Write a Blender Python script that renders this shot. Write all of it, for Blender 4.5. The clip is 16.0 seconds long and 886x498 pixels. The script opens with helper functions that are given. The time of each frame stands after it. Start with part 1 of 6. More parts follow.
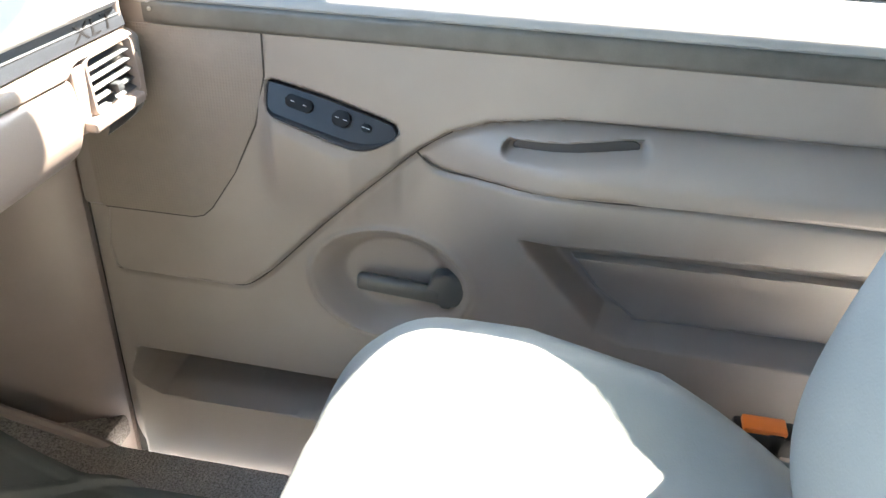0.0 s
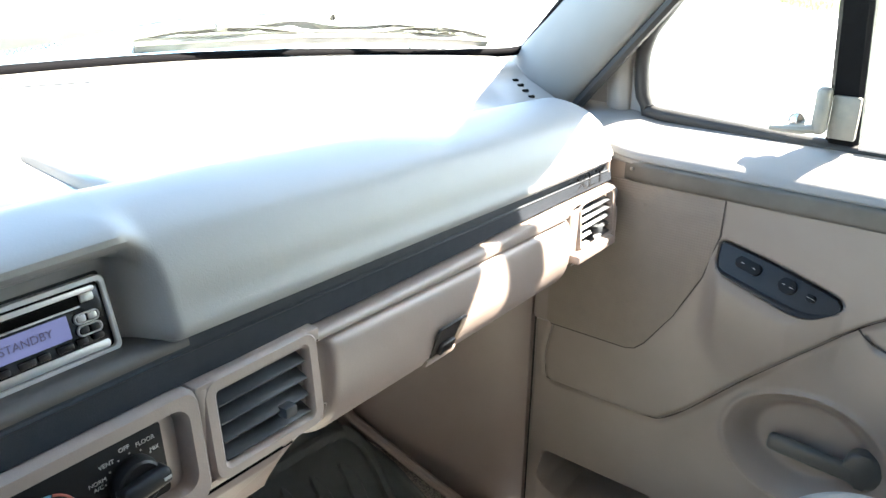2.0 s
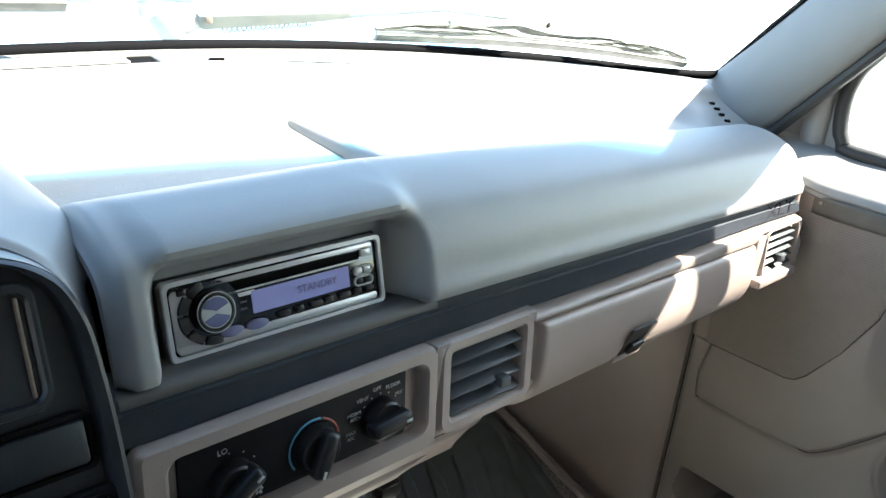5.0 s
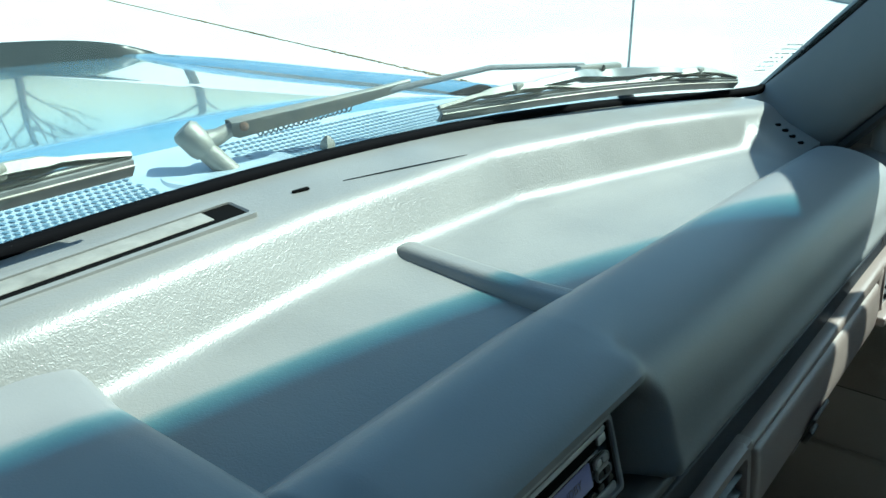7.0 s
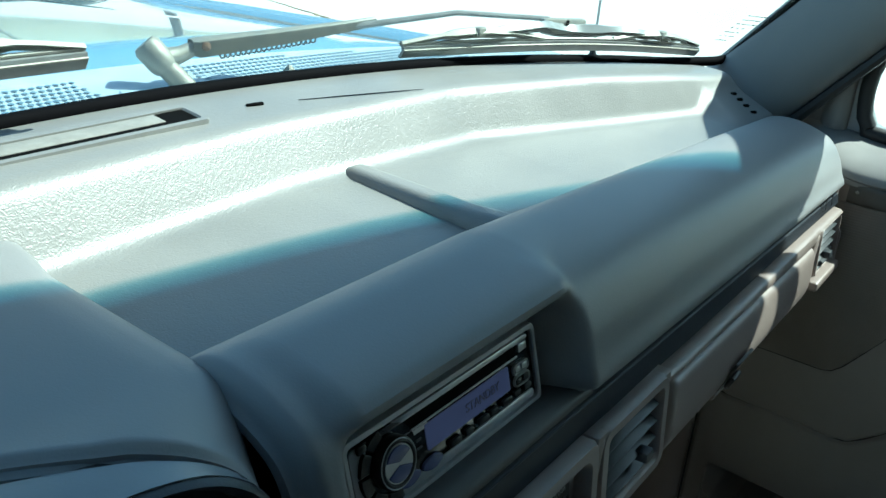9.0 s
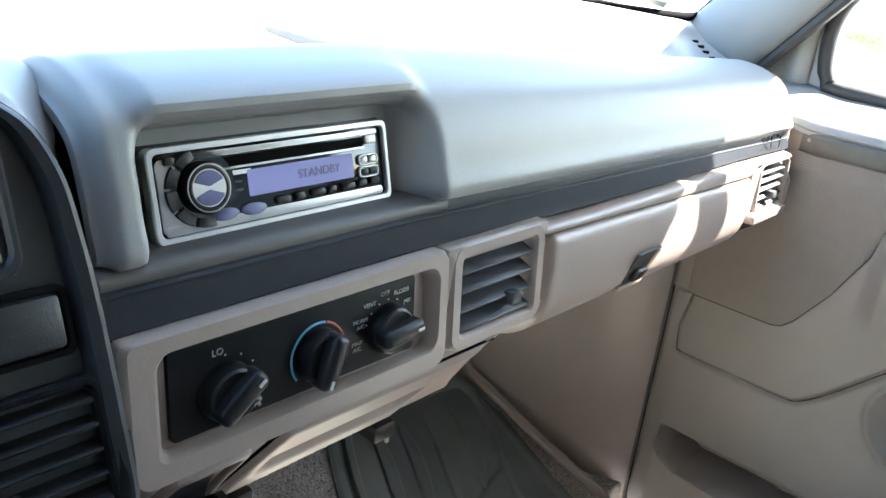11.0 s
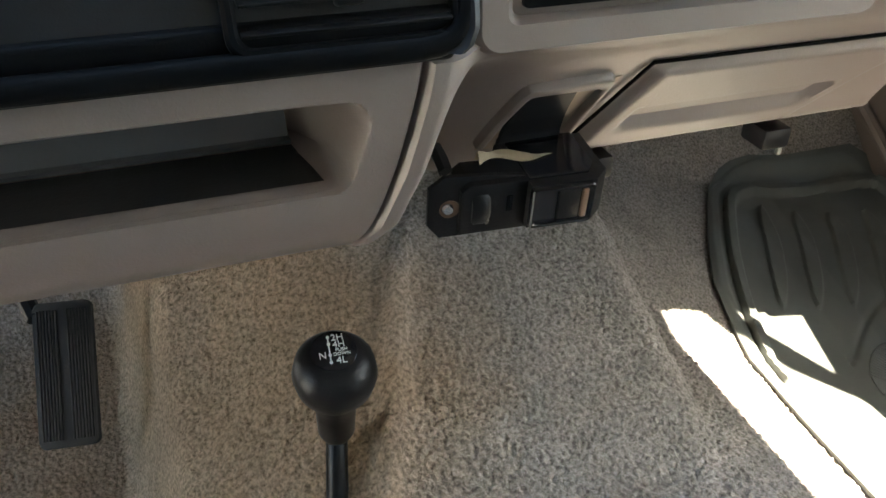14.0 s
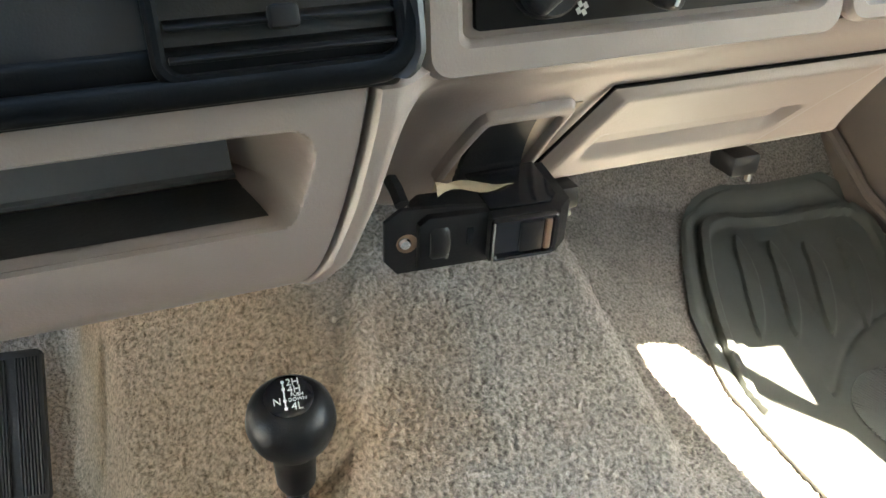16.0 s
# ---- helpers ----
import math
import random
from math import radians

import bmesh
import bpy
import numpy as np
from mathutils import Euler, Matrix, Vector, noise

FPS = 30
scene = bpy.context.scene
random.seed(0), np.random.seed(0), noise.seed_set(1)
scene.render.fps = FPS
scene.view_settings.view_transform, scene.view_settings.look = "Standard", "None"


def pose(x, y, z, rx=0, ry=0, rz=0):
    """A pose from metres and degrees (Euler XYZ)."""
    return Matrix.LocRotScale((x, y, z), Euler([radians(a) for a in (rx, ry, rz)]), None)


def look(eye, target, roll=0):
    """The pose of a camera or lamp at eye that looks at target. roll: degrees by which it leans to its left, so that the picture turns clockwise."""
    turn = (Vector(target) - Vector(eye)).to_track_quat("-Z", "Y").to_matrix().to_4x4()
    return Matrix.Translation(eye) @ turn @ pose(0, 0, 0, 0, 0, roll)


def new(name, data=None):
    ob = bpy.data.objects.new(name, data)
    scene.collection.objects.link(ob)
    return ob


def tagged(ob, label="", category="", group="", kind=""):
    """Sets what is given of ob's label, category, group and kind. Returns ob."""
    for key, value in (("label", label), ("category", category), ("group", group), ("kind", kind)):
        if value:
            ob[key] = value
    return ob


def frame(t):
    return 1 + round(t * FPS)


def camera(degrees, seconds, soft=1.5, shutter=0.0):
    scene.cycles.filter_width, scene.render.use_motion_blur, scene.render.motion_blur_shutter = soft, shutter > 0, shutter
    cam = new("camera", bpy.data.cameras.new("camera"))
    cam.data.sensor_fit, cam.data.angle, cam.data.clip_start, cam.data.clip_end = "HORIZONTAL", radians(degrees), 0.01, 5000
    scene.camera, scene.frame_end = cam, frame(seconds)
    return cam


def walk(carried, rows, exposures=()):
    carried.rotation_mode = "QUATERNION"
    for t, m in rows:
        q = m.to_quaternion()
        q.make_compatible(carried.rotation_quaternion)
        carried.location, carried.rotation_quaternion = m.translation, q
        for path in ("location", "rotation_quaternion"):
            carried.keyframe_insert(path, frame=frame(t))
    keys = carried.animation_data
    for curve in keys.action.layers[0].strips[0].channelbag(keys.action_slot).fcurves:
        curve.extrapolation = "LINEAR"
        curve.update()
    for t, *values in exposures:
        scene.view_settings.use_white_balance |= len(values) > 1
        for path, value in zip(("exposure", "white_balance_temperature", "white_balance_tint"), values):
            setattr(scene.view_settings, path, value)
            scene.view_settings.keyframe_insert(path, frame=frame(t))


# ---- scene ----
cam = camera(56.0, 16.0)
PATH = [
    (0, (0.055, -0.563, 0.937), (1.741, -0.258, -0.094), 1.8),
    (0.5, (0.0, -0.542, 0.954), (1.714, -0.057, 0.045), 2.3),
    (1, (-0.022, -0.538, 0.966), (1.713, 0.004, 0.131), 1.9),
    (1.5, (-0.056, -0.509, 0.98), (1.639, 0.254, 0.241), 2.6),
    (2, (-0.099, -0.504, 0.993), (1.385, 0.607, 0.243), 0.9),
    (2.5, (-0.128, -0.495, 0.99), (1.21, 0.765, 0.201), 3.3),
    (3, (-0.16, -0.489, 0.996), (1.14, 0.836, 0.253), 5.4),
    (3.2, (-0.175, -0.485, 1.0), (1.102, 0.846, 0.227), 6.0),
    (5.3, (-0.219, -0.457, 1.001), (1.11, 0.834, 0.249), 5.3),
    (5.5, (-0.213, -0.414, 1.029), (1.123, 0.886, 0.303), 4.1),
    (6, (-0.223, -0.326, 1.051), (1.14, 0.954, 0.341), 2.4),
    (6.5, (-0.241, -0.268, 1.069), (1.151, 0.973, 0.347), -0.0),
    (7, (-0.236, -0.194, 1.058), (1.209, 0.956, 0.29), -0.9),
    (7.5, (-0.252, -0.171, 1.059), (1.258, 0.892, 0.292), -0.2),
    (8, (-0.25, -0.168, 1.059), (1.307, 0.837, 0.307), 0.2),
    (8.5, (-0.249, -0.177, 1.054), (1.289, 0.849, 0.29), 1.1),
    (9, (-0.251, -0.235, 1.025), (1.221, 0.844, 0.207), 3.9),
    (9.5, (-0.226, -0.314, 0.986), (1.201, 0.776, 0.104), 6.6),
    (9.7, (-0.217, -0.338, 0.971), (1.188, 0.786, 0.098), 5.7),
    (11.8, (-0.239, -0.421, 0.856), (1.19, 0.791, 0.154), 8.1),
    (12, (-0.242, -0.425, 0.846), (1.16, 0.799, 0.113), 7.9),
    (12.2, (-0.244, -0.431, 0.831), (1.123, 0.821, 0.079), 7.4),
    (12.5, (-0.242, -0.439, 0.814), (1.046, 0.85, -0.012), 7.0),
    (13, (-0.232, -0.443, 0.771), (0.853, 0.877, -0.268), 6.1),
    (13.5, (-0.212, -0.442, 0.745), (0.681, 0.98, -0.341), 4.0),
    (14, (-0.199, -0.43, 0.726), (0.382, 1.135, -0.375), 1.1),
    (14.5, (-0.176, -0.421, 0.711), (0.379, 1.175, -0.357), 1.4),
    (15, (-0.17, -0.413, 0.704), (0.37, 1.19, -0.362), 1.2),
    (15.5, (-0.168, -0.413, 0.7), (0.37, 1.189, -0.369), 1.2),
    (16, (-0.179, -0.417, 0.711), (0.46, 1.18, -0.309), 0.5),
]
EXPOSURE = [(0, 4.3, 7300, 10), (0.4, 4.1, 7250, 10), (1.0, 4.0, 7150, 9), (1.5, 3.9, 7100, 9), (2.5, 3.8, 6900, 9), (3.0, 3.3, 6700, 8), (3.2, 3.2, 6700, 8), (5.3, 3.3, 6700, 4), (6.0, 2.3, 6100, -5), (6.5, 1.65, 5700, -11), (7.0, 1.0, 5600, -15), (9, 1.1, 5600, -15), (9.7, 3.0, 6500, 3), (11.8, 4.3, 6700, 8), (12.6, 5.05, 6750, 8), (13.1, 5.45, 7150, 8), (13.5, 4.6, 7600, 8), (13.8, 3.95, 7800, 8), (14.5, 4.05, 7800, 8), (15, 4.6, 7900, 8), (16, 4.75, 7900, 6)]
walk(cam, [(t, look(eye, target, roll)) for t, eye, target, roll in PATH], EXPOSURE)

# ---- light ----
SUN = Vector((1.0, -0.66, 1.33)).normalized()
world = bpy.data.worlds.new("sky")
scene.world = world
world.use_nodes = True
sky = world.node_tree.nodes.new("ShaderNodeTexSky")
sky.sky_type, sky.sun_disc = "NISHITA", False
sky.sun_elevation, sky.sun_rotation = math.asin(SUN.z), math.atan2(SUN.x, SUN.y)
world.node_tree.nodes["Background"].inputs["Strength"].default_value = 0.12
world.node_tree.links.new(sky.outputs[0], world.node_tree.nodes["Background"].inputs["Color"])
lamp = bpy.data.lights.new("sun", "SUN")
lamp.energy, lamp.angle, lamp.color = 4.5, radians(0.55), (1.0, 0.95, 0.87)
new("sun", lamp).matrix_world = look(SUN * 20, (0, 0, 0))


# ---- materials ----
def shader(name, base, rough=0.5, metal=0.0, vary=0.12, scale=40.0, bump=0.0, bump_scale=400.0, tint=None, coat=0.0, spec=0.5):
    """A surface with colour variation at two scales and fine relief."""
    m = bpy.data.materials.new(name)
    m.use_nodes = True
    nt = m.node_tree
    n, link = nt.nodes, nt.links.new
    b = n["Principled BSDF"]
    b.inputs["Metallic"].default_value = metal
    b.inputs["Coat Weight"].default_value = coat
    b.inputs["Specular IOR Level"].default_value = spec
    co = n.new("ShaderNodeTexCoord")
    big, small = n.new("ShaderNodeTexNoise"), n.new("ShaderNodeTexNoise")
    big.inputs["Scale"].default_value, small.inputs["Scale"].default_value = scale * 0.15, scale
    big.inputs["Detail"].default_value, small.inputs["Detail"].default_value = 4, 5
    link(co.outputs["Object"], big.inputs["Vector"])
    link(co.outputs["Object"], small.inputs["Vector"])
    add = n.new("ShaderNodeMath")
    add.operation = "ADD"
    link(big.outputs["Fac"], add.inputs[0])
    link(small.outputs["Fac"], add.inputs[1])
    span = n.new("ShaderNodeMapRange")
    span.inputs["From Min"].default_value, span.inputs["From Max"].default_value = 0.6, 1.4
    link(add.outputs[0], span.inputs["Value"])
    mix = n.new("ShaderNodeMix")
    mix.data_type = "RGBA"
    lo, hi = [c * (1 - vary) for c in base], [min(1, c * (1 + vary)) for c in (tint or base)]
    mix.inputs[6].default_value, mix.inputs[7].default_value = (*lo, 1), (*hi, 1)
    link(span.outputs[0], mix.inputs[0])
    link(mix.outputs[2], b.inputs["Base Color"])
    r = n.new("ShaderNodeMapRange")
    r.inputs["To Min"].default_value, r.inputs["To Max"].default_value = max(0.02, rough * 0.85), min(1, rough * 1.12)
    link(small.outputs["Fac"], r.inputs["Value"])
    link(r.outputs[0], b.inputs["Roughness"])
    if bump:
        grain = n.new("ShaderNodeTexNoise")
        grain.inputs["Scale"].default_value, grain.inputs["Detail"].default_value = bump_scale, 3
        link(co.outputs["Object"], grain.inputs["Vector"])
        bp = n.new("ShaderNodeBump")
        bp.inputs["Strength"].default_value, bp.inputs["Distance"].default_value = bump, 0.0015
        link(grain.outputs["Fac"], bp.inputs["Height"])
        link(bp.outputs[0], b.inputs["Normal"])
    return m


def leather_grain(name, base, rough, cell=260.0, strength=0.5, tint=None, vary=0.1):
    """Moulded vinyl with pebbled grain."""
    m = shader(name, base, rough, vary=vary, scale=12, tint=tint)
    nt = m.node_tree
    n, link = nt.nodes, nt.links.new
    co = n.new("ShaderNodeTexCoord")
    warp = n.new("ShaderNodeTexNoise")
    warp.inputs["Scale"].default_value = cell * 0.4
    link(co.outputs["Object"], warp.inputs["Vector"])
    mixv = n.new("ShaderNodeMix")
    mixv.data_type = "VECTOR"
    mixv.inputs[0].default_value = 0.012
    link(co.outputs["Object"], mixv.inputs[4])
    link(warp.outputs["Color"], mixv.inputs[5])
    vor = n.new("ShaderNodeTexVoronoi")
    vor.feature = "SMOOTH_F1"
    vor.inputs["Scale"].default_value = cell
    link(mixv.outputs[1], vor.inputs["Vector"])
    bp = n.new("ShaderNodeBump")
    bp.inputs["Strength"].default_value, bp.inputs["Distance"].default_value = strength, 0.0008
    bp.invert = True
    link(vor.outputs["Distance"], bp.inputs["Height"])
    link(bp.outputs[0], n["Principled BSDF"].inputs["Normal"])
    return m


def glass_mat(name, tint=(1, 1, 1), rough=0.0):
    m = bpy.data.materials.new(name)
    m.use_nodes = True
    n, link = m.node_tree.nodes, m.node_tree.links.new
    n.remove(n["Principled BSDF"])
    clear, gloss, mix, fres = n.new("ShaderNodeBsdfTransparent"), n.new("ShaderNodeBsdfGlossy"), n.new("ShaderNodeMixShader"), n.new("ShaderNodeLayerWeight")
    power, scaled = n.new("ShaderNodeMath"), n.new("ShaderNodeMath")
    power.operation, scaled.operation = "POWER", "MULTIPLY_ADD"
    power.inputs[1].default_value, scaled.inputs[1].default_value, scaled.inputs[2].default_value = 5.0, 0.5, 0.02
    clear.inputs[0].default_value = (*tint, 1)
    gloss.inputs["Roughness"].default_value = rough
    link(fres.outputs["Facing"], power.inputs[0])
    link(power.outputs[0], scaled.inputs[0])
    link(scaled.outputs[0], mix.inputs[0])
    link(clear.outputs[0], mix.inputs[1])
    link(gloss.outputs[0], mix.inputs[2])
    link(mix.outputs[0], n["Material Output"].inputs["Surface"])
    return m


PAD = leather_grain("grey_vinyl", (0.235, 0.235, 0.235), 0.46, 520, 0.1)
TRAYM = leather_grain("tray_vinyl", (0.26, 0.26, 0.25), 0.38, 480, 0.27, tint=(0.215, 0.212, 0.2), vary=0.25)
TRIM = leather_grain("taupe_plastic", (0.265, 0.214, 0.191), 0.42, 480, 0.16)
TRIM.node_tree.nodes["Principled BSDF"].inputs["Specular IOR Level"].default_value = 0.65
DOORM = leather_grain("door_vinyl", (0.245, 0.21, 0.185), 0.42, 480, 0.14)
GRILLE = shader("speaker_cloth", (0.23, 0.195, 0.165), 0.7, vary=0.08)
STRIP = shader("slate_strip", (0.028, 0.032, 0.039), 0.40, vary=0.15, scale=90, bump=0.15, bump_scale=900, spec=0.10)
BEZEL = shader("bezel_black", (0.005, 0.0055, 0.0064), 0.45, vary=0.2, scale=60, bump=0.12, bump_scale=900, spec=0.07)
# lighter copy of the bezel plastic for its better lit upper parts
SLATE = shader("bezel_lit_slate", (0.012, 0.0135, 0.016), 0.40, vary=0.15, scale=60, bump=0.12, bump_scale=900, spec=0.42)
ROLLM = leather_grain("bezel_vinyl", (0.16, 0.168, 0.18), 0.34, 500, 0.06)
ROLLM.node_tree.nodes["Principled BSDF"].inputs["Specular IOR Level"].default_value = 0.85
MARK = shader("grey_marking", (0.42, 0.42, 0.41), 0.5, vary=0.1)
PLATE = shader("switch_black", (0.010, 0.010, 0.011), 0.42, vary=0.2, spec=0.14)
SWITCHM = shader("switch_slate", (0.017, 0.0185, 0.022), 0.34, vary=0.15, spec=0.4)
BLACK = shader("black_plastic", (0.010, 0.010, 0.011), 0.38, vary=0.2, scale=60, bump=0.15, bump_scale=700, spec=0.3)
# near black, also used for unlit depth in gaps and openings
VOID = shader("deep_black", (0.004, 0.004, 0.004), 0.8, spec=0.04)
SLAT = shader("vent_grey", (0.045, 0.050, 0.056), 0.4, vary=0.15, scale=80, spec=0.4)
SILVER = shader("silver_plastic", (0.46, 0.46, 0.47), 0.40, metal=0.8, vary=0.03, scale=120)
GLOSSY = shader("gloss_black", (0.012, 0.012, 0.015), 0.12, vary=0.1)
BLUEBTN = shader("blue_button", (0.12, 0.13, 0.25), 0.25, vary=0.1)
RUBBER = shader("rubber", (0.02, 0.02, 0.02), 0.6, vary=0.25, scale=50, bump=0.2, bump_scale=300)
MATM = shader("mat_rubber", (0.150, 0.162, 0.154), 0.5, vary=0.2, scale=18, bump=0.2, bump_scale=600)
SEATM = leather_grain("seat_vinyl", (0.225, 0.243, 0.238), 0.5, 300, 0.3)
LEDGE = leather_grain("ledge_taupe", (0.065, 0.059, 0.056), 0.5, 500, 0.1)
PILLAR = leather_grain("pillar_vinyl", (0.2, 0.192, 0.18), 0.5, 520, 0.1)
DUSTY = shader("dusty_vinyl", (0.24, 0.235, 0.215), 0.6, vary=0.3, scale=90, bump=0.25, bump_scale=300)
HANDLEM = shader("handle_grey", (0.075, 0.077, 0.072), 0.45)
PIPE = shader("seat_piping", (0.3, 0.32, 0.33), 0.5)
METAL = shader("worn_metal", (0.34, 0.355, 0.335), 0.55, metal=0.35, vary=0.35, scale=60, tint=(0.26, 0.24, 0.2), bump=0.3, bump_scale=250)
WIPER = shader("wiper_steel", (0.25, 0.258, 0.258), 0.45, metal=0.2, vary=0.3, scale=50)
RUST = shader("rusty_steel", (0.16, 0.1, 0.07), 0.7, vary=0.4, scale=90)
PAINT = shader("blue_paint", (0.15, 0.29, 0.40), 0.14, metal=0.0, vary=0.1, scale=8, coat=0.9, spec=0.5)
COWLP = shader("cowl_paint", (0.42, 0.50, 0.56), 0.35, vary=0.2, scale=30)
COWLH = shader("cowl_hole_blue", (0.12, 0.20, 0.27), 0.6)
SILLM = shader("sill_vinyl", (0.25, 0.242, 0.232), 0.5, vary=0.08, scale=30, bump=0.12, bump_scale=500)
GASKET = shader("gasket_rubber", (0.004, 0.004, 0.005), 0.8, vary=0.2, spec=0.04)
ROOFM = shader("headliner", (0.3, 0.27, 0.24), 0.9, vary=0.08, bump=0.2)
WHITE = shader("white_marking", (0.75, 0.75, 0.73), 0.5, vary=0.05)
BLUEARC = shader("blue_marking", (0.12, 0.4, 0.62), 0.5)
REDARC = shader("red_marking", (0.4, 0.1, 0.07), 0.5)
ORANGE = shader("orange_plastic", (0.8, 0.18, 0.03), 0.4, vary=0.1)
PAPER = shader("paper_scrap", (0.42, 0.33, 0.22), 0.8, vary=0.2, scale=60)
CHROME = shader("chrome", (0.75, 0.75, 0.76), 0.12, metal=1.0, vary=0.05)
# taupe made warmer and lighter, as bounced sun would tint it
BOUNCE = shader("bounce_lit_tan", (0.33, 0.25, 0.19), 0.5, vary=0.1)
GLASS = glass_mat("clear_glass", (0.9, 0.94, 0.93))
CONCRETE = shader("concrete", (0.62, 0.6, 0.57), 0.85, vary=0.12, scale=3, bump=0.3, bump_scale=60)
LCD = bpy.data.materials.new("lit_display")
LCD.use_nodes = True
_b = LCD.node_tree.nodes["Principled BSDF"]
_b.inputs["Base Color"].default_value = (0.13, 0.145, 0.32, 1)
_b.inputs["Roughness"].default_value = 0.15
_b.inputs["Emission Color"].default_value = (0.42, 0.46, 0.9, 1)
_b.inputs["Emission Strength"].default_value = 0.018


def carpet_mat():
    """Cut pile: fuzzy tufts with darker gaps, soiled in patches, with warm light painted tan beside the lever."""
    m = shader("cut_pile_carpet", (0.46, 0.42, 0.39), 0.95, vary=0.22, scale=700, spec=0.08)
    n, link = m.node_tree.nodes, m.node_tree.links.new
    b = n["Principled BSDF"]
    co, nz, soil = n.new("ShaderNodeTexCoord"), n.new("ShaderNodeTexNoise"), n.new("ShaderNodeTexNoise")
    nz.inputs["Scale"].default_value, nz.inputs["Detail"].default_value, nz.inputs["Roughness"].default_value = 300, 5, 0.6
    soil.inputs["Scale"].default_value, soil.inputs["Detail"].default_value = 9, 4
    link(co.outputs["Object"], nz.inputs["Vector"])
    link(co.outputs["Object"], soil.inputs["Vector"])
    gap = n.new("ShaderNodeMapRange")
    gap.inputs["From Min"].default_value, gap.inputs["From Max"].default_value = 0.34, 0.6
    gap.inputs["To Min"].default_value, gap.inputs["To Max"].default_value = 0.5, 1.2
    link(nz.outputs["Fac"], gap.inputs["Value"])
    worn = n.new("ShaderNodeMapRange")
    worn.inputs["From Min"].default_value, worn.inputs["From Max"].default_value, worn.inputs["To Min"].default_value = 0.32, 0.62, 0.8
    link(soil.outputs["Fac"], worn.inputs["Value"])
    mul = n.new("ShaderNodeMath")
    mul.operation = "MULTIPLY"
    link(gap.outputs[0], mul.inputs[0])
    link(worn.outputs[0], mul.inputs[1])
    # tan patch in the colour for the warm light on the driver's side
    off, dist, patch, tan = n.new("ShaderNodeVectorMath"), n.new("ShaderNodeVectorMath"), n.new("ShaderNodeMapRange"), n.new("ShaderNodeMix")
    off.operation, dist.operation, tan.data_type = "SUBTRACT", "LENGTH", "RGBA"
    off.inputs[1].default_value = (-0.29, 0.12, 0.17)
    link(co.outputs["Object"], off.inputs[0])
    link(off.outputs[0], dist.inputs[0])
    rag = n.new("ShaderNodeMath")
    rag.operation = "MULTIPLY_ADD"
    rag.inputs[1].default_value = 0.16
    link(soil.outputs["Fac"], rag.inputs[0])
    link(dist.outputs["Value"], rag.inputs[2])
    patch.inputs["From Min"].default_value, patch.inputs["From Max"].default_value = 0.325, 0.44
    patch.inputs["To Min"].default_value, patch.inputs["To Max"].default_value = 0.85, 0.0
    link(rag.outputs[0], patch.inputs["Value"])
    tan.inputs[7].default_value = (0.57, 0.395, 0.26, 1)
    link(patch.outputs[0], tan.inputs[0])
    link(b.inputs["Base Color"].links[0].from_socket, tan.inputs[6])
    tone = n.new("ShaderNodeVectorMath")
    tone.operation = "SCALE"
    link(tan.outputs[2], tone.inputs[0])
    link(mul.outputs[0], tone.inputs["Scale"])
    link(tone.outputs[0], b.inputs["Base Color"])
    bp = n.new("ShaderNodeBump")
    bp.inputs["Strength"].default_value, bp.inputs["Distance"].default_value = 1.0, 0.0045
    link(nz.outputs["Fac"], bp.inputs["Height"])
    link(bp.outputs[0], b.inputs["Normal"])
    return m


CARPET = carpet_mat()


# ---- mesh helpers ----
def thing(name, label, category, at=(0, 0, 0), group="", kind=""):
    ob = new(name)
    ob.location = at
    ob.empty_display_size = 0.02
    return tagged(ob, label, category, group, kind)


def part(name, bm, material, parent=None, label="", smooth=True, m=None):
    """Links a bmesh as one mesh object under a thing or part; vertices are in world metres, or in m's frame."""
    if m is not None:
        bmesh.ops.transform(bm, matrix=m, verts=bm.verts)
    bmesh.ops.recalc_face_normals(bm, faces=bm.faces)
    me = bpy.data.meshes.new(name)
    bm.to_mesh(me)
    bm.free()
    me.materials.append(material)
    for p in me.polygons:
        p.use_smooth = smooth
    if smooth:
        me.set_sharp_from_angle(angle=radians(38))
    ob = new(name, me)
    if parent is not None:
        ob.parent = parent
        if parent.parent is None:
            ob.matrix_parent_inverse = parent.matrix_basis.inverted()
    return tagged(ob, label)


def rbox(size, at=(0, 0, 0), r=0.003, seg=2, bm=None):
    bm = bm or bmesh.new()
    made = bmesh.ops.create_cube(bm, size=1)["verts"]
    bmesh.ops.transform(bm, matrix=Matrix.Translation(at) @ Matrix.Diagonal((*size, 1)), verts=made)
    if r:
        edges = list({e for v in made for e in v.link_edges})
        bmesh.ops.bevel(bm, geom=edges, offset=min(r, 0.45 * min(size)), segments=seg, profile=0.5, affect="EDGES")
    return bm


def outline(w, h, r, n=6, cx=0.0, cy=0.0):
    """A rounded rectangle, counter-clockwise; r may be four radii: right top, left top, left bottom, right bottom."""
    rs = r if isinstance(r, (tuple, list)) else (r,) * 4
    pts = []
    for k, (sx, sy) in enumerate(((1, 1), (-1, 1), (-1, -1), (1, -1))):
        rr = rs[k]
        for i in range(n + 1):
            a = radians(90 * k + 90 * i / n)
            pts.append((cx + sx * (w / 2 - rr) + rr * math.cos(a), cy + sy * (h / 2 - rr) + rr * math.sin(a)))
    return pts


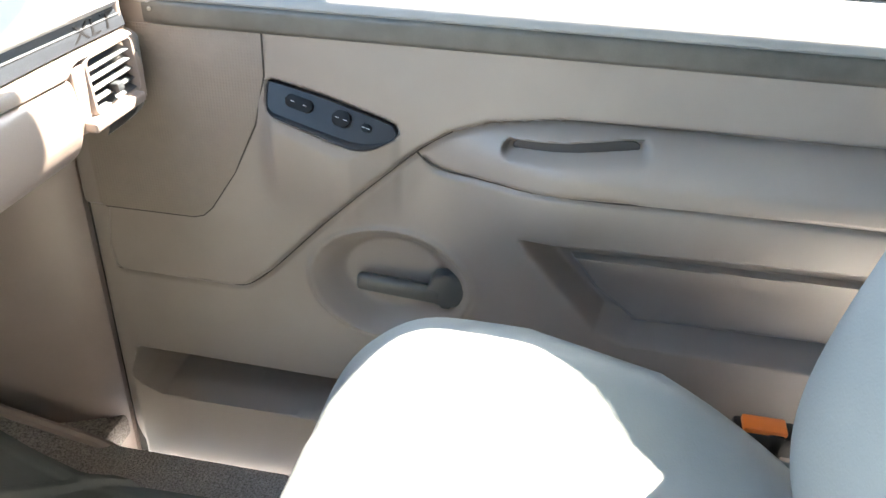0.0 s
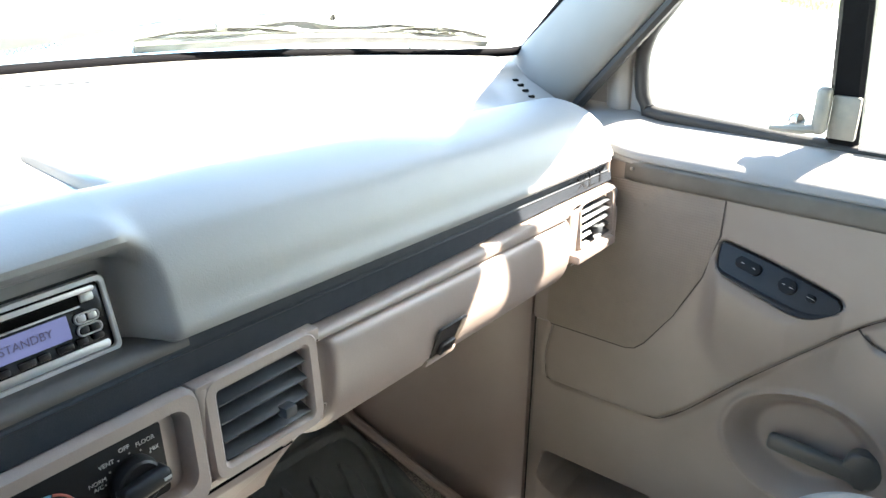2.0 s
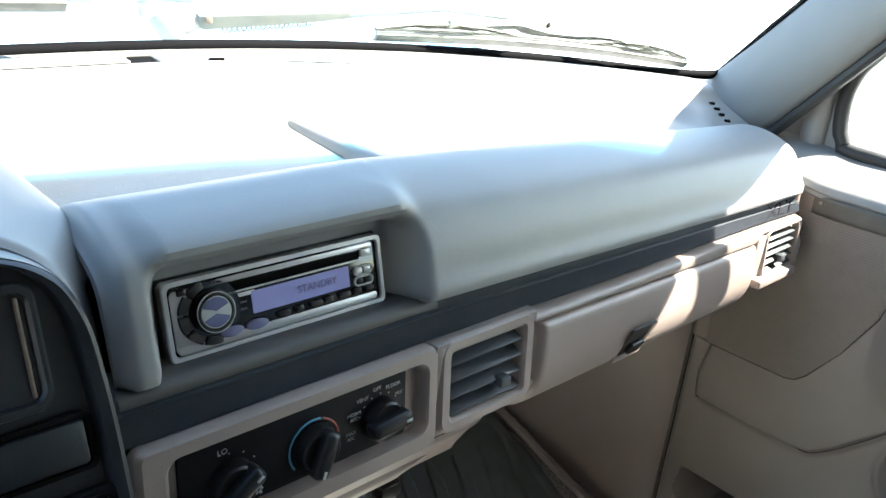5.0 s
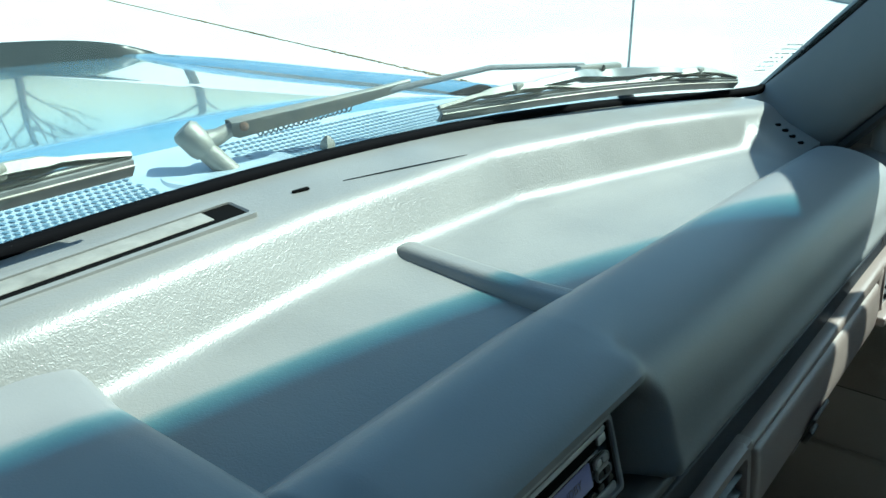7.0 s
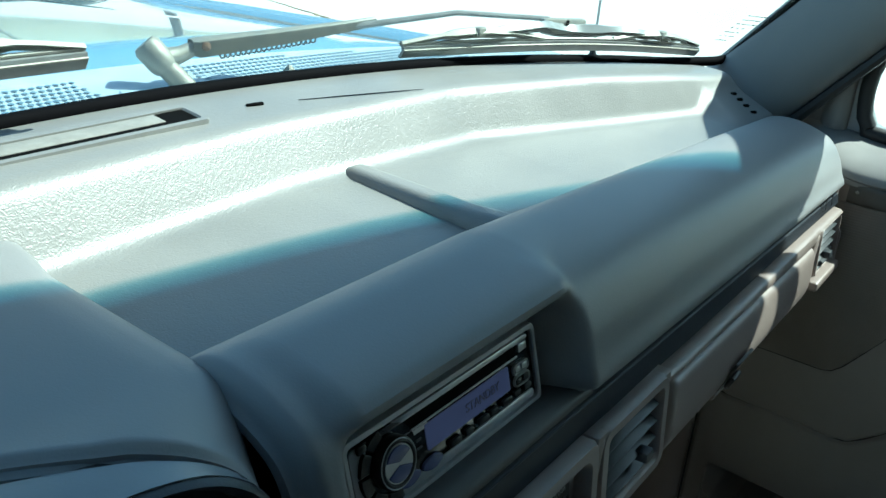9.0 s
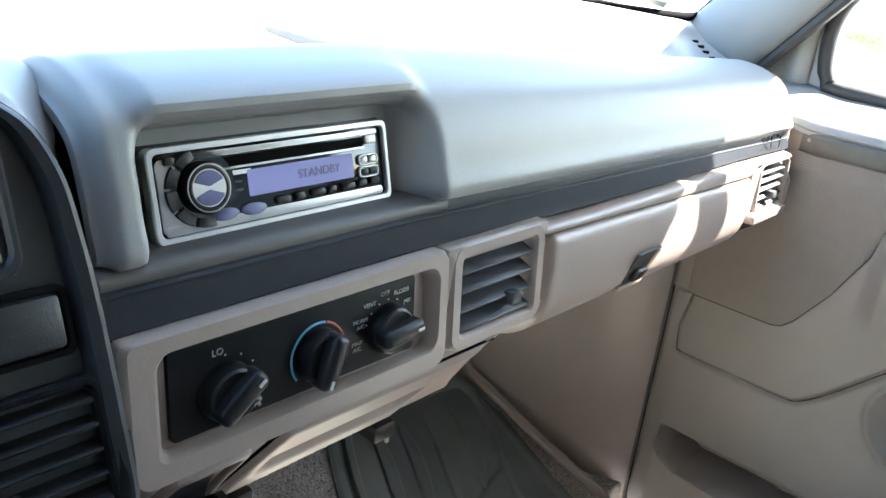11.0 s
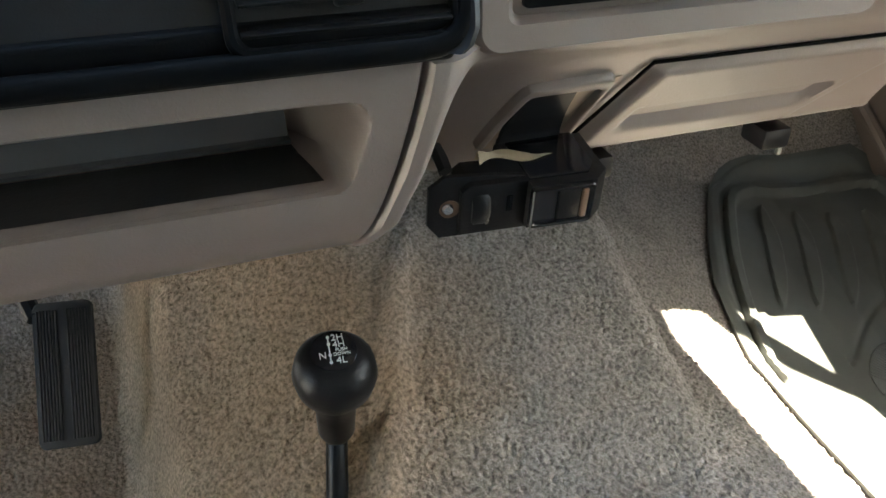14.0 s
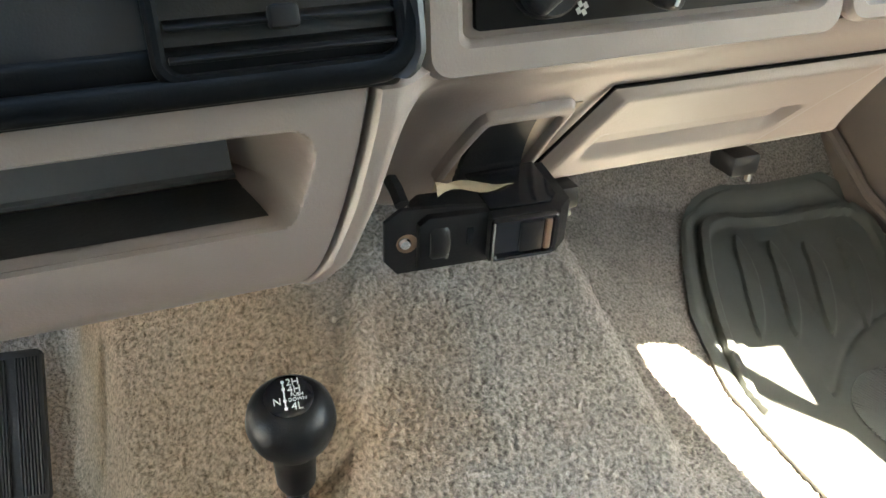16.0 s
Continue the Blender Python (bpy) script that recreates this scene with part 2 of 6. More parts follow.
def prism(poly, depth, r=0.001, seg=2, z0=0.0, bm=None):
    """A polygon in local xy, drawn out to local z; front rim rounded by r."""
    bm = bm or bmesh.new()
    lo = [bm.verts.new((x, y, z0)) for x, y in poly]
    hi = [bm.verts.new((x, y, z0 + depth)) for x, y in poly]
    k = len(poly)
    bm.faces.new(lo[::-1])
    top = bm.faces.new(hi)
    for i in range(k):
        bm.faces.new((lo[i], lo[(i + 1) % k], hi[(i + 1) % k], hi[i]))
    if r:
        bmesh.ops.bevel(bm, geom=list(top.edges), offset=r, segments=seg, profile=0.5, affect="EDGES")
    return bm


def ring(outer, inner, depth, r=0.0015, z0=0.0, bm=None, slope=0.0):
    """A frame between two outlines with equal point counts; slope narrows the hole towards the back."""
    bm = bm or bmesh.new()
    k = len(outer)
    cx, cy = sum(p[0] for p in inner) / k, sum(p[1] for p in inner) / k
    deep = [(cx + (x - cx) * (1 - slope), cy + (y - cy) * (1 - slope)) for x, y in inner]
    loops = [[(x, y, z0) for x, y in outer], [(x, y, z0 + depth - r) for x, y in outer]]
    ocx, ocy = sum(p[0] for p in outer) / k, sum(p[1] for p in outer) / k
    def toward(pts, c, d):
        out = []
        for x, y in pts:
            v = Vector((c[0] - x, c[1] - y))
            v = v.normalized() * d if v.length else v
            out.append((x + v.x, y + v.y))
        return out
    loops.append([(x, y, z0 + depth) for x, y in toward(outer, (ocx, ocy), r)])
    loops.append([(x, y, z0 + depth) for x, y in toward(inner, (cx, cy), -r)])
    loops.append([(x, y, z0 + depth - r) for x, y in inner])
    loops.append([(x, y, z0) for x, y in deep])
    vs = [[bm.verts.new(p) for p in lp] for lp in loops]
    for a in range(len(vs)):
        p, q = vs[a], vs[(a + 1) % len(vs)]
        for i in range(k):
            bm.faces.new((p[i], p[(i + 1) % k], q[(i + 1) % k], q[i]))
    return bm


def shell(P, off, closed=False):
    """A sheet through the grid P (n, m, 3), thickened by the vector off."""
    P = np.asarray(P, float)
    n, m = P.shape[:2]
    bm = bmesh.new()
    back = P + np.asarray(off, float)
    A = [[bm.verts.new(P[i, j]) for j in range(m)] for i in range(n)]
    B = [[bm.verts.new(back[i, j]) for j in range(m)] for i in range(n)]
    for i in range(n - 1):
        for j in range(m - 1):
            bm.faces.new((A[i][j], A[i + 1][j], A[i + 1][j + 1], A[i][j + 1]))
            bm.faces.new((B[i][j], B[i][j + 1], B[i + 1][j + 1], B[i + 1][j]))
    for j in range(m - 1):
        bm.faces.new((A[0][j], A[0][j + 1], B[0][j + 1], B[0][j]))
        bm.faces.new((A[n - 1][j], B[n - 1][j], B[n - 1][j + 1], A[n - 1][j + 1]))
    for i in range(n - 1):
        bm.faces.new((A[i][0], B[i][0], B[i + 1][0], A[i + 1][0]))
        bm.faces.new((A[i][m - 1], A[i + 1][m - 1], B[i + 1][m - 1], B[i][m - 1]))
    return bm


def tube(points, radius, sides=10, bm=None, cap=True):
    """A round bar through points; radius may be one per point."""
    bm = bm or bmesh.new()
    pts = [Vector(p) for p in points]
    rad = radius if isinstance(radius, (list, tuple)) else [radius] * len(pts)
    rings, side = [], None
    for i, p in enumerate(pts):
        d = (pts[min(i + 1, len(pts) - 1)] - pts[max(i - 1, 0)]).normalized()
        if side is None:
            side = d.orthogonal().normalized()
        side = (side - d * side.dot(d)).normalized()
        up = d.cross(side)
        rings.append([bm.verts.new(p + rad[i] * (side * math.cos(2 * math.pi * k / sides) + up * math.sin(2 * math.pi * k / sides))) for k in range(sides)])
    for a, b in zip(rings, rings[1:]):
        for k in range(sides):
            bm.faces.new((a[k], a[(k + 1) % sides], b[(k + 1) % sides], b[k]))
    if cap:
        bm.faces.new(rings[0][::-1])
        bm.faces.new(rings[-1])
    return bm


def lathe(profile, n=28, bm=None):
    """Radius and height pairs turned round local z."""
    bm = bm or bmesh.new()
    rows = []
    for r, z in profile:
        rows.append([bm.verts.new((max(r, 1e-5) * math.cos(2 * math.pi * k / n), max(r, 1e-5) * math.sin(2 * math.pi * k / n), z)) for k in range(n)])
    for a, b in zip(rows, rows[1:]):
        for k in range(n):
            bm.faces.new((a[k], a[(k + 1) % n], b[(k + 1) % n], b[k]))
    bm.faces.new(rows[0][::-1])
    bm.faces.new(rows[-1])
    return bm


def face_frame(x, y, z, lean=0.0, yaw=0.0):
    """A frame on the dash: local x to the right, local y up the face, local z out towards the seats; lean: top tips forward."""
    return pose(x, y, z, 90 - lean, 0, yaw)


def spline(pts, n):
    """Catmull-Rom through points, n samples evenly spread."""
    p = np.asarray(pts, float)
    p = np.vstack([2 * p[0] - p[1], p, 2 * p[-1] - p[-2]])
    seg = np.linalg.norm(np.diff(p[1:-1], axis=0), axis=1)
    s = np.r_[0, np.cumsum(seg)]
    out = []
    for d in np.linspace(0, s[-1], n):
        i = min(np.searchsorted(s, d, side="right") - 1, len(seg) - 1)
        t = (d - s[i]) / seg[i]
        a, b, c, e = p[i], p[i + 1], p[i + 2], p[i + 3]
        out.append(0.5 * (2 * b + (c - a) * t + (2 * a - 5 * b + 4 * c - e) * t**2 + (3 * b - a - 3 * c + e) * t**3))
    return np.array(out)


def rounded(pts, radii, n=5, fill=6):
    """A polyline with its corners rounded, the straight runs filled with points."""
    p = [np.array(q, float) for q in pts]
    out = [p[0]]
    for i in range(1, len(p) - 1):
        a, b = p[i - 1] - p[i], p[i + 1] - p[i]
        r = min(radii[i - 1], 0.48 * np.linalg.norm(a), 0.48 * np.linalg.norm(b))
        s0, s1 = p[i] + a / np.linalg.norm(a) * r, p[i] + b / np.linalg.norm(b) * r
        for k in range(1, fill):
            out.append(out[-1] + (s0 - out[-1]) / (fill - k + 1))
        for t in np.linspace(0, 1, n + 1):
            out.append((1 - t) ** 2 * s0 + 2 * t * (1 - t) * p[i] + t * t * s1)
    for k in range(1, fill + 1):
        out.append(out[-1] + (p[-1] - out[-1]) / (fill - k + 1))
    return np.array(out)


def smooth01(v):
    v = np.clip(v, 0, 1)
    return v * v * (3 - 2 * v)


def lettering(text, size, depth=0.0003):
    """Raised writing, centred, in local xy."""
    cu = bpy.data.curves.new("writing", "FONT")
    cu.body, cu.size, cu.extrude, cu.align_x, cu.align_y, cu.resolution_u = text, size, depth, "CENTER", "CENTER", 3
    ob = bpy.data.objects.new("writing", cu)
    scene.collection.objects.link(ob)
    me = bpy.data.meshes.new_from_object(ob.evaluated_get(bpy.context.evaluated_depsgraph_get()))
    bm = bmesh.new()
    bm.from_mesh(me)
    bpy.data.objects.remove(ob)
    return bm


def seg_distance(Y, Z, pts):
    """Distance of grid points to an open line."""
    best = np.full(Y.shape, 9.0)
    for (a, b), (c, d) in zip(pts, pts[1:]):
        t = np.clip(((Y - a) * (c - a) + (Z - b) * (d - b)) / ((c - a) ** 2 + (d - b) ** 2 + 1e-12), 0, 1)
        best = np.minimum(best, np.hypot(Y - a - t * (c - a), Z - b - t * (d - b)))
    return best


def inside(Y, Z, poly):
    """Signed distance to a polygon: positive inside."""
    d = seg_distance(Y, Z, list(poly) + [poly[0]])
    odd = np.zeros(Y.shape, bool)
    for (a, b), (c, e) in zip(poly, list(poly[1:]) + [poly[0]]):
        hit = ((b > Z) != (e > Z)) & (Y < (c - a) * (Z - b) / (e - b + 1e-12) + a)
        odd ^= hit
    return np.where(odd, d, -d)


# ---- ground and cab structure ----
GZ = -0.82
bm = bmesh.new()
v = [bm.verts.new(p) for p in ((-400, -400, GZ), (400, -400, GZ), (400, 400, GZ), (-400, 400, GZ))]
bm.faces.new(v)
tagged(part("ground", bm, CONCRETE), "pale sunlit concrete ground around the truck", "ground", kind="structure")
# weedy joint between the slabs
bm = bmesh.new()
rng = random.Random(4)
for k in range(420):
    f = k / 420 + 0.002 * rng.random()
    x, y = 7.2 + 3.8 * f, 5.0 + 15.9 * f
    lush = 0.5 + 0.5 * math.sin(31 * f) * math.sin(13 * f + 1)
    wide = 0.012 + 0.05 * rng.random() ** 3 * (0.3 + lush)
    if rng.random() < 0.30 - 0.2 * lush:
        wide = 0.008
    rbox((wide, 0.03 + 0.03 * rng.random(), 0.008 + 0.03 * rng.random() ** 2 * lush), (x + 0.03 * (rng.random() - 0.5), y, GZ + 0.006), 0, bm=bm)
WEED = shader("dry_weeds", (0.30, 0.22, 0.12), 0.9, vary=0.5, scale=4)
tagged(part("ground_joint", bm, WEED, smooth=False), "joint in the concrete filled with dry weeds", "joint", kind="stuff")


def hump(x, y):
    """Height of the carpeted floor with its tunnel."""
    base = 0.02 + 0.3 * np.clip(y - 0.1, 0, 0.32) + 1.1 * np.clip(y - 0.42, 0, 1)
    d = np.abs(x - 0.06)
    w = np.where(x > 0.06, 1 - smooth01((d - 0.102) / 0.155), 1 - 0.45 * smooth01((d - 0.12) / 0.22) - 0.55 * smooth01((d - 0.285) / 0.075))
    top = 0.248 + 0.45 * np.clip(y, -0.35, 0.5)
    flank = np.interp(x, [0.06, 0.20, 0.245, 0.30, 0.39, 0.47, 0.55, 0.62, 0.68], [0.20, 0.188, 0.170, 0.143, 0.090, 0.058, 0.028, 0.008, 0.0])
    return base + np.maximum(w * np.clip(top - base, 0, 1), np.where(x > 0.06, flank, 0.0))


def mat_left(y):
    """Where the floor mat begins beside the tunnel."""
    return np.interp(y, [-0.42, 0.0, 0.133, 0.165, 0.213, 0.29, 0.37, 0.40, 0.423, 0.436, 0.446, 0.455], [0.30, 0.338, 0.360, 0.368, 0.384, 0.428, 0.480, 0.503, 0.526, 0.545, 0.570, 0.61])


def grid_mesh(name, P, material, under=0.05):
    """A fine sheet with a plain underside, both from numpy grids."""
    def faces(n, m, start, flip):
        i, j = np.meshgrid(np.arange(n - 1), np.arange(m - 1), indexing="ij")
        q = np.stack([i * m + j, (i + 1) * m + j, (i + 1) * m + j + 1, i * m + j + 1], -1).reshape(-1, 4) + start
        return q[:, ::-1] if flip else q
    n, m = P.shape[:2]
    ci, cj = np.unique(np.r_[np.arange(0, n, 24), n - 1]), np.unique(np.r_[np.arange(0, m, 24), m - 1])
    low_ = P[np.ix_(ci, cj)] - np.array((0, 0, under))
    co = np.vstack([P.reshape(-1, 3), low_.reshape(-1, 3)])
    f = np.vstack([faces(n, m, 0, False), faces(len(ci), len(cj), n * m, True)])
    me = bpy.data.meshes.new(name)
    me.vertices.add(len(co))
    me.vertices.foreach_set("co", co.astype(np.float32).ravel())
    me.loops.add(f.size)
    me.loops.foreach_set("vertex_index", f.astype(np.int32).ravel())
    me.polygons.add(len(f))
    me.polygons.foreach_set("loop_start", np.arange(0, f.size, 4, dtype=np.int32))
    me.polygons.foreach_set("use_smooth", np.ones(len(f), bool))
    me.update(calc_edges=True)
    me.materials.append(material)
    return new(name, me)


def band_noise(shape, step, size, rs, stretch=1.0):
    """Random relief whose bumps are about size metres across, on a grid of that step; unit deviation."""
    k = [np.fft.fftfreq(n) / step for n in shape]
    r = np.hypot(k[0][:, None], k[1][None, :] * stretch) * size
    amp = np.exp(-((r - 0.55) / 0.28) ** 2)
    out = np.fft.ifft2(np.fft.fft2(rs.randn(*shape)) * amp).real
    return out / out.std()


STEP = 0.0014
xs = np.r_[np.linspace(-0.8, -0.422, 60), np.arange(-0.42, 0.47, STEP), np.linspace(0.474, 0.872, 60)]
ys = np.r_[np.linspace(-1.0, -0.152, 70), np.arange(-0.15, 0.47, STEP), np.linspace(0.474, 0.66, 30)]
X, Y = np.meshgrid(xs, ys, indexing="ij")
Z = hump(X, Y)
# soft creases of the moulded carpet, and tufts
ridge = -0.052 + 0.36 * (Y - 0.075)
Z = Z + 0.014 * np.exp(-(((X - ridge) / 0.011) ** 2)) * smooth01((0.20 - Y) / 0.08)
Z = Z + 0.005 * np.exp(-(((X - 0.243 - 0.06 * (Y - 0.1)) / 0.014) ** 2)) * smooth01((0.30 - Y) / 0.1)
rs = np.random.RandomState(3)
tuft = 0.75 * band_noise(X.shape, STEP, 0.0041, rs) + 0.35 * band_noise(X.shape, STEP, 0.009, rs)
near = smooth01((X + 0.50) / 0.08) * smooth01((0.52 - X) / 0.05) * smooth01((Y + 0.22) / 0.07) * smooth01((0.55 - Y) / 0.08) * np.where(Y < 0.45, smooth01((mat_left(Y) + 0.008 - X) / 0.012), 1.0)
Z = Z + 0.0012 * np.clip(tuft, -2, 2) * near
tagged(grid_mesh("floor", np.stack([X, Y, Z], -1), CARPET), "taupe-grey cut-pile carpet over floor and tunnel", "floor", kind="structure")

# cab walls, roof and firewall that close the place
bm = rbox((1.84, 0.04, 0.9), (0.09, 0.69, 0.3), 0.01)
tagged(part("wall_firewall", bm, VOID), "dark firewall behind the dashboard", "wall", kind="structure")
# unseen shelf and side wall added to shut out stray sun
tagged(part("wall_sun_stop_shelf", rbox((1.86, 0.60, 0.03), (0.09, 0.41, 0.70), 0.01), VOID), "unseen dark shelf that stops sun leaking behind the dashboard", "wall", kind="structure")
tagged(part("wall_sun_stop_side", rbox((0.03, 0.60, 0.80), (1.0, 0.45, 0.33), 0.01), VOID), "unseen dark wall that stops sun leaking behind the kick panel", "wall", kind="structure")
# added panel that keeps doorway light off the knee panel
tagged(part("wall_driver_block", rbox((0.04, 0.72, 0.86), (-0.815, -0.68, 0.29), 0.01), DOORM), "unseen panel added to block light at the driver doorway", "wall", kind="structure")
head = []
for x in np.linspace(-0.82, 1.0, 30):
    yh = -0.107 - 0.19 * (x - 0.09) ** 2
    head.append([(x, y, 1.372 + 0.02 * math.sin(math.pi * np.clip((y + 1.15) / 1.1, 0, 1)) - 0.11 * abs((x - 0.09) / 0.91) ** 6) for y in np.linspace(yh, -1.15, 12)])
tagged(part("ceiling", shell(head, (0, 0, 0.04)), ROOFM), "taupe cloth headliner under the cab roof", "ceiling", kind="structure")


def framed_wall(name, label, poly_out, hole, x, thick, mat):
    """An upright wall in the yz plane with an opening."""
    k = len(hole)
    bm = bmesh.new()
    loops = []
    for xx in (x, x + thick):
        loops.append([[bm.verts.new((xx, a, b)) for a, b in poly_out], [bm.verts.new((xx, a, b)) for a, b in hole]])
    for o, h in loops:
        for i in range(k):
            bm.faces.new((o[i], o[(i + 1) % k], h[(i + 1) % k], h[i]))
    for w in (0, 1):
        for i in range(k):
            bm.faces.new((loops[0][w][i], loops[0][w][(i + 1) % k], loops[1][w][(i + 1) % k], loops[1][w][i]))
    return tagged(part(name, bm, mat, smooth=False), label, "wall", kind="structure")


# unseen side; its narrow opening sets how much light enters from the left
framed_wall("wall_driver", "unseen driver side of the cab, opening sized for the light", [(0.45, -0.1), (0.3, 0.72), (-0.3, 1.36), (-1.2, 1.36), (-1.2, 0.7), (-1.2, -0.1)],
            [(0.01, 0.10), (0.03, 0.72), (-0.06, 0.95), (-0.22, 1.02), (-0.22, 0.7), (-0.16, 0.10)], -0.86, 0.04, DOORM)
bm = bmesh.new()
rbox((1.9, 0.04, 0.95), (0.08, -1.18, 0.37), 0.01, bm=bm)
rbox((0.3, 0.04, 0.5), (-0.72, -1.18, 1.08), 0.01, bm=bm)
rbox((0.3, 0.04, 0.5), (0.88, -1.18, 1.08), 0.01, bm=bm)
rbox((1.9, 0.04, 0.2), (0.08, -1.18, 1.31), 0.01, bm=bm)
# added panel fills the window opening to cut light from behind
rbox((1.4, 0.02, 0.4), (0.08, -1.18, 1.03), 0.004, bm=bm)
tagged(part("wall_rear", bm, DOORM), "unseen rear wall of the cab, window shut by an added panel", "wall", kind="structure")


def glass_base(x):
    return 0.378 - 0.19 * (x - 0.09) ** 2


# windscreen with a blue shade band, black gasket and header
def screen(h0, h1, thick):
    rows = []
    for h in np.linspace(h0, h1, 8):
        rows.append([(0.09 + (x - 0.09) * (1 - 0.06 * h / 0.47), glass_base(x) - 0.93 * h, 0.842 - 0.055 * ((x - 0.09) / 0.95) ** 2 + h) for x in np.linspace(-0.85, 1.035, 40)])
    return shell(rows, thick)


ws = thing("windshield", "curved clear windshield with a blue shade band", "windshield", (0.09, 0.378, 0.842), kind="structure")
g = part("glass", screen(0.0, 0.434, (0, 0.004, 0.003)), GLASS, ws)
g.visible_shadow = False
for k in range(8):
    # the band deepens towards the roof
    f = (k + 0.5) / 8
    tint = glass_mat("shade_band_tint", (0.95 - 0.9 * f**0.6, 0.97 - 0.74 * f, 0.98 - 0.6 * f))
    part("shade_band", screen(0.4345 + 0.0095 * k, 0.4345 + 0.0095 * (k + 1) - 0.0004, (0, 0.004, 0.003)), tint, ws, "blue tinted band")
gas = []
for x in np.linspace(-0.85, 1.045, 60):
    z = 0.842 - 0.055 * ((x - 0.09) / 0.95) ** 2
    gas.append((x, glass_base(x) + 0.002, z - 0.004))
tail = [(1.04 - 0.028 * h / 0.47, glass_base(1.04) - 0.90 * h, 0.787 + h) for h in np.linspace(0.01, 0.545, 14)]
corner = spline([gas[-5], (1.03, glass_base(1.03) - 0.004, 0.792), (1.042, glass_base(1.04) - 0.018, 0.806), tail[2]], 10)
part("gasket", tube(list(gas[:-5]) + [tuple(p) for p in corner] + tail[3:], 0.0070, 10), GASKET, ws, "black rubber gasket")
# stickers in the lower corner of the glass
def on_glass(x, h):
    return (x - (x - 0.09) * 0.06 * h / 0.47, glass_base(x) - 0.93 * h - 0.0025, 0.842 - 0.055 * ((x - 0.09) / 0.95) ** 2 + h - 0.001)


stick = bmesh.new()
rng = random.Random(8)
for k in range(7):
    h0 = 0.038 + 0.0066 * k
    x = 0.962 + 0.002 * k
    while x < 1.012 + 0.001 * k - (0.018 if k < 4 else 0.0):
        wide = rng.uniform(0.0015, 0.005)
        if rng.random() < 0.8:
            q = [stick.verts.new(on_glass(a_, b_)) for a_, b_ in ((x, h0), (x + wide, h0), (x + wide, h0 + 0.0016), (x, h0 + 0.0016))]
            stick.faces.new(q)
        x += wide + 0.0018
part("sticker", stick, shader("faded_print", (0.55, 0.5, 0.47), 0.7), ws, "small sticker with dark unreadable bars", smooth=False)


def pillar(flip):
    """Inner A-pillar trim: a bowed panel between the glass and the door, leaning back from the dash corner."""
    rows = []
    for h in np.linspace(-0.045, 0.58, 30):
        left, right = Vector((1.036 - 0.03 * h, 0.197 - 0.88 * h, 0.80 + h)), Vector((0.988 - 0.09 * h, 0.078 - 0.86 * h + 0.3 * max(0, h - 0.3), 0.742 + h))
        foot = 1 + 0.9 * math.exp(-((h + 0.045) / 0.03) ** 2)
        row = []
        for f in np.linspace(-0.12, 1.1, 22):
            bow = math.sin(math.pi * min(1, max(0, f))) ** 0.8
            edge = 0.02 * (max(0, -f) + max(0, f - 1)) / 0.1
            p = left + (right - left) * min(1.04, max(-0.04, f)) + Vector((-0.026 * foot, -0.004, -0.006)) * bow + Vector((edge, 0.3 * edge, 0))
            row.append((p.x if flip > 0 else 0.18 - p.x, p.y, p.z))
        rows.append(row)
    return shell(rows, (flip * 0.012, 0.0, 0.0))


tagged(part("pillar_trim_passenger", pillar(1), PILLAR), "grey moulded windshield pillar trim", "pillar", kind="structure")
tagged(part("pillar_trim_driver", pillar(-1), PILLAR), "grey moulded windshield pillar trim", "pillar", kind="structure")
bm = tube([(0.996 - 0.09 * h, 0.066 - 0.86 * h + 0.3 * max(0, h - 0.3), 0.74 + h) for h in np.linspace(-0.03, 0.54, 16)], 0.0085, 8)
tagged(part("door_seal", bm, RUBBER), "black rubber door seal along the pillar", "seal", kind="structure")

# ---- dashboard ----
dash = thing("dashboard", "grey and taupe truck dashboard with dark trim strip", "dashboard", (0.3, 0.1, 0.7))


def drop(x, top):
    s = np.clip((x - 0.2) / 0.7, 0, 1.2)
    return -(0.04 if top else 0.018) * s


PR = [(0.105, 0.772), (0.09, 0.782), (0.076, 0.795), (0.052, 0.799), (0.022, 0.793), (-0.006, 0.777), (-0.022, 0.750), (-0.030, 0.724), (-0.035, 0.711), (-0.0335, 0.7035), (-0.022, 0.701), (-0.014, 0.700)]
PL = [(0.105, 0.772), (0.09, 0.782), (0.076, 0.795), (0.052, 0.801), (0.03, 0.799), (0.008, 0.795), (-0.009, 0.788), (-0.0125, 0.7815), (-0.009, 0.776), (0.003, 0.770), (0.0155, 0.7615), (0.006, 0.712), (0.002, 0.7005), (-0.008, 0.6990)]
rows = []
xs = np.r_[np.linspace(-0.041, 0.0, 26), np.linspace(0.006, 0.17, 18), np.linspace(0.175, 0.245, 22), np.linspace(0.25, 0.875, 50), np.linspace(0.88, 0.925, 12)]
sr, sl = spline(PR, 46), spline(PL, 46)
from_x, over = (np.interp(np.linspace(0, 1, 46), [0.28, 0.46], v) for v in ([0.140, 0.187], [0.150, 0.030]))
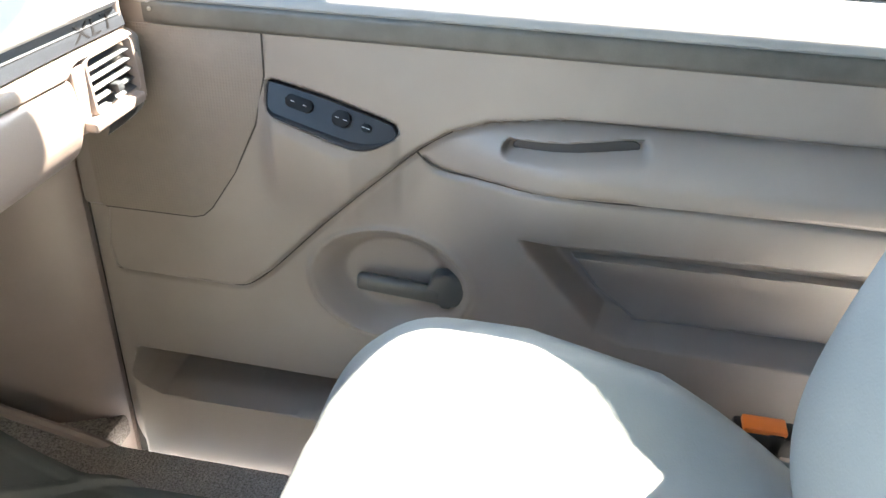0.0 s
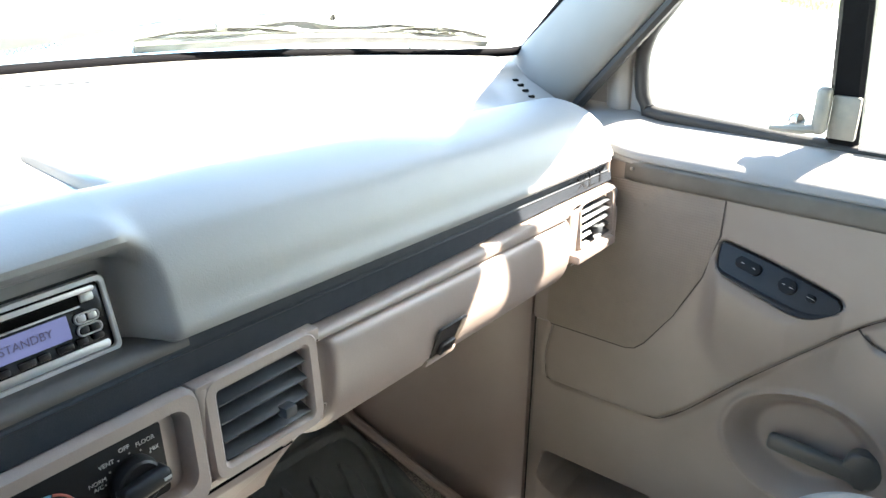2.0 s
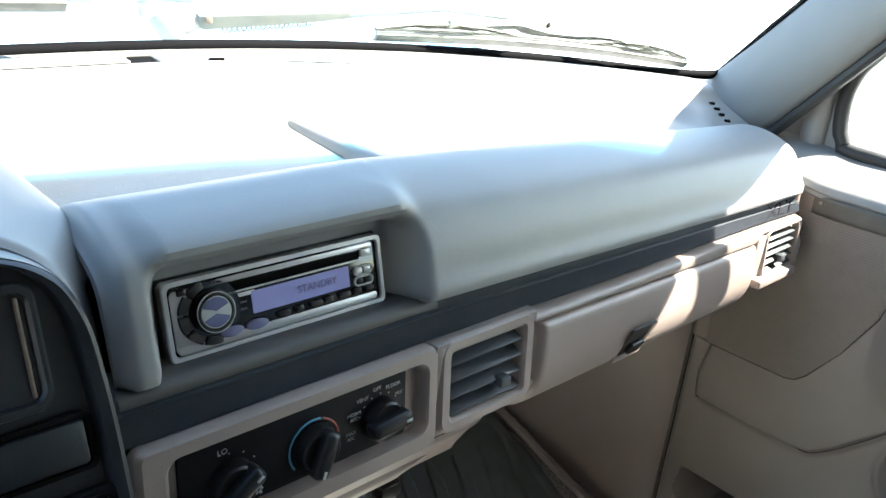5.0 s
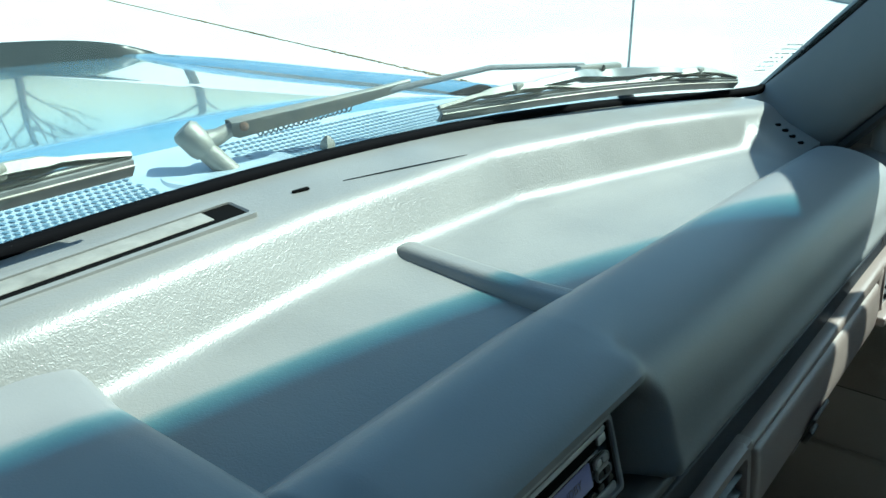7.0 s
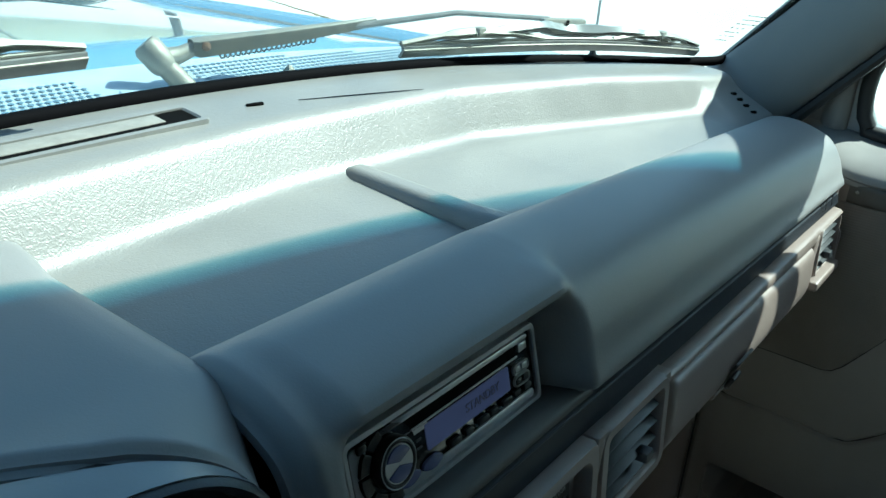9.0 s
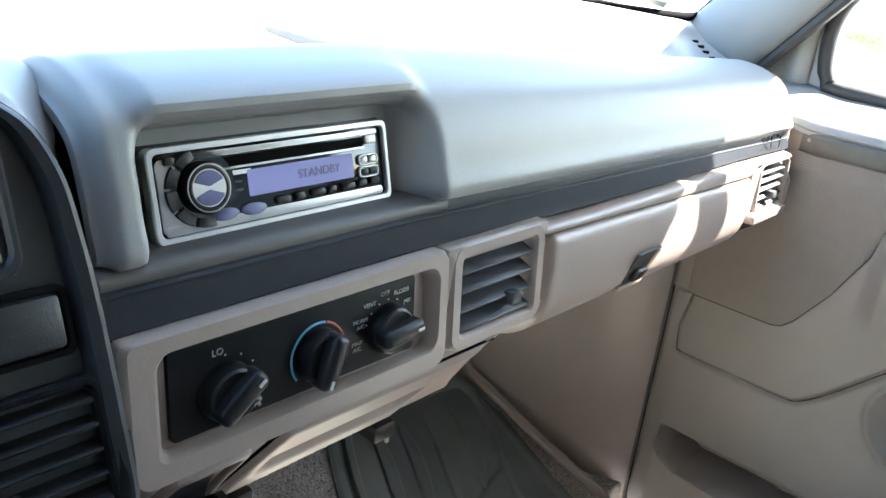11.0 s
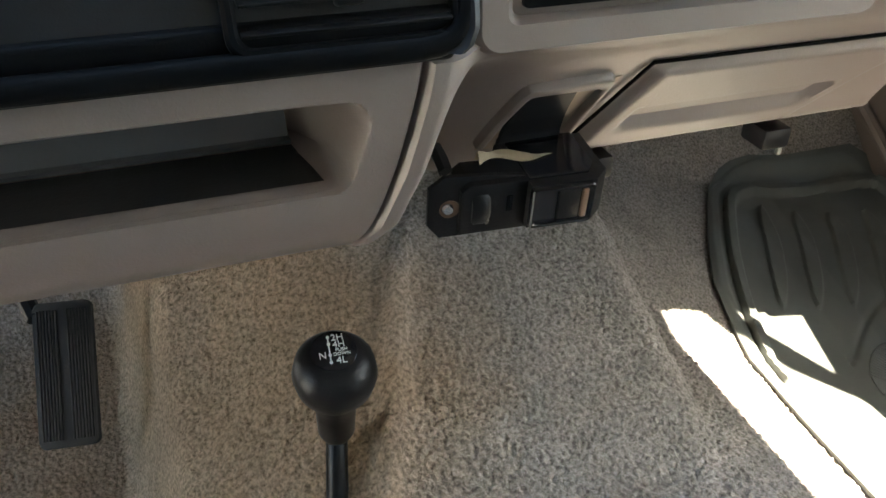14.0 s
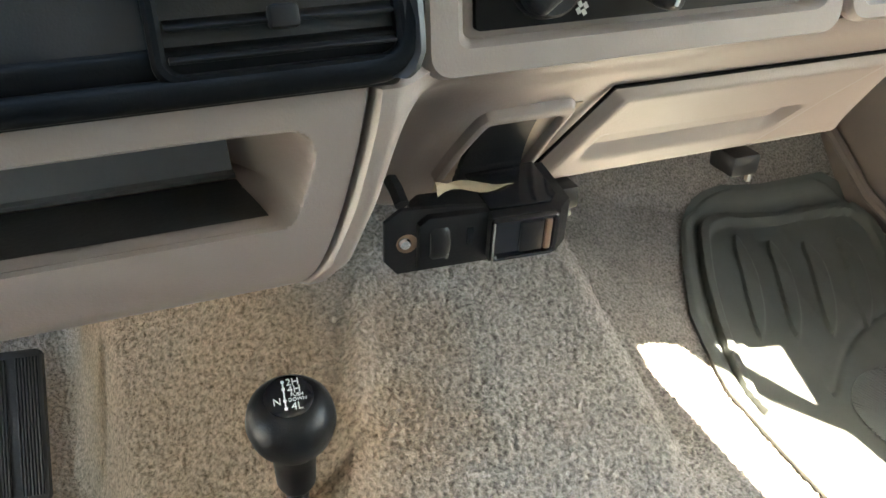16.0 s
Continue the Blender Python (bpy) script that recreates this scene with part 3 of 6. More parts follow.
for x in xs:
    wr = smooth01((x - from_x) / over)
    wl = smooth01((0.0 - x) / 0.02)
    w = np.maximum(wr, wl * 0.9)[:, None]
    p = sl * (1 - w) + sr * w
    zf = (p[:, 1] - 0.70) / 0.1
    dz = drop(x, False) * (1 - np.clip(zf, 0, 1)) + drop(x, True) * np.clip(zf, 0, 1)
    end = smooth01((x - 0.897) / 0.03)
    lend = float(smooth01((-0.026 - x) / 0.015)) ** 2
    y = p[:, 0] + 0.012 * end + 0.012 * lend
    z = p[:, 1] + dz - 0.012 * end * np.clip(zf, 0, 1) - 0.013 * lend * np.clip(zf, 0, 1)
    rows.append(np.stack([np.full(len(p), x), y, z], -1))
part("pad", shell(rows, (0, 0.006, -0.004)), PAD, dash, "soft grey vinyl upper pad")
cap = PR + [(-0.020, 0.699), (-0.0265, 0.694), (-0.031, 0.67), (-0.031, 0.6645), (-0.0455, 0.657), (-0.0465, 0.645), (-0.046, 0.60), (-0.040, 0.572), (-0.018, 0.551), (0.01, 0.53)]
cap = spline(cap, 90)
rows = []
for f in np.linspace(0, 1, 16):
    k = math.sqrt(max(0.0, 1 - f**2.6))
    zf = np.clip((cap[:, 1] - 0.70) / 0.1, 0, 1)
    z = cap[:, 1] + drop(0.925, False) * (1 - zf) + drop(0.925, True) * zf - 0.012 * zf
    rows.append(np.stack([np.full(len(cap), 0.9245 + 0.022 * f), 0.08 + (cap[:, 0] + 0.012 - 0.08) * (0.75 + 0.25 * k), 0.66 + (z - 0.66) * (0.8 + 0.2 * k)], -1))
# three added black boxes keep sun from leaking through the hollow dash end
part("end_sun_stop", rbox((0.08, 0.105, 0.122), (0.903, 0.052, 0.660), 0.004), VOID, dash, "black box added to stop sun leaking through the dashboard end")
part("vent_sun_stop", rbox((0.08, 0.045, 0.078), (0.845, -0.004, 0.609), 0.004), VOID, dash, "black box added to stop sun leaking past the side vent")
part("end_filler", rbox((0.05, 0.125, 0.15), (0.926, 0.0725, 0.653), 0.004), VOID, dash, "black box added as the dark gap by the door, stops sun")
part("pad_end", shell(rows, (-0.003, 0.004, -0.002)), PAD, dash, "rounded grey end of the dashboard")

# tray behind the brow
KX = [-0.05, 0.2, 0.45, 0.68, 0.82, 0.95]
YW, YT = [0.235, 0.238, 0.22, 0.17, 0.14, 0.12], [0.272, 0.287, 0.283, 0.232, 0.193, 0.165]
ZF, ZT = [0.776, 0.776, 0.768, 0.755, 0.75, 0.748], [0.832, 0.829, 0.822, 0.812, 0.802, 0.79]
rows = []
for x in np.r_[np.linspace(-0.80, -0.06, 40), np.linspace(-0.046, 0.965, 120)]:
    yw, yt, zf, zt = (np.interp(x, KX, k) for k in (YW, YT, ZF, ZT))
    lift = smooth01((x - 0.835) / 0.05)
    yw, yt = yw - 0.05 * max(0, -0.1 - x), yt - 0.05 * max(0, -0.1 - x)
    zl = zf + lift * (zt - zf - 0.012) * 0.62
    gb = glass_base(x) + 0.003
    zg = 0.840 - 0.055 * ((x - 0.09) / 0.95) ** 2
    yb = yt - 0.034 * (1 - lift) - 0.02 * lift
    prof = [(0.092, zf - 0.004), (yb, zl + 0.002), (yt, zt - 0.001), ((yt + gb) / 2, (zt + zg) / 2 + 0.001), (gb, zg - 0.004)]
    rows.append([(x, a, b) for a, b in rounded(prof, (0.013, 0.011, 0.03), 6, 8)])
part("tray", shell(rows, (0, 0, -0.006)), TRAYM, dash, "pebbled grey tray along the windshield")
# rib across the tray
rows = []
for f in np.linspace(0, 1, 30):
    y = 0.262 - 0.19 * f
    x0 = 0.272 - 0.010 * f
    h = 0.0135 * math.sqrt(max(0.0, 1 - max(0, (y - 0.246) / 0.0165) ** 2))
    zf = np.interp(x0, KX, ZF) + 0.001
    rows.append([(x0 + 0.0155 * u, y, zf - 0.004 + h * max(0, 1 - u**4) ** 0.9 + 0.003 * smooth01((0.13 - y) / 0.06)) for u in np.linspace(-1, 1, 17)])
part("divider_rib", shell(rows, (0, 0, -0.004)), TRAYM, dash)
# defroster slots: rim frames around dark openings in the shelf
def shelf_z(x, y):
    yt, zt, gb = np.interp(x, KX, YT), np.interp(x, KX, ZT), glass_base(x) - 0.004
    zg = 0.838 - 0.055 * ((x - 0.09) / 0.95) ** 2
    return float(np.interp(y, [yt, (yt + gb) / 2, gb], [zt - 0.001, (zt + zg) / 2 + 0.001, zg - 0.004]))


def slot(x0, x1, y0, y1, name, w=0.026):
    c = Vector(((x0 + x1) / 2, (y0 + y1) / 2, 0))
    a = math.degrees(math.atan2(y1 - y0, x1 - x0))
    L = math.hypot(x1 - x0, y1 - y0)
    m = pose(c.x, c.y, shelf_z(c.x, c.y) - 0.002, 6, 0, a)
    s = part(name, ring(outline(L + 0.012, w + 0.01, 0.004), outline(L, w, 0.003), 0.0042, 0.0015), TRAYM, dash, m=m)
    part("opening", prism(outline(L, w, 0.003), 0.0025, 0), VOID, s, "dark defroster opening", m=m)
    part("far_wall", rbox((L * 0.93, w * 0.66, 0.002), (-L * 0.03, w * 0.16, 0.0022), 0.0008), DUSTY, s, "dusty inner wall", m=m)


slot(-0.26, 0.152, 0.318, 0.322, "defroster_slot")
part("sensor_slot", rbox((0.017, 0.0040, 0.003), (0, 0, 0.0010), 0.0012), VOID, dash, m=pose(0.217, 0.3205, shelf_z(0.217, 0.3205), 6, 0, -8))
rows = []
for f in np.linspace(0, 1, 24):
    x, y = 0.262 + 0.15 * f, 0.314 - 0.025 * f
    hw = 0.0007 * math.sin(math.pi * min(1, 0.04 + f * 0.96)) ** 0.5
    rows.append([(x, y + hw * u, shelf_z(x, y + hw * u) + 0.0008) for u in (-1, 0, 1)])
part("seam_slit", shell(rows, (0, 0, 0.0004)), VOID, dash)
# side demister grille at the pillar foot
for x, y, z in ((0.934, 0.143, 0.7675), (0.930, 0.131, 0.7625), (0.924, 0.119, 0.757), (0.920, 0.106, 0.751)):
    part("demister_slot", rbox((0.010, 0.0045, 0.004), (0, 0, 0), 0.001), VOID, dash, m=pose(x, y, z, 22, 0, -24))

# dark strip and taupe lower fascia
def spline3(pts, n):
    p = np.array(pts, float)
    t = np.r_[0, np.cumsum(np.hypot(np.diff(p[:, 0]), np.diff(p[:, 1])))]
    s_ = np.linspace(0, t[-1], n)
    return np.stack([np.interp(s_, t, p[:, k]) for k in range(p.shape[1])], -1)


def run(x0, x1, prof, n, off=(0, 0.006, 0.0), samples=24, high=0.0):
    """A moulding along the dash; what lies under the height high tapers upwards to the far end."""
    rows = []
    for x in np.linspace(x0, x1, n):
        up = 0.009 * smooth01((x - 0.35) / 0.5)
        rows.append([(x, a, b + drop(x, False) + up * float(np.clip((high - b) / 0.02, 0, 1))) for a, b in spline(prof, samples)])
    return shell(rows, off)


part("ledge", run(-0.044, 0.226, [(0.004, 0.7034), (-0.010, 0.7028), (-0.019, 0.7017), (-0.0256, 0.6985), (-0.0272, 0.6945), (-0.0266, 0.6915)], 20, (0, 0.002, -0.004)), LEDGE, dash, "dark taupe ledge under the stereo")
part("trim_strip", run(-0.046, 0.914, [(-0.016, 0.7005), (-0.024, 0.6995), (-0.0265, 0.694), (-0.030, 0.672), (-0.031, 0.666), (-0.026, 0.6635)], 40, samples=16, high=0.695), STRIP, dash, "dark slate trim strip")
part("strip_gloss", run(-0.046, 0.914, [(-0.0275, 0.6905), (-0.0292, 0.689), (-0.0285, 0.6875)], 40, (0, 0.002, 0), 6), STRIP, dash)
m = face_frame(0.857, -0.0287, 0.6690, 10) @ Matrix(((1.75, 0.35, 0, 0), (0, 1, 0, 0), (0, 0, 1, 0), (0, 0, 0, 1)))
part("badge", lettering("XLT", 0.025, 0.0008), BLACK, dash, "black raised trim lettering", m=m, smooth=False)
low = [(-0.026, 0.6625), (-0.041, 0.6605), (-0.0455, 0.655), (-0.0465, 0.645), (-0.046, 0.60), (-0.043, 0.578), (-0.036, 0.566), (-0.018, 0.551), (-0.002, 0.533), (0.02, 0.503), (0.043, 0.467), (0.052, 0.452), (0.075, 0.444)]
rows = []
for x in np.linspace(0.342, 0.905, 50):
    up, over = 0.009 * smooth01((x - 0.35) / 0.5), 0.0115 * smooth01((x - 0.786) / 0.006)
    prof = [(-0.026, 0.6630 + up), (-0.037, 0.6620 + up), (-0.0415, 0.6595 + up), (-0.0420, 0.6555 + over), (-0.039, 0.6535 + over), (-0.032, 0.653 + over)]
    rows.append([(x, a, b + drop(x, False)) for a, b in spline(prof, 16)])
part("upper_rail", shell(rows, (0, 0.006, 0)), TRIM, dash, "taupe rail over the glove box")
part("vent_post", rbox((0.026, 0.020, 0.072), (0.797, -0.0315, 0.6095), 0.004, 3), TRIM, dash, "taupe post beside the side vent")


# ---- seats' side of the lower fascia: climate panel, vents, ash tray ----
KP = [(-0.056, 0.584), (-0.061, 0.579), (-0.0625, 0.562), (-0.059, 0.518), (-0.047, 0.48), (-0.022, 0.455), (0.012, 0.438), (0.035, 0.430), (0.06, 0.428)]
rows = []
lows = spline([p for p in low if p[1] < 0.595], 46)
kz, ky = [p[1] for p in KP[::-1]], [p[0] for p in KP[::-1]]
def seam(z):
    return 0.040 * (max(0.0, 0.58 - z) / 0.14) ** 1.2


for f in np.r_[np.linspace(0, 0.012, 6), np.linspace(0.016, 0.16, 40), np.linspace(0.17, 1, 34)]:
    row = []
    for a, b in lows:
        xl = -0.0715 - seam(b)
        x = xl + (0.346 - xl) * f
        w = 1 - smooth01((x - xl - 0.010) / 0.034)
        dip = 0.020 * math.exp(-(((x - xl - 0.056) / 0.016) ** 2)) * smooth01((0.575 - b) / 0.04)
        roll = 0.005 * smooth01((0.003 - (x - xl)) / 0.003)
        row.append((x, a + (min(a, np.interp(b, kz, ky) - 0.004) - a) * w + roll + dip, b))
    rows.append(row)
part("lower_fascia", shell(rows, (0, 0.006, 0.002)), TRIM, dash, "taupe lower fascia")
part("fascia_post", rbox((0.012, 0.02, 0.078), (0.2215, -0.034, 0.624), 0.004), TRIM, dash)
# climate control bezel and plate
cm = face_frame(0.088, -0.0345, 0.6185, 5)
part("climate_bezel", ring(outline(0.262, 0.094, (0.012, 0.006, 0.012, 0.012)), outline(0.224, 0.066, (0.012, 0.012, 0.006, 0.012), cx=0.003, cy=0.002), 0.013, 0.004, slope=0.03), TRIM, dash, "taupe climate bezel", m=cm)
part("climate_back", rbox((0.24, 0.07, 0.003), (0, 0, 0), 0.001), TRIM, dash, m=cm)
cp = thing("climate_control_panel", "black climate panel with three knobs and markings", "control panel", (0.088, -0.036, 0.6185))
part("plate", prism(outline(0.199, 0.058, 0.0025), 0.004, 0.0008, z0=0.0015), PLATE, cp, m=cm @ pose(-0.001, 0.003, 0))
KN = [(-0.063, -0.004), (0.008, -0.003), (0.071, -0.002)]
for i, (u, w) in enumerate(KN):
    km = cm @ pose(u, w, 0.005, 0, 0, (126, -22, 95)[i])
    kb = part("knob", lathe([(0.0190, 0), (0.0190, 0.003), (0.0182, 0.005), (0.0172, 0.0105), (0.0155, 0.0120), (0.008, 0.0105), (0.0, 0.0105)], 30), BLACK, cp, "round black climate knob", m=km)
    part("grip", rbox((0.0135, 0.0385, 0.018), (0, -0.001, 0.0125), 0.005, 4), BLACK, kb, m=km)
    part("pointer", rbox((0.0024, 0.006, 0.0008), (0, -0.0145, 0.0217), 0.0002), MARK, kb, m=km)
def mark(txt, size, u, w):
    part("marking", lettering(txt, size, 0.0002), MARK, cp, m=cm @ pose(u, w, 0.0057), smooth=False)


mark("LO", 0.0062, -0.068, 0.0225)
mark("VENT", 0.0048, 0.054, 0.0195)
mark("OFF", 0.0048, 0.0685, 0.0245)
mark("FLOOR", 0.0048, 0.085, 0.0225)
mark("MIX", 0.0042, 0.091, 0.0135)
mark("NORM\nA/C", 0.0045, 0.0455, 0.0075)
mark("MAX\nA/C", 0.0045, 0.0425, -0.0085)
for a in (35, 62, 90):
    part("tick", rbox((0.0011, 0.0011, 0.0004), (0.0235 * math.cos(radians(a)), 0.0235 * math.sin(radians(a)), 0), 0), MARK, cp, m=cm @ pose(-0.063, -0.004, 0.0058))
for k in range(6):
    part("tick", rbox((0.0011, 0.0011, 0.0004), (0.0215 * math.cos(radians(40 + 24 * k)), 0.0215 * math.sin(radians(40 + 24 * k)), 0), 0), MARK, cp, m=cm @ pose(0.071, -0.002, 0.0058))
fan = bmesh.new()
for k in range(4):
    rbox((0.0022, 0.0032, 0.0004), (0.0024 * math.cos(k * math.pi / 2), 0.0024 * math.sin(k * math.pi / 2), 0), 0, bm=fan)
part("fan_mark", fan, MARK, cp, m=cm @ pose(-0.041, -0.0195, 0.0058, 0, 0, 30), smooth=False)
for name, a0, a1, mat in (("cold_arc", 75, 215, BLUEARC), ("hot_arc", 10, 72, REDARC)):
    pts = [(0.0225 * math.cos(radians(a)), 0.0225 * math.sin(radians(a)), 0) for a in np.linspace(a0, a1, 18)]
    part(name, tube(pts, 0.0009, 6), mat, cp, m=cm @ pose(0.008, -0.003, 0.0057))


def vent(name, x, y, z, w, h, border, slats, lean, mat_frame, mat_slat, label, tilt=25, corner=0.006, lever=0.2, round_=0.008):
    m = face_frame(x, y, z, lean)
    vt = part(name, ring(outline(w + 2 * border[0], h + 2 * border[1], corner + round_), outline(w, h, corner), 0.008, 0.0036, slope=0.02), mat_frame, dash, label, m=m)
    part("duct", prism(outline(w, h, corner), 0.002, 0, z0=-0.028), VOID, vt, m=m)
    for k in range(slats):
        v = h * (0.5 - (k + 0.6) / (slats + 0.15))
        part("slat", rbox((w * 0.985, 0.0022, 0.021), (0, 0, 0), 0.0008), mat_slat, vt, m=m @ pose(0, v, -0.004, tilt, 0, 0))
    part("lever", rbox((0.013, 0.010, 0.012), (w * lever, -h * 0.22, 0.007), 0.002), mat_slat, vt, m=m)
    return vt


vent("center_vent", 0.280, -0.0395, 0.621, 0.092, 0.066, (0.0145, 0.012), 4, 5, TRIM, SLAT, "taupe framed center air vent with dark slats", 28)
vent("side_vent", 0.857, -0.0360, 0.6165, 0.082, 0.057, (0.010, 0.006), 5, 4, TRIM, SLAT, "taupe framed side air vent with dark slats", 28, lever=0.0)

part("vent_lip", rbox((0.104, 0.020, 0.012), (0.842, -0.0455, 0.5815), 0.003, 3), TRIM, dash, "taupe lip under the side vent")
rows = [[(0.9035 + 0.030 * f, -0.0430 + 0.030 * f * f + 0.017 * smooth01((z - 0.615) / 0.03) - 0.0055 * math.sin(math.pi * min(1.0, f * 1.4)), z) for f in np.linspace(0, 1, 12)] for z in np.linspace(0.690, 0.574, 24)]
part("end_rim", shell(rows, (-0.004, 0.006, 0)), TRIM, dash, "rounded taupe rim at the end of the dashboard")
edge = [(0.3440, -0.0455, 0.590), (0.3430, -0.0438, 0.579), (0.338, -0.034, 0.5655), (0.331, -0.018, 0.551), (0.320, -0.002, 0.533), (0.298, 0.020, 0.503), (0.270, 0.043, 0.467), (0.262, 0.052, 0.452)]
part("fascia_edge", tube(edge, 0.0014, 8), TRIM, dash, "raised edge of the center fascia")

part("vent_header", rbox((0.128, 0.024, 0.012), (0.279, -0.031, 0.6590), 0.002), TRIM, dash, "taupe filler over the center vent")

# glove box: bulged lid with latch
gl = thing("glove_box", "closed taupe glove box with black latch recess", "glove box", (0.58, 0.0, 0.58))
gp = [(-0.034, 0.6518), (-0.0425, 0.6502), (-0.0465, 0.640), (-0.0485, 0.61), (-0.046, 0.585), (-0.037, 0.562), (-0.018, 0.5425), (-0.002, 0.534), (0.008, 0.531), (0.013, 0.5305)]
rows = []
for x in np.r_[np.linspace(0.346, 0.364, 8), np.linspace(0.37, 0.766, 60), np.linspace(0.772, 0.788, 8)]:
    e = max(smooth01((0.364 - x) / 0.018), smooth01((x - 0.772) / 0.016))
    row = []
    for a, b in spline(gp, 44):
        row.append((x, a + 0.010 * e * e, b + drop(x, False) * np.clip((b - 0.53) / 0.1, 0, 1)))
    rows.append(row)
part("lid", shell(rows, (0, 0.008, 0.002)), TRIM, gl)
lm = face_frame(0.522, -0.0475, 0.583, -22)
# flat plates: recess in its shade brown, right side in bounce-lit tan
part("latch_recess", prism(outline(0.0465, 0.0405, 0.003), 0.003, 0, z0=-0.0022), shader("latch_shadow_brown", (0.022, 0.018, 0.016), 0.6), gl, m=lm)
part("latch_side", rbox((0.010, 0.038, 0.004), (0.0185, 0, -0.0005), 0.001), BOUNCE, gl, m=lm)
part("latch", rbox((0.022, 0.016, 0.006), (-0.004, -0.008, 0.004), 0.002), BLACK, gl, m=lm)
part("latch_lip", rbox((0.05, 0.010, 0.006), (-0.002, -0.026, 0.000), 0.003), TRIM, gl, m=lm)

# ash tray drawer and cup pocket
def on_low(x, z, lift=0.0):
    yy = np.interp(z, [p[1] for p in low[::-1]], [p[0] for p in low[::-1]])
    return (x, yy - lift * 0.8, z - lift * 0.6)


rows = []
for f in np.linspace(0, 1, 60):
    row = []
    for s in np.linspace(0, 1, 44):
        z = 0.538 + (0.4585 - 0.538) * s
        xl, xr = 0.098 + (0.066 - 0.098) * s, 0.335 + (0.262 - 0.335) * s
        e = max(smooth01((0.05 - f) / 0.05), smooth01((f - 0.95) / 0.05), smooth01((0.08 - s) / 0.08), smooth01((s - 0.93) / 0.07))
        grip = smooth01((s - 0.46) / 0.05) * smooth01((0.80 - s) / 0.16) * smooth01((f - 0.10) / 0.05) * smooth01((0.90 - f) / 0.04)
        row.append(on_low(xl + (xr - xl) * f, z, 0.006 * (1 - e) + 0.0005 - 0.0075 * grip))
    rows.append(row)
at = thing("ash_tray", "closed taupe ash tray drawer under the climate panel", "ash tray", (0.19, 0.0, 0.5))
part("drawer_front", shell(rows, (0, 0.006, 0.004)), TRIM, at)
edge = [on_low(0.066, 0.466, 0.001), on_low(0.094, 0.541, 0.001), on_low(0.2, 0.5405, 0.001), on_low(0.335, 0.5395, 0.001)]
part("shadow_gap", tube(edge, 0.0014, 6), VOID, at)

pk = thing("cup_pocket", "black pull-out pocket in the lower dash", "pocket", (0.035, 0.0, 0.5))
fo = spline([(-0.007, 0.480), (-0.002, 0.497), (0.008, 0.525), (0.012, 0.5305), (0.019, 0.533), (0.062, 0.5350), (0.070, 0.5335), (0.0725, 0.527), (0.066, 0.488), (0.063, 0.470)], 70)
fi = spline([(0.0015, 0.480), (0.006, 0.495), (0.0145, 0.520), (0.0165, 0.5235), (0.020, 0.5250), (0.058, 0.5245), (0.0635, 0.5235), (0.0650, 0.519), (0.0585, 0.488), (0.055, 0.470)], 70)
rows = []
for o, c in zip(fo, fi):
    o, c = np.array(o), np.array(c)
    rows.append([on_low(*(o + (c - o) * f), h) for f, h in ((0, -0.002), (0.04, 0.003), (0.15, 0.0052), (0.35, 0.006), (0.65, 0.006), (0.85, 0.005), (0.96, 0.0025), (1.0, -0.001))])
part("pocket_frame", shell(rows, (0, 0.002, 0.0015)), TRIM, pk, "taupe rim")
# inner wall takes its warm light from its colour
rows = [[on_low(0.003 + 0.062 * f + 0.35 * (z - 0.49), z, 0.0008) for z in np.linspace(0.530, 0.472, 12)] for f in np.linspace(0, 1, 8)]
part("pocket_wall", shell(rows, (0, 0.002, 0.001)), BOUNCE, pk, "inner wall in the tan of bounced light")
rows = [[on_low(0.006 + 0.0435 * f + 0.28 * (z - 0.49) * (1 - 0.9 * f), z, 0.0022 + 0.014 * g * g + 0.0009 * (1 if g > 0.6 and int(g * 60) % 5 < 2 else 0)) for g, z in [(g, 0.5262 + (0.474 - 0.5262) * g) for g in np.linspace(0, 1, 61)]] for f in np.linspace(0, 1, 6)]
part("flap", shell(rows, (0, 0.003, 0.002)), BLACK, pk, "black ribbed flap")
sc = thing("paper_scrap", "crumpled cream paper tucked over the brake controller", "paper", (0.0, 0.0, 0.49))
rows = [[(-0.016 + 0.052 * a, 0.000 + 0.003 * math.sin(7 * a) + 0.010 * b, 0.4805 + 0.0012 * math.sin(9 * a + 4 * b) + 0.003 * b * (1 - a) ** 1.5 + 0.005 * (1 - a) ** 2 * math.sin(5 * b + 2 * a) + 0.003 * (1 - a) * (0.4 + 0.6 * b)) for b in np.linspace(0, 1, 6)] for a in np.linspace(0, 1, 14)]
part("sheet", shell(rows, (0, 0, 0.0006)), PAPER, sc)

# brake controller under the dash
bc = thing("brake_controller", "black trailer brake controller with thumb wheel and bracket", "controller", (0.0, 0.0, 0.46))
bmx = pose(0.007, -0.004, 0.465, 6, 0, -4)
def front(poly, depth, y0, r=0.0012):
    """A polygon seen from the seats, drawn out towards them from depth y0."""
    return prism(poly, depth, r), bmx @ pose(0, y0, 0, 90, 0, 0)


bm, mx = front([(-0.0600, -0.016), (-0.052, -0.0265), (0.010, -0.0265), (0.010, 0.014), (-0.020, 0.018), (-0.050, 0.020), (-0.0600, 0.012)], 0.003, -0.007, 0.0008)
part("bracket", bm, BLACK, bc, "black chamfered mounting bracket", m=mx)
part("bracket_arm", tube([bmx @ Vector(p) for p in ((-0.046, 0.002, 0.016), (-0.047, 0.010, 0.020), (-0.048, 0.022, 0.021))], 0.005, 6), BLACK, bc)
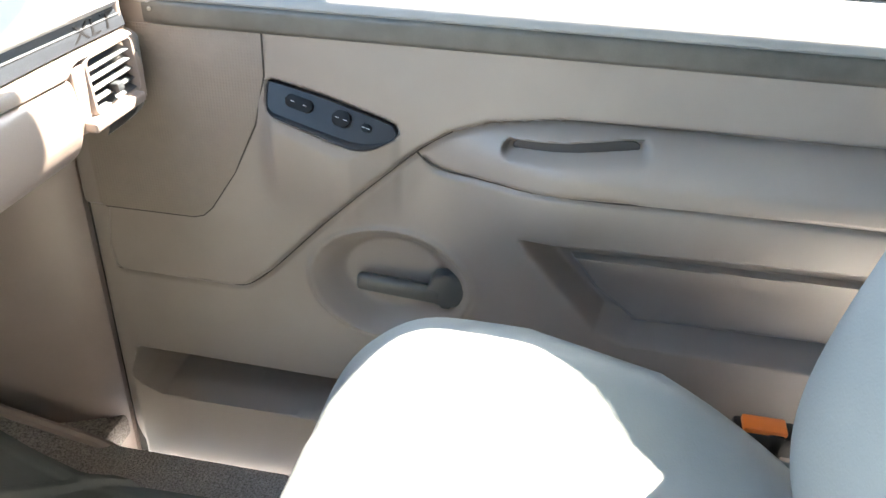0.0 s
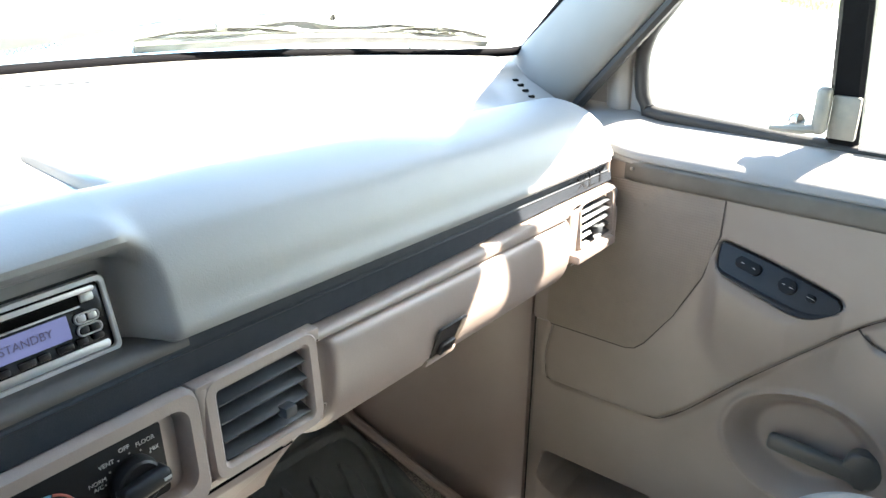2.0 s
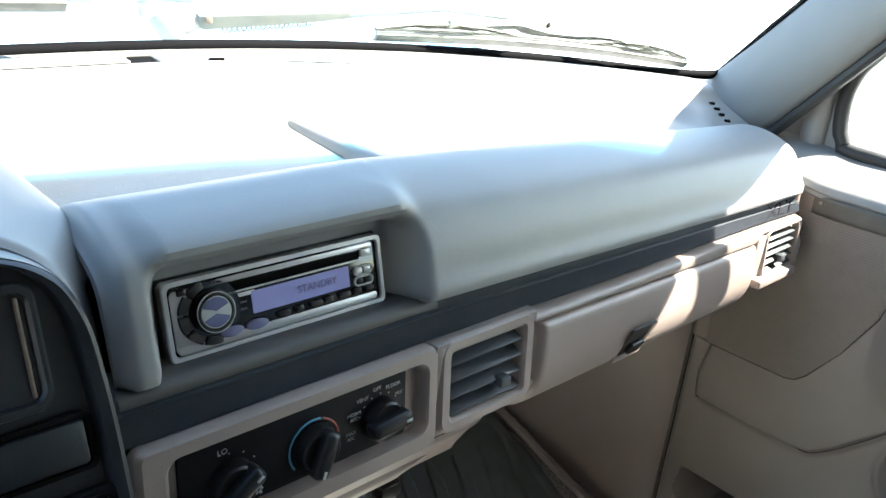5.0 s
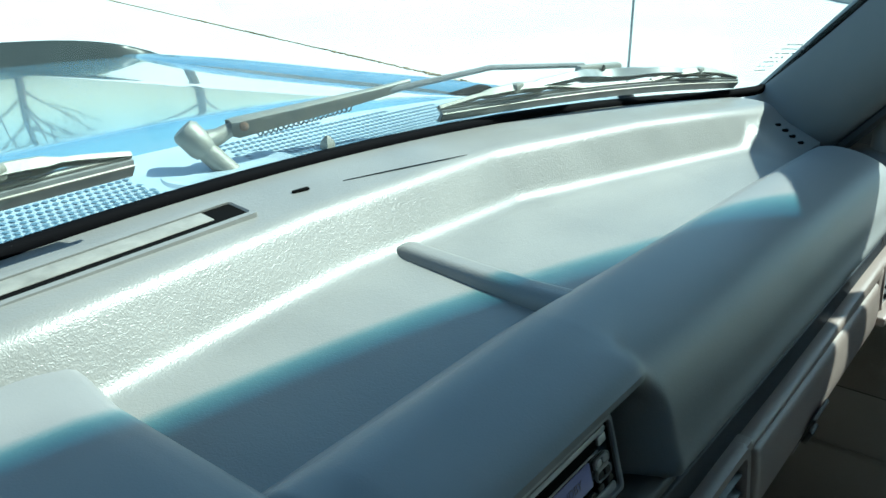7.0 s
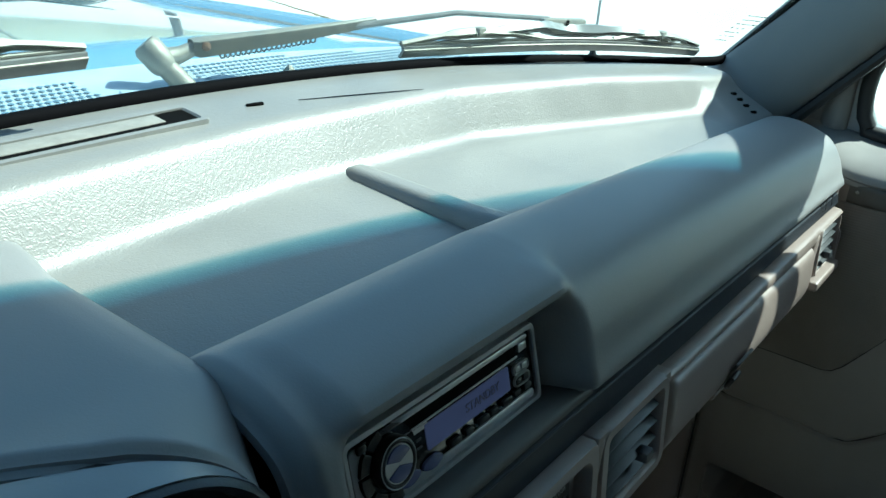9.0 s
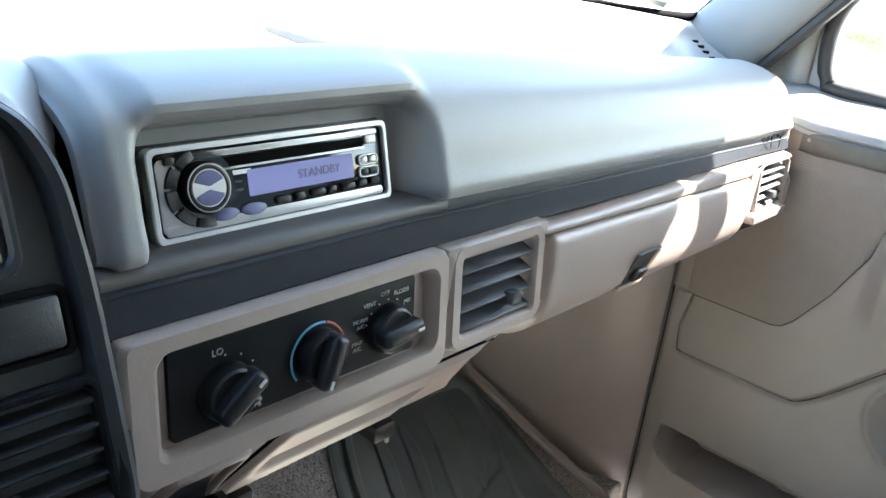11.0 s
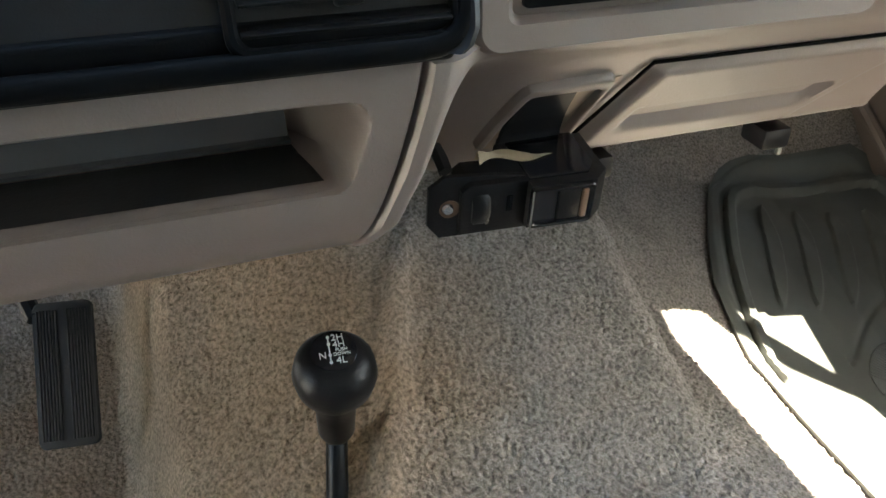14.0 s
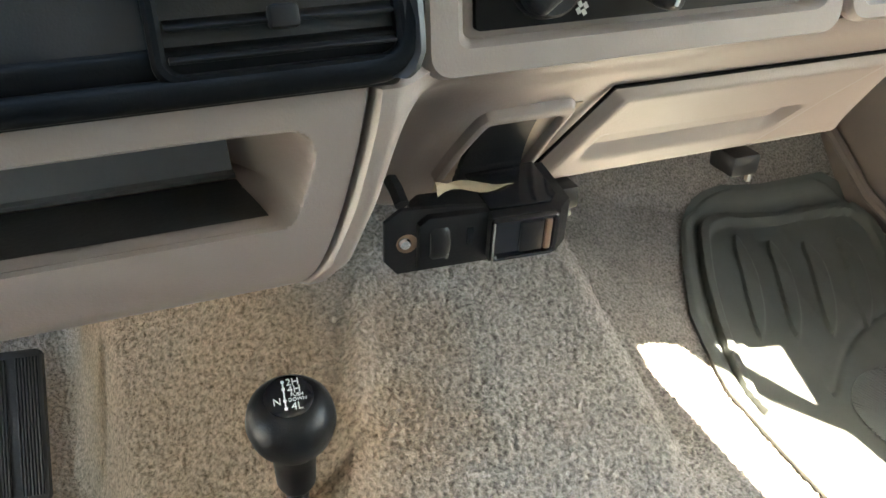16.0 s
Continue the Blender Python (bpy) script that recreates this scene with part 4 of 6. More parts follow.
bm, mx = front([(-0.040, -0.022), (0.006, -0.022), (0.006, 0.0142), (-0.034, 0.0150), (-0.040, 0.010)], 0.027, 0.012, 0.003)
part("body", bm, BLACK, bc, m=mx)
bm = prism([(0.003, 0.034), (0.003, -0.021), (0.0475, -0.021), (0.058, -0.011), (0.058, 0.034)], 0.032, 0.0018, z0=-0.0185)
part("head_box", bm, BLACK, bc, "black control head with a cut corner", m=bmx)
part("top_plate", prism([(0.002, 0.032), (0.004, -0.014), (0.044, -0.014), (0.050, -0.006), (0.050, 0.032)], 0.0016, 0.0006, z0=0.0138), GLOSSY, bc, "glossy black top plate", m=bmx)
fmx = bmx @ pose(0.0245, -0.0205, -0.0025, 90, 0, 0)
part("face_frame", ring(outline(0.043, 0.030, 0.003), outline(0.0375, 0.0235, 0.002), 0.0042, 0.0012), GLOSSY, bc, "glossy face frame", m=fmx)
part("window", prism(outline(0.0375, 0.0235, 0.002), 0.0016, 0), GLOSSY, bc, m=fmx)
part("window_post", rbox((0.015, 0.0215, 0.003), (0.0045, 0, 0.0018), 0.001), BLACK, bc, m=fmx)
part("slider", rbox((0.0042, 0.022, 0.0034), (0.0152, 0, 0.0022), 0.0012), shader("brown_slider", (0.2, 0.12, 0.085), 0.3), bc, "bronze slider", m=fmx)
part("edge_bead", rbox((0.0012, 0.028, 0.001), (-0.0208, 0, 0.0042), 0.0004), METAL, bc, m=fmx)
part("side_ridge", rbox((0.004, 0.012, 0.002), (-0.0325, 0.001, 0.0182), 0.0006), GLOSSY, bc, m=fmx @ pose(0, 0, -0.0240))
part("thumb_wheel", lathe([(0.0165, -0.006), (0.018, -0.004), (0.018, 0.004), (0.0165, 0.006)], 34), BLACK, bc, "black knurled thumb wheel", m=bmx @ pose(-0.027, -0.001, -0.004, 90, 0, 90))
for k in range(22):
    a = -2.7 + 0.105 * k
    part("knurl", rbox((0.0009, 0.0014, 0.0016), (0.0182 * math.cos(a), 0.0182 * math.sin(a), 0.0045), 0.0003), METAL, bc, m=bmx @ pose(-0.027, -0.001, -0.004, 90, 0, 90))
part("screw", lathe([(0.0042, 0), (0.0042, 0.002), (0.003, 0.0036), (0, 0.004)], 14), CHROME, bc, m=bmx @ pose(-0.0475, -0.0098, -0.003, 90, 0, 0))
part("washer", lathe([(0.0066, 0), (0.0066, 0.001), (0.005, 0.0012)], 16), RUST, bc, m=bmx @ pose(-0.0460, -0.0098, -0.004, 90, 0, 0))
for x in (0.10, 0.262):
    dl = thing("latch_clip", "small black clip hanging under the lower dash", "clip", (x, 0.06, 0.44))
    part("clip_body", rbox((0.026, 0.03, 0.018), (x, 0.062, 0.436), 0.003), BLACK, dl)
    part("clip_tip", rbox((0.004, 0.004, 0.008), (x + 0.006, 0.05, 0.425), 0.001), METAL, dl)

# ---- radio ----
RL = 15
rm = face_frame(0.092, 0.0055, 0.727, RL)
ra = thing("car_stereo", "silver and black car stereo with lit blue display", "car stereo", (0.092, 0.0055, 0.727))
part("sleeve", ring(outline(0.190, 0.061, 0.004), outline(0.183, 0.054, 0.004), 0.004, 0.001, z0=-0.006), BLACK, ra, m=rm)
part("front_frame", ring(outline(0.185, 0.056, 0.005), outline(0.1765, 0.0485, 0.004), 0.008, 0.001), SILVER, ra, "brushed silver frame", m=rm)
part("face", prism(outline(0.178, 0.0505, 0.004), 0.005, 0.0006), GLOSSY, ra, m=rm)
part("lower_band", prism(outline(0.170, 0.0058, 0.002), 0.0012, 0.0003), SILVER, ra, m=rm @ pose(0.0, -0.0208, 0.005))
part("side_plate", prism(outline(0.034, 0.043, (0.004, 0.004, 0.003, 0.004)), 0.0009, 0.0003), SILVER, ra, m=rm @ pose(-0.0695, -0.0008, 0.005))
part("upper_band", prism(outline(0.152, 0.0035, 0.0015), 0.0016, 0.0004), SILVER, ra, m=rm @ pose(0.008, 0.0205, 0.005))
part("disc_slot", prism(outline(0.138, 0.0065, 0.0015), 0.0012, 0.0003), VOID, ra, m=rm @ pose(0.002, 0.0145, 0.005))
part("slot_lip", prism(outline(0.138, 0.0012, 0.0005), 0.0016, 0.0003), SILVER, ra, m=rm @ pose(0.002, 0.0105, 0.005))
part("eject_button", rbox((0.010, 0.006, 0.003), (0.077, 0.0155, 0.006), 0.001), SILVER, ra, m=rm)
part("display", prism(outline(0.086, 0.0165, 0.001), 0.0008, 0), LCD, ra, "lit lavender display", m=rm @ pose(0.017, -0.0005, 0.005))
part("display_text", lettering("STANDBY", 0.0082, 0.0001), shader("display_digits", (0.05, 0.05, 0.13), 0.3), ra, m=rm @ pose(0.03, -0.0005, 0.0061), smooth=False)
part("logo_bar", rbox((0.024, 0.0028, 0.0004), (-0.035, 0.0072, 0.0052), 0), SILVER, ra, "plain brand bar", m=rm)
part("side_bars", rbox((0.014, 0.0015, 0.0004), (-0.037, 0.0015, 0.0052), 0), SLAT, ra, m=rm)
part("side_bars", rbox((0.014, 0.0015, 0.0004), (-0.037, -0.0035, 0.0052), 0), SLAT, ra, m=rm)
dm = rm @ pose(-0.0575, 0.0015, 0.005)
dial = part("dial", lathe([(0.0155, 0), (0.0155, 0.006), (0.0145, 0.0075), (0.0125, 0.008), (0.0115, 0.007), (0.0, 0.007)], 36), BLACK, ra, "black control dial", m=dm)
part("dial_ring", ring(outline(0.0290, 0.0290, 0.0145, 10), outline(0.0272, 0.0272, 0.0136, 10), 0.0012, 0.0003), SILVER, dial, "silver ring", m=dm @ pose(0, 0, 0.0066))
part("dial_bed", prism(outline(0.043, 0.043, 0.0214, 10), 0.0012, 0.0003), GLOSSY, ra, m=dm @ pose(0, 0, 0.0004))
part("dial_face", prism(outline(0.0225, 0.0225, 0.0112, 10), 0.0008, 0.0002), SILVER, dial, m=dm @ pose(0, 0, 0.0068))
for s in (1, -1):
    pts = [(0, 0.001 * s)] + [(0.0105 * math.cos(radians(a)), s * 0.0105 * math.sin(radians(a))) for a in np.linspace(25, 155, 14)]
    if s < 0:
        pts = pts[::-1]
    part("dial_key", prism(pts, 0.0012, 0.0004, z0=0.0072), BLUEBTN, dial, m=dm)
for k in range(5):
    a0 = 105 + 36 * k
    pts = [(0.0255 * math.cos(radians(a)), 0.0235 * math.sin(radians(a))) for a in np.linspace(a0, a0 + 32, 8)] + [(0.0185 * math.cos(radians(a)), 0.0178 * math.sin(radians(a))) for a in np.linspace(a0 + 32, a0, 8)]
    part("arc_button", prism(pts, 0.0035, 0.0008), BLACK, ra, m=dm)
part("release_button", rbox((0.007, 0.005, 0.003), (-0.0785, 0.0195, 0.0075), 0.0015), BLACK, ra, m=rm)
for u in (-0.045, -0.0245):
    pts = [(0.0095 * math.cos(a) + u, 0.0038 * math.sin(a) - 0.0165) for a in np.linspace(0, 2 * math.pi, 20, endpoint=False)]
    part("oval_button", prism(pts, 0.003, 0.0008), BLUEBTN, ra, m=rm @ pose(0, 0, 0.004))
for k, u in enumerate((-0.002, 0.0115, 0.027, 0.0385, 0.0535, 0.066, 0.078)):
    part("preset_button", rbox((0.0115 if k in (0, 2, 4) else 0.008, 0.0045, 0.003), (u, -0.0145 + 0.0002 * k, 0.0062), 0.0015), BLACK, ra, m=rm)
for w in (0.002, -0.0065):
    pl = part("key_ring", ring(outline(0.0185, 0.0078, 0.0035), outline(0.016, 0.0056, 0.0026), 0.002, 0.0004), SILVER, ra, m=rm @ pose(0.0735, w, 0.005))
    for u in (-0.004, 0.004):
        part("key", rbox((0.0068, 0.0048, 0.0025), (u, 0, 0.001), 0.0012), SILVER if w > 0 else BLACK, pl, m=rm @ pose(0.0735, w, 0.005))

# ---- instrument cluster ----
cl = thing("instrument_cluster", "dark bezel and grey hood over the instruments", "instrument cluster", (-0.2, 0.0, 0.7))
OUT = [(-0.060, 0.588), (-0.0515, 0.598), (-0.0505, 0.64), (-0.0505, 0.69), (-0.052, 0.73), (-0.0565, 0.765), (-0.072, 0.792), (-0.11, 0.808), (-0.19, 0.815), (-0.34, 0.818), (-0.55, 0.815), (-0.62, 0.80)]
BACK = [(-0.030, 0.588), (-0.029, 0.62), (-0.028, 0.66), (-0.028, 0.70), (-0.028, 0.74), (-0.028, 0.772), (-0.031, 0.789), (-0.045, 0.797), (-0.10, 0.803), (-0.30, 0.806), (-0.55, 0.805), (-0.62, 0.80)]
NB = 116
oc, ob_ = spline(OUT, NB), spline(BACK, NB)
def lean_y(z):
    return -0.080 + (z - 0.59) * 0.36


def hood_point(j, f):
    (x, z), (xb, zb) = oc[j], ob_[j]
    y0 = lean_y(z)
    w = smooth01((f - 0.03) / 0.28)
    return [x + (xb - x) * w, y0 + (0.25 - y0) * f, z + (zb - z) * w + 0.010 * smooth01((f - 0.84) / 0.16) * (zb > 0.78)]


J0 = int(np.argmax(oc[:, 1] > 0.606))


def split(j):
    return 0.035 + 0.25 * smooth01((-0.052 - oc[j][0]) / 0.17) * smooth01((oc[j][1] - 0.70) / 0.06)


rows = []
for g_ in np.r_[np.linspace(0, 0.07, 10), np.linspace(0.1, 1, 24)]:
    row = []
    for j in range(J0, NB):
        e = 0.35 * smooth01((0.03 - g_) / 0.03) ** 2
        p = hood_point(j, split(j) + (1 - split(j)) * g_)
        tp = smooth01((p[2] - 0.755) / 0.03)
        row.append((p[0] - 0.012 * e * (1 - tp), p[1], p[2] - 0.012 * e * tp))
    rows.append(row)
lip = []
for x, y, z in rows[0]:
    tp = smooth01((z - 0.745) / 0.03)
    lip.append((x - 0.014 * (1 - tp), y + 0.002, z - 0.018 * tp))
rows.insert(0, lip)
part("hood", shell(rows, (-0.004, 0, -0.004)), PAD, cl, "grey vinyl instrument hood")
rows = []
for g_ in np.linspace(0, 1, 20):
    row = []
    for j in range(J0, NB):
        p = hood_point(j, split(j) * g_)
        sink = 0.0045 + 0.015 * smooth01((g_ - 0.80) / 0.20)
        side = 1 - smooth01((p[2] - 0.70) / 0.07)
        row.append((p[0] - sink * side, p[1], p[2] - sink * (1 - side)))
    rows.append(row)
part("bezel_roll", shell(rows, (-0.004, 0.0, -0.004)), ROLLM, cl, "slate grey rounded bezel roll")
# solid black block, its colour gives the shade between hood and pad
part("gap_filler", rbox((0.05, 0.16, 0.20), (-0.036, 0.105, 0.657), 0.004), VOID, cl, "black block as the shade in the gap between hood and pad")
# dark bezel rim and face
cxm, czm = -0.33, 0.69
rows = []
for s, dy in ((1.0, 0.003), (0.995, -0.003), (0.985, -0.0045), (0.965, -0.002), (0.955, 0.006), (0.95, 0.03)):
    rows.append([(cxm + (x - cxm) * s, lean_y(czm + (z - czm) * s) + dy, czm + (z - czm) * (0.92 + 0.08 * s) * (0.955 if z > czm else 0.99)) for x, z in oc])
part("bezel_rim", shell(rows, (0, 0.004, 0)), shader("bezel_edge", (0.02, 0.0215, 0.024), 0.4, vary=0.2, scale=60, bump=0.12, bump_scale=900, spec=0.3), cl, "dark plastic bezel rim")
pts = [(cxm + (x - cxm) * 0.957, czm + (z - czm) * 0.965) for x, z in oc]
bm = bmesh.new()
fv = [bm.verts.new((x, lean_y(z) + 0.008, z)) for x, z in pts + [(-0.62, 0.600)]]
bv = [bm.verts.new((x, lean_y(z) + 0.016, z)) for x, z in pts + [(-0.62, 0.600)]]
bm.faces.new(fv)
bm.faces.new(bv[::-1])
for i in range(len(fv)):
    j = (i + 1) % len(fv)
    bm.faces.new((fv[i], fv[j], bv[j], bv[i]))
part("bezel_face", bm, SLATE, cl, "bezel face in the lighter, lit bezel tone", smooth=False)
CL = math.degrees(math.atan(0.36))
def on_bezel(x, z, out=0.0):
    return face_frame(x, lean_y(z) + 0.006 - out, z, CL)


part("lens_frame", ring(outline(0.25, 0.075, 0.01), outline(0.238, 0.064, 0.008), 0.006, 0.002), SLATE, cl, m=on_bezel(-0.207, 0.749, 0.001))
part("lens", prism(outline(0.238, 0.064, 0.008), 0.002, 0), SLATE, cl, m=on_bezel(-0.207, 0.749))
# brown bar painted as the reflection along the lens frame's bevel
part("lens_edge", tube([(0, -0.028, 0), (0, 0.03, 0)], 0.0013, 8), shader("lens_reflection_brown", (0.12, 0.08, 0.06), 0.45), cl, m=on_bezel(-0.0925, 0.749, 0.004))
part("blank_frame", ring(outline(0.066, 0.036, 0.006), outline(0.058, 0.029, 0.004), 0.004, 0.001), VOID, cl, m=on_bezel(-0.098, 0.690))
part("blank_button", rbox((0.056, 0.027, 0.007), (0, 0, 0.003), 0.003), SLATE, cl, m=on_bezel(-0.098, 0.690))
vm = on_bezel(-0.113, 0.6275)
vr = part("driver_vent", ring(outline(0.110, 0.074, 0.010), outline(0.098, 0.064, 0.007), 0.007, 0.002), BEZEL, cl, "black driver air vent", m=vm)
part("duct", prism(outline(0.098, 0.064, 0.007), 0.002, 0, z0=-0.004), VOID, vr, m=vm)
for k in range(5):
    part("slat", rbox((0.096, 0.002, 0.012), (0, 0, 0), 0.0007), PLATE, vr, m=vm @ pose(0, 0.026 - 0.0128 * k, 0.002, 22, 0, 0))
part("lever", rbox((0.013, 0.010, 0.009), (0, -0.013, 0.008), 0.002), PLATE, vr, m=vm)

# steering wheel
wh = thing("steering_wheel", "dark grey steering wheel with padded rim", "steering wheel", (-0.40, -0.33, 0.76))
wm = pose(-0.4038, -0.325, 0.785, 66, 0, 0)
bm = bmesh.new()
rows = []
for a in np.linspace(0, 2 * math.pi, 73)[:-1]:
    d = Vector((math.cos(a), math.sin(a), 0))
    bump = 0.0012 * max(0, math.cos(12 * a)) ** 8
    rows.append([bm.verts.new(d * (0.188 + (0.0135 - bump) * math.cos(b)) + Vector((0, 0, (0.0145 - bump) * math.sin(b)))) for b in np.linspace(0, 2 * math.pi, 17)[:-1]])
for i in range(72):
    for j in range(16):
        bm.faces.new((rows[i][j], rows[(i + 1) % 72][j], rows[(i + 1) % 72][(j + 1) % 16], rows[i][(j + 1) % 16]))
WHEELM = leather_grain("wheel_vinyl", (0.022, 0.027, 0.033), 0.46, 420, 0.08)
WHEELM.node_tree.nodes["Principled BSDF"].inputs["Specular IOR Level"].default_value = 0.38
part("rim", bm, WHEELM, wh, m=wm)
part("hub", rbox((0.17, 0.12, 0.05), (0, 0, -0.03), 0.02, 4), WHEELM, wh, m=wm)
for s in (1, -1):
    part("spoke", rbox((0.11, 0.03, 0.02), (s * 0.125, -0.01, -0.015), 0.008, 3), WHEELM, wh, m=wm)

part("column", tube([wm @ Vector((0, 0, -0.05)), (-0.40, -0.06, 0.64), (-0.40, 0.03, 0.60)], [0.035, 0.045, 0.05], 20), BEZEL, wh)

# lower driver panel with open cubby
dp = thing("knee_panel", "taupe lower driver panel with open cubby", "panel", (-0.3, 0.0, 0.5))
XR = -0.0724
kp = np.concatenate([spline(KP, 400)])
steps = np.r_[0, np.cumsum(np.hypot(np.diff(kp[:, 0]), np.diff(kp[:, 1])))]
kp = np.stack([np.interp(np.arange(0, steps[-1], 0.0016), steps, kp[:, k]) for k in (0, 1)], -1)
cub = [(-0.9, 0.511), (-0.9, 0.562), (-0.129, 0.562)]
cub += [(-0.1145 + 0.016 * math.cos(a), 0.546 + 0.016 * math.sin(a)) for a in np.linspace(1.45, 0.0, 9)]
cub += [(-0.118 + 0.014 * math.cos(a), 0.525 + 0.014 * math.sin(a)) for a in np.linspace(-0.15, -1.5, 9)]
rows = []
xs = np.r_[np.linspace(-0.62, -0.20, 60), np.arange(-0.1985, XR - 0.003, 0.0016), np.linspace(XR - 0.003, XR, 5)]
GX, GJ = np.meshgrid(xs, np.arange(len(kp)), indexing="ij")
GZ_ = kp[GJ, 1]
din = inside(GX, GZ_, cub)
deep = smooth01((din + 0.001) / 0.0065) * np.sqrt(np.clip((-0.098 - GX) / 0.052, 0, 1))
edge = smooth01((GX - XR + 0.003) / 0.003)
curve = 0.040 * (np.clip(0.58 - GZ_, 0, 1) / 0.14) ** 1.2
XX = np.where(GX < -0.13, GX, -0.13 + (GX + 0.13) * (XR - curve + 0.13) / (XR + 0.13))
YY = kp[GJ, 0] + 0.005 * edge + 0.092 * deep
part("bezel_skirt", rbox((0.575, 0.036, 0.026), (-0.3485, -0.0545, 0.5945), 0.004, 3), BEZEL, cl)
low_rim = [(-0.62, 0.5915), (-0.30, 0.5915), (-0.10, 0.5915), (-0.082, 0.5916), (-0.070, 0.5925), (-0.0615, 0.5965), (-0.0572, 0.604), (-0.0553, 0.616), (-0.0548, 0.63)]
part("lower_rim", tube([(x, lean_y(z) + 0.003, z) for x, z in spline(low_rim, 90)], 0.0062, 12), BEZEL, cl, "rounded lower bezel rim")
part("bezel_corner", rbox((0.022, 0.030, 0.020), (-0.0625, -0.0555, 0.5930), 0.005, 4), BEZEL, cl)
part("seam_shadow", tube([(-0.0733 - seam(z), float(np.interp(z, kz, ky)) + 0.009, z) for z in np.linspace(0.583, 0.434, 40)], 0.0028, 8), VOID, dp, "dark gap beside the panel")
PP = np.stack([XX, YY, GZ_], -1)
ju, jl = int(np.argmax(kp[:, 1] < 0.5655)), int(np.argmax(kp[:, 1] < 0.5065))
part("upper_edge", shell(PP[:, : ju + 1], (0, 0.004, 0.001)), TRIM, dp)
part("cubby", shell(PP[:, ju : jl + 1], (0, 0.004, 0.001)), TRIM, dp, "rounded open cubby")
def cubby_sheet(prof):
    rows = []
    for f in np.r_[np.linspace(0, 0.9, 12), np.linspace(0.91, 1, 10)]:
        rows.append([(-0.615 + (e + 0.615) * f, y, z) for y, z, e in spline3(prof, 16)])
    return shell(rows, (0, 0.002, -0.001))


# floor and back darker than the panel, the cubby's shade in their colour
part("cubby_floor", cubby_sheet([(-0.046, 0.5132, -0.124), (-0.03, 0.5140, -0.127), (-0.012, 0.5146, -0.131), (-0.004, 0.5160, -0.133)]), shader("cubby_shade_black", (0.022, 0.0205, 0.019), 0.55, vary=0.2, scale=60, bump=0.15), dp, "cubby floor coloured dark for the shade inside")
part("cubby_back", cubby_sheet([(-0.0035, 0.5164, -0.133), (-0.0050, 0.5195, -0.133), (-0.0010, 0.5210, -0.134), (0.0015, 0.540, -0.135), (0.002, 0.564, -0.136)]), shader("cubby_shade_grey", (0.105, 0.105, 0.107), 0.45, vary=0.15, scale=40, bump=0.1), dp, "back wall of the cubby in a shaded grey")
part("lower_panel", shell(PP[:, jl:], (0, 0.004, 0.001)), TRIM, dp)


# ---- passenger door ----
dr = thing("passenger_door", "closed truck door with taupe moulded trim panel", "door", (0.99, -0.4, 0.0))
ys, zs = np.arange(0.104, -1.05, -0.0024), np.arange(-0.085, 0.682, 0.0024)
Yg, Zg = np.meshgrid(ys, zs, indexing="ij")
Xg = np.full(Yg.shape, 0.958)
B1 = [(0.068, 0.39), (0.079, 0.33), (0.074, 0.289), (0.06, 0.284), (-0.032, 0.283), (-0.10, 0.282), (-0.125, 0.286), (-0.161, 0.315), (-0.229, 0.387), (-0.293, 0.453), (-0.368, 0.52), (-0.406, 0.546), (-0.452, 0.563), (-0.537, 0.574), (-0.694, 0.576), (-1.2, 0.578)]
upper = inside(Yg, Zg, B1 + [(-1.2, 0.9), (0.3, 0.9), (0.3, 0.39)])
Xg += 0.010 * (1 - smooth01((upper + 0.006) / 0.012)) - 0.006
Xg += 0.007 * np.exp(-((seg_distance(Yg, Zg, B1) / 0.004) ** 2))
# lower body swells inwards
Xg -= 0.012 * smooth01((0.30 - Zg) / 0.15) * smooth01((0.11 - Yg) / 0.05)
# armrest
ay = [-0.368, -0.386, -0.406, -0.443, -0.5, -0.546, -0.68, -0.9, -1.2]
lo_z = np.interp(-Yg, [-a for a in ay], [0.512, 0.497, 0.494, 0.497, 0.501, 0.505, 0.507, 0.508, 0.51])
hi_z = np.interp(-Yg, [-a for a in ay], [0.516, 0.534, 0.545, 0.560, 0.57, 0.574, 0.575, 0.576, 0.58])
t = (Zg - lo_z) / np.maximum(hi_z - lo_z, 1e-3)
grow = 0.070 * smooth01((-0.36 - Yg) / 0.2)
rr = (hi_z - Zg) / np.maximum(hi_z - lo_z, 1e-3)
above = np.sin(np.clip(rr / 0.66, 0, 1) * math.pi / 2) ** 0.75 - 0.22 * np.clip(rr - 0.66, 0, 1) ** 1.5
below = 0.86 * smooth01((Zg - 0.30) / np.maximum(lo_z - 0.30, 0.05))
Xg -= np.where(Yg < -0.36, grow * np.where(Zg > lo_z + 0.004, above, np.minimum(below + 0.14 * smooth01((Zg - lo_z + 0.002) / 0.006), 1.0)), 0)
Xg += 0.006 * np.exp(-(((Zg - lo_z) / 0.0042) ** 2)) * smooth01((-0.368 - Yg) / 0.01)
# pull slot in the armrest
sl = inside(Yg, Zg - 0.10 * (-0.552 - Yg), outline(0.162, 0.0150, 0.0074, 5, -0.552, 0.5525))
Xg += 0.026 * smooth01((sl + 0.004) / 0.011)
# crank bowl
el = np.hypot((Yg + 0.328) / 0.108, (Zg - 0.318) / 0.082)
Xg += 0.030 * smooth01((1.0 - el) / 0.38) - 0.004 * np.exp(-(((el - 1.02) / 0.05) ** 2))
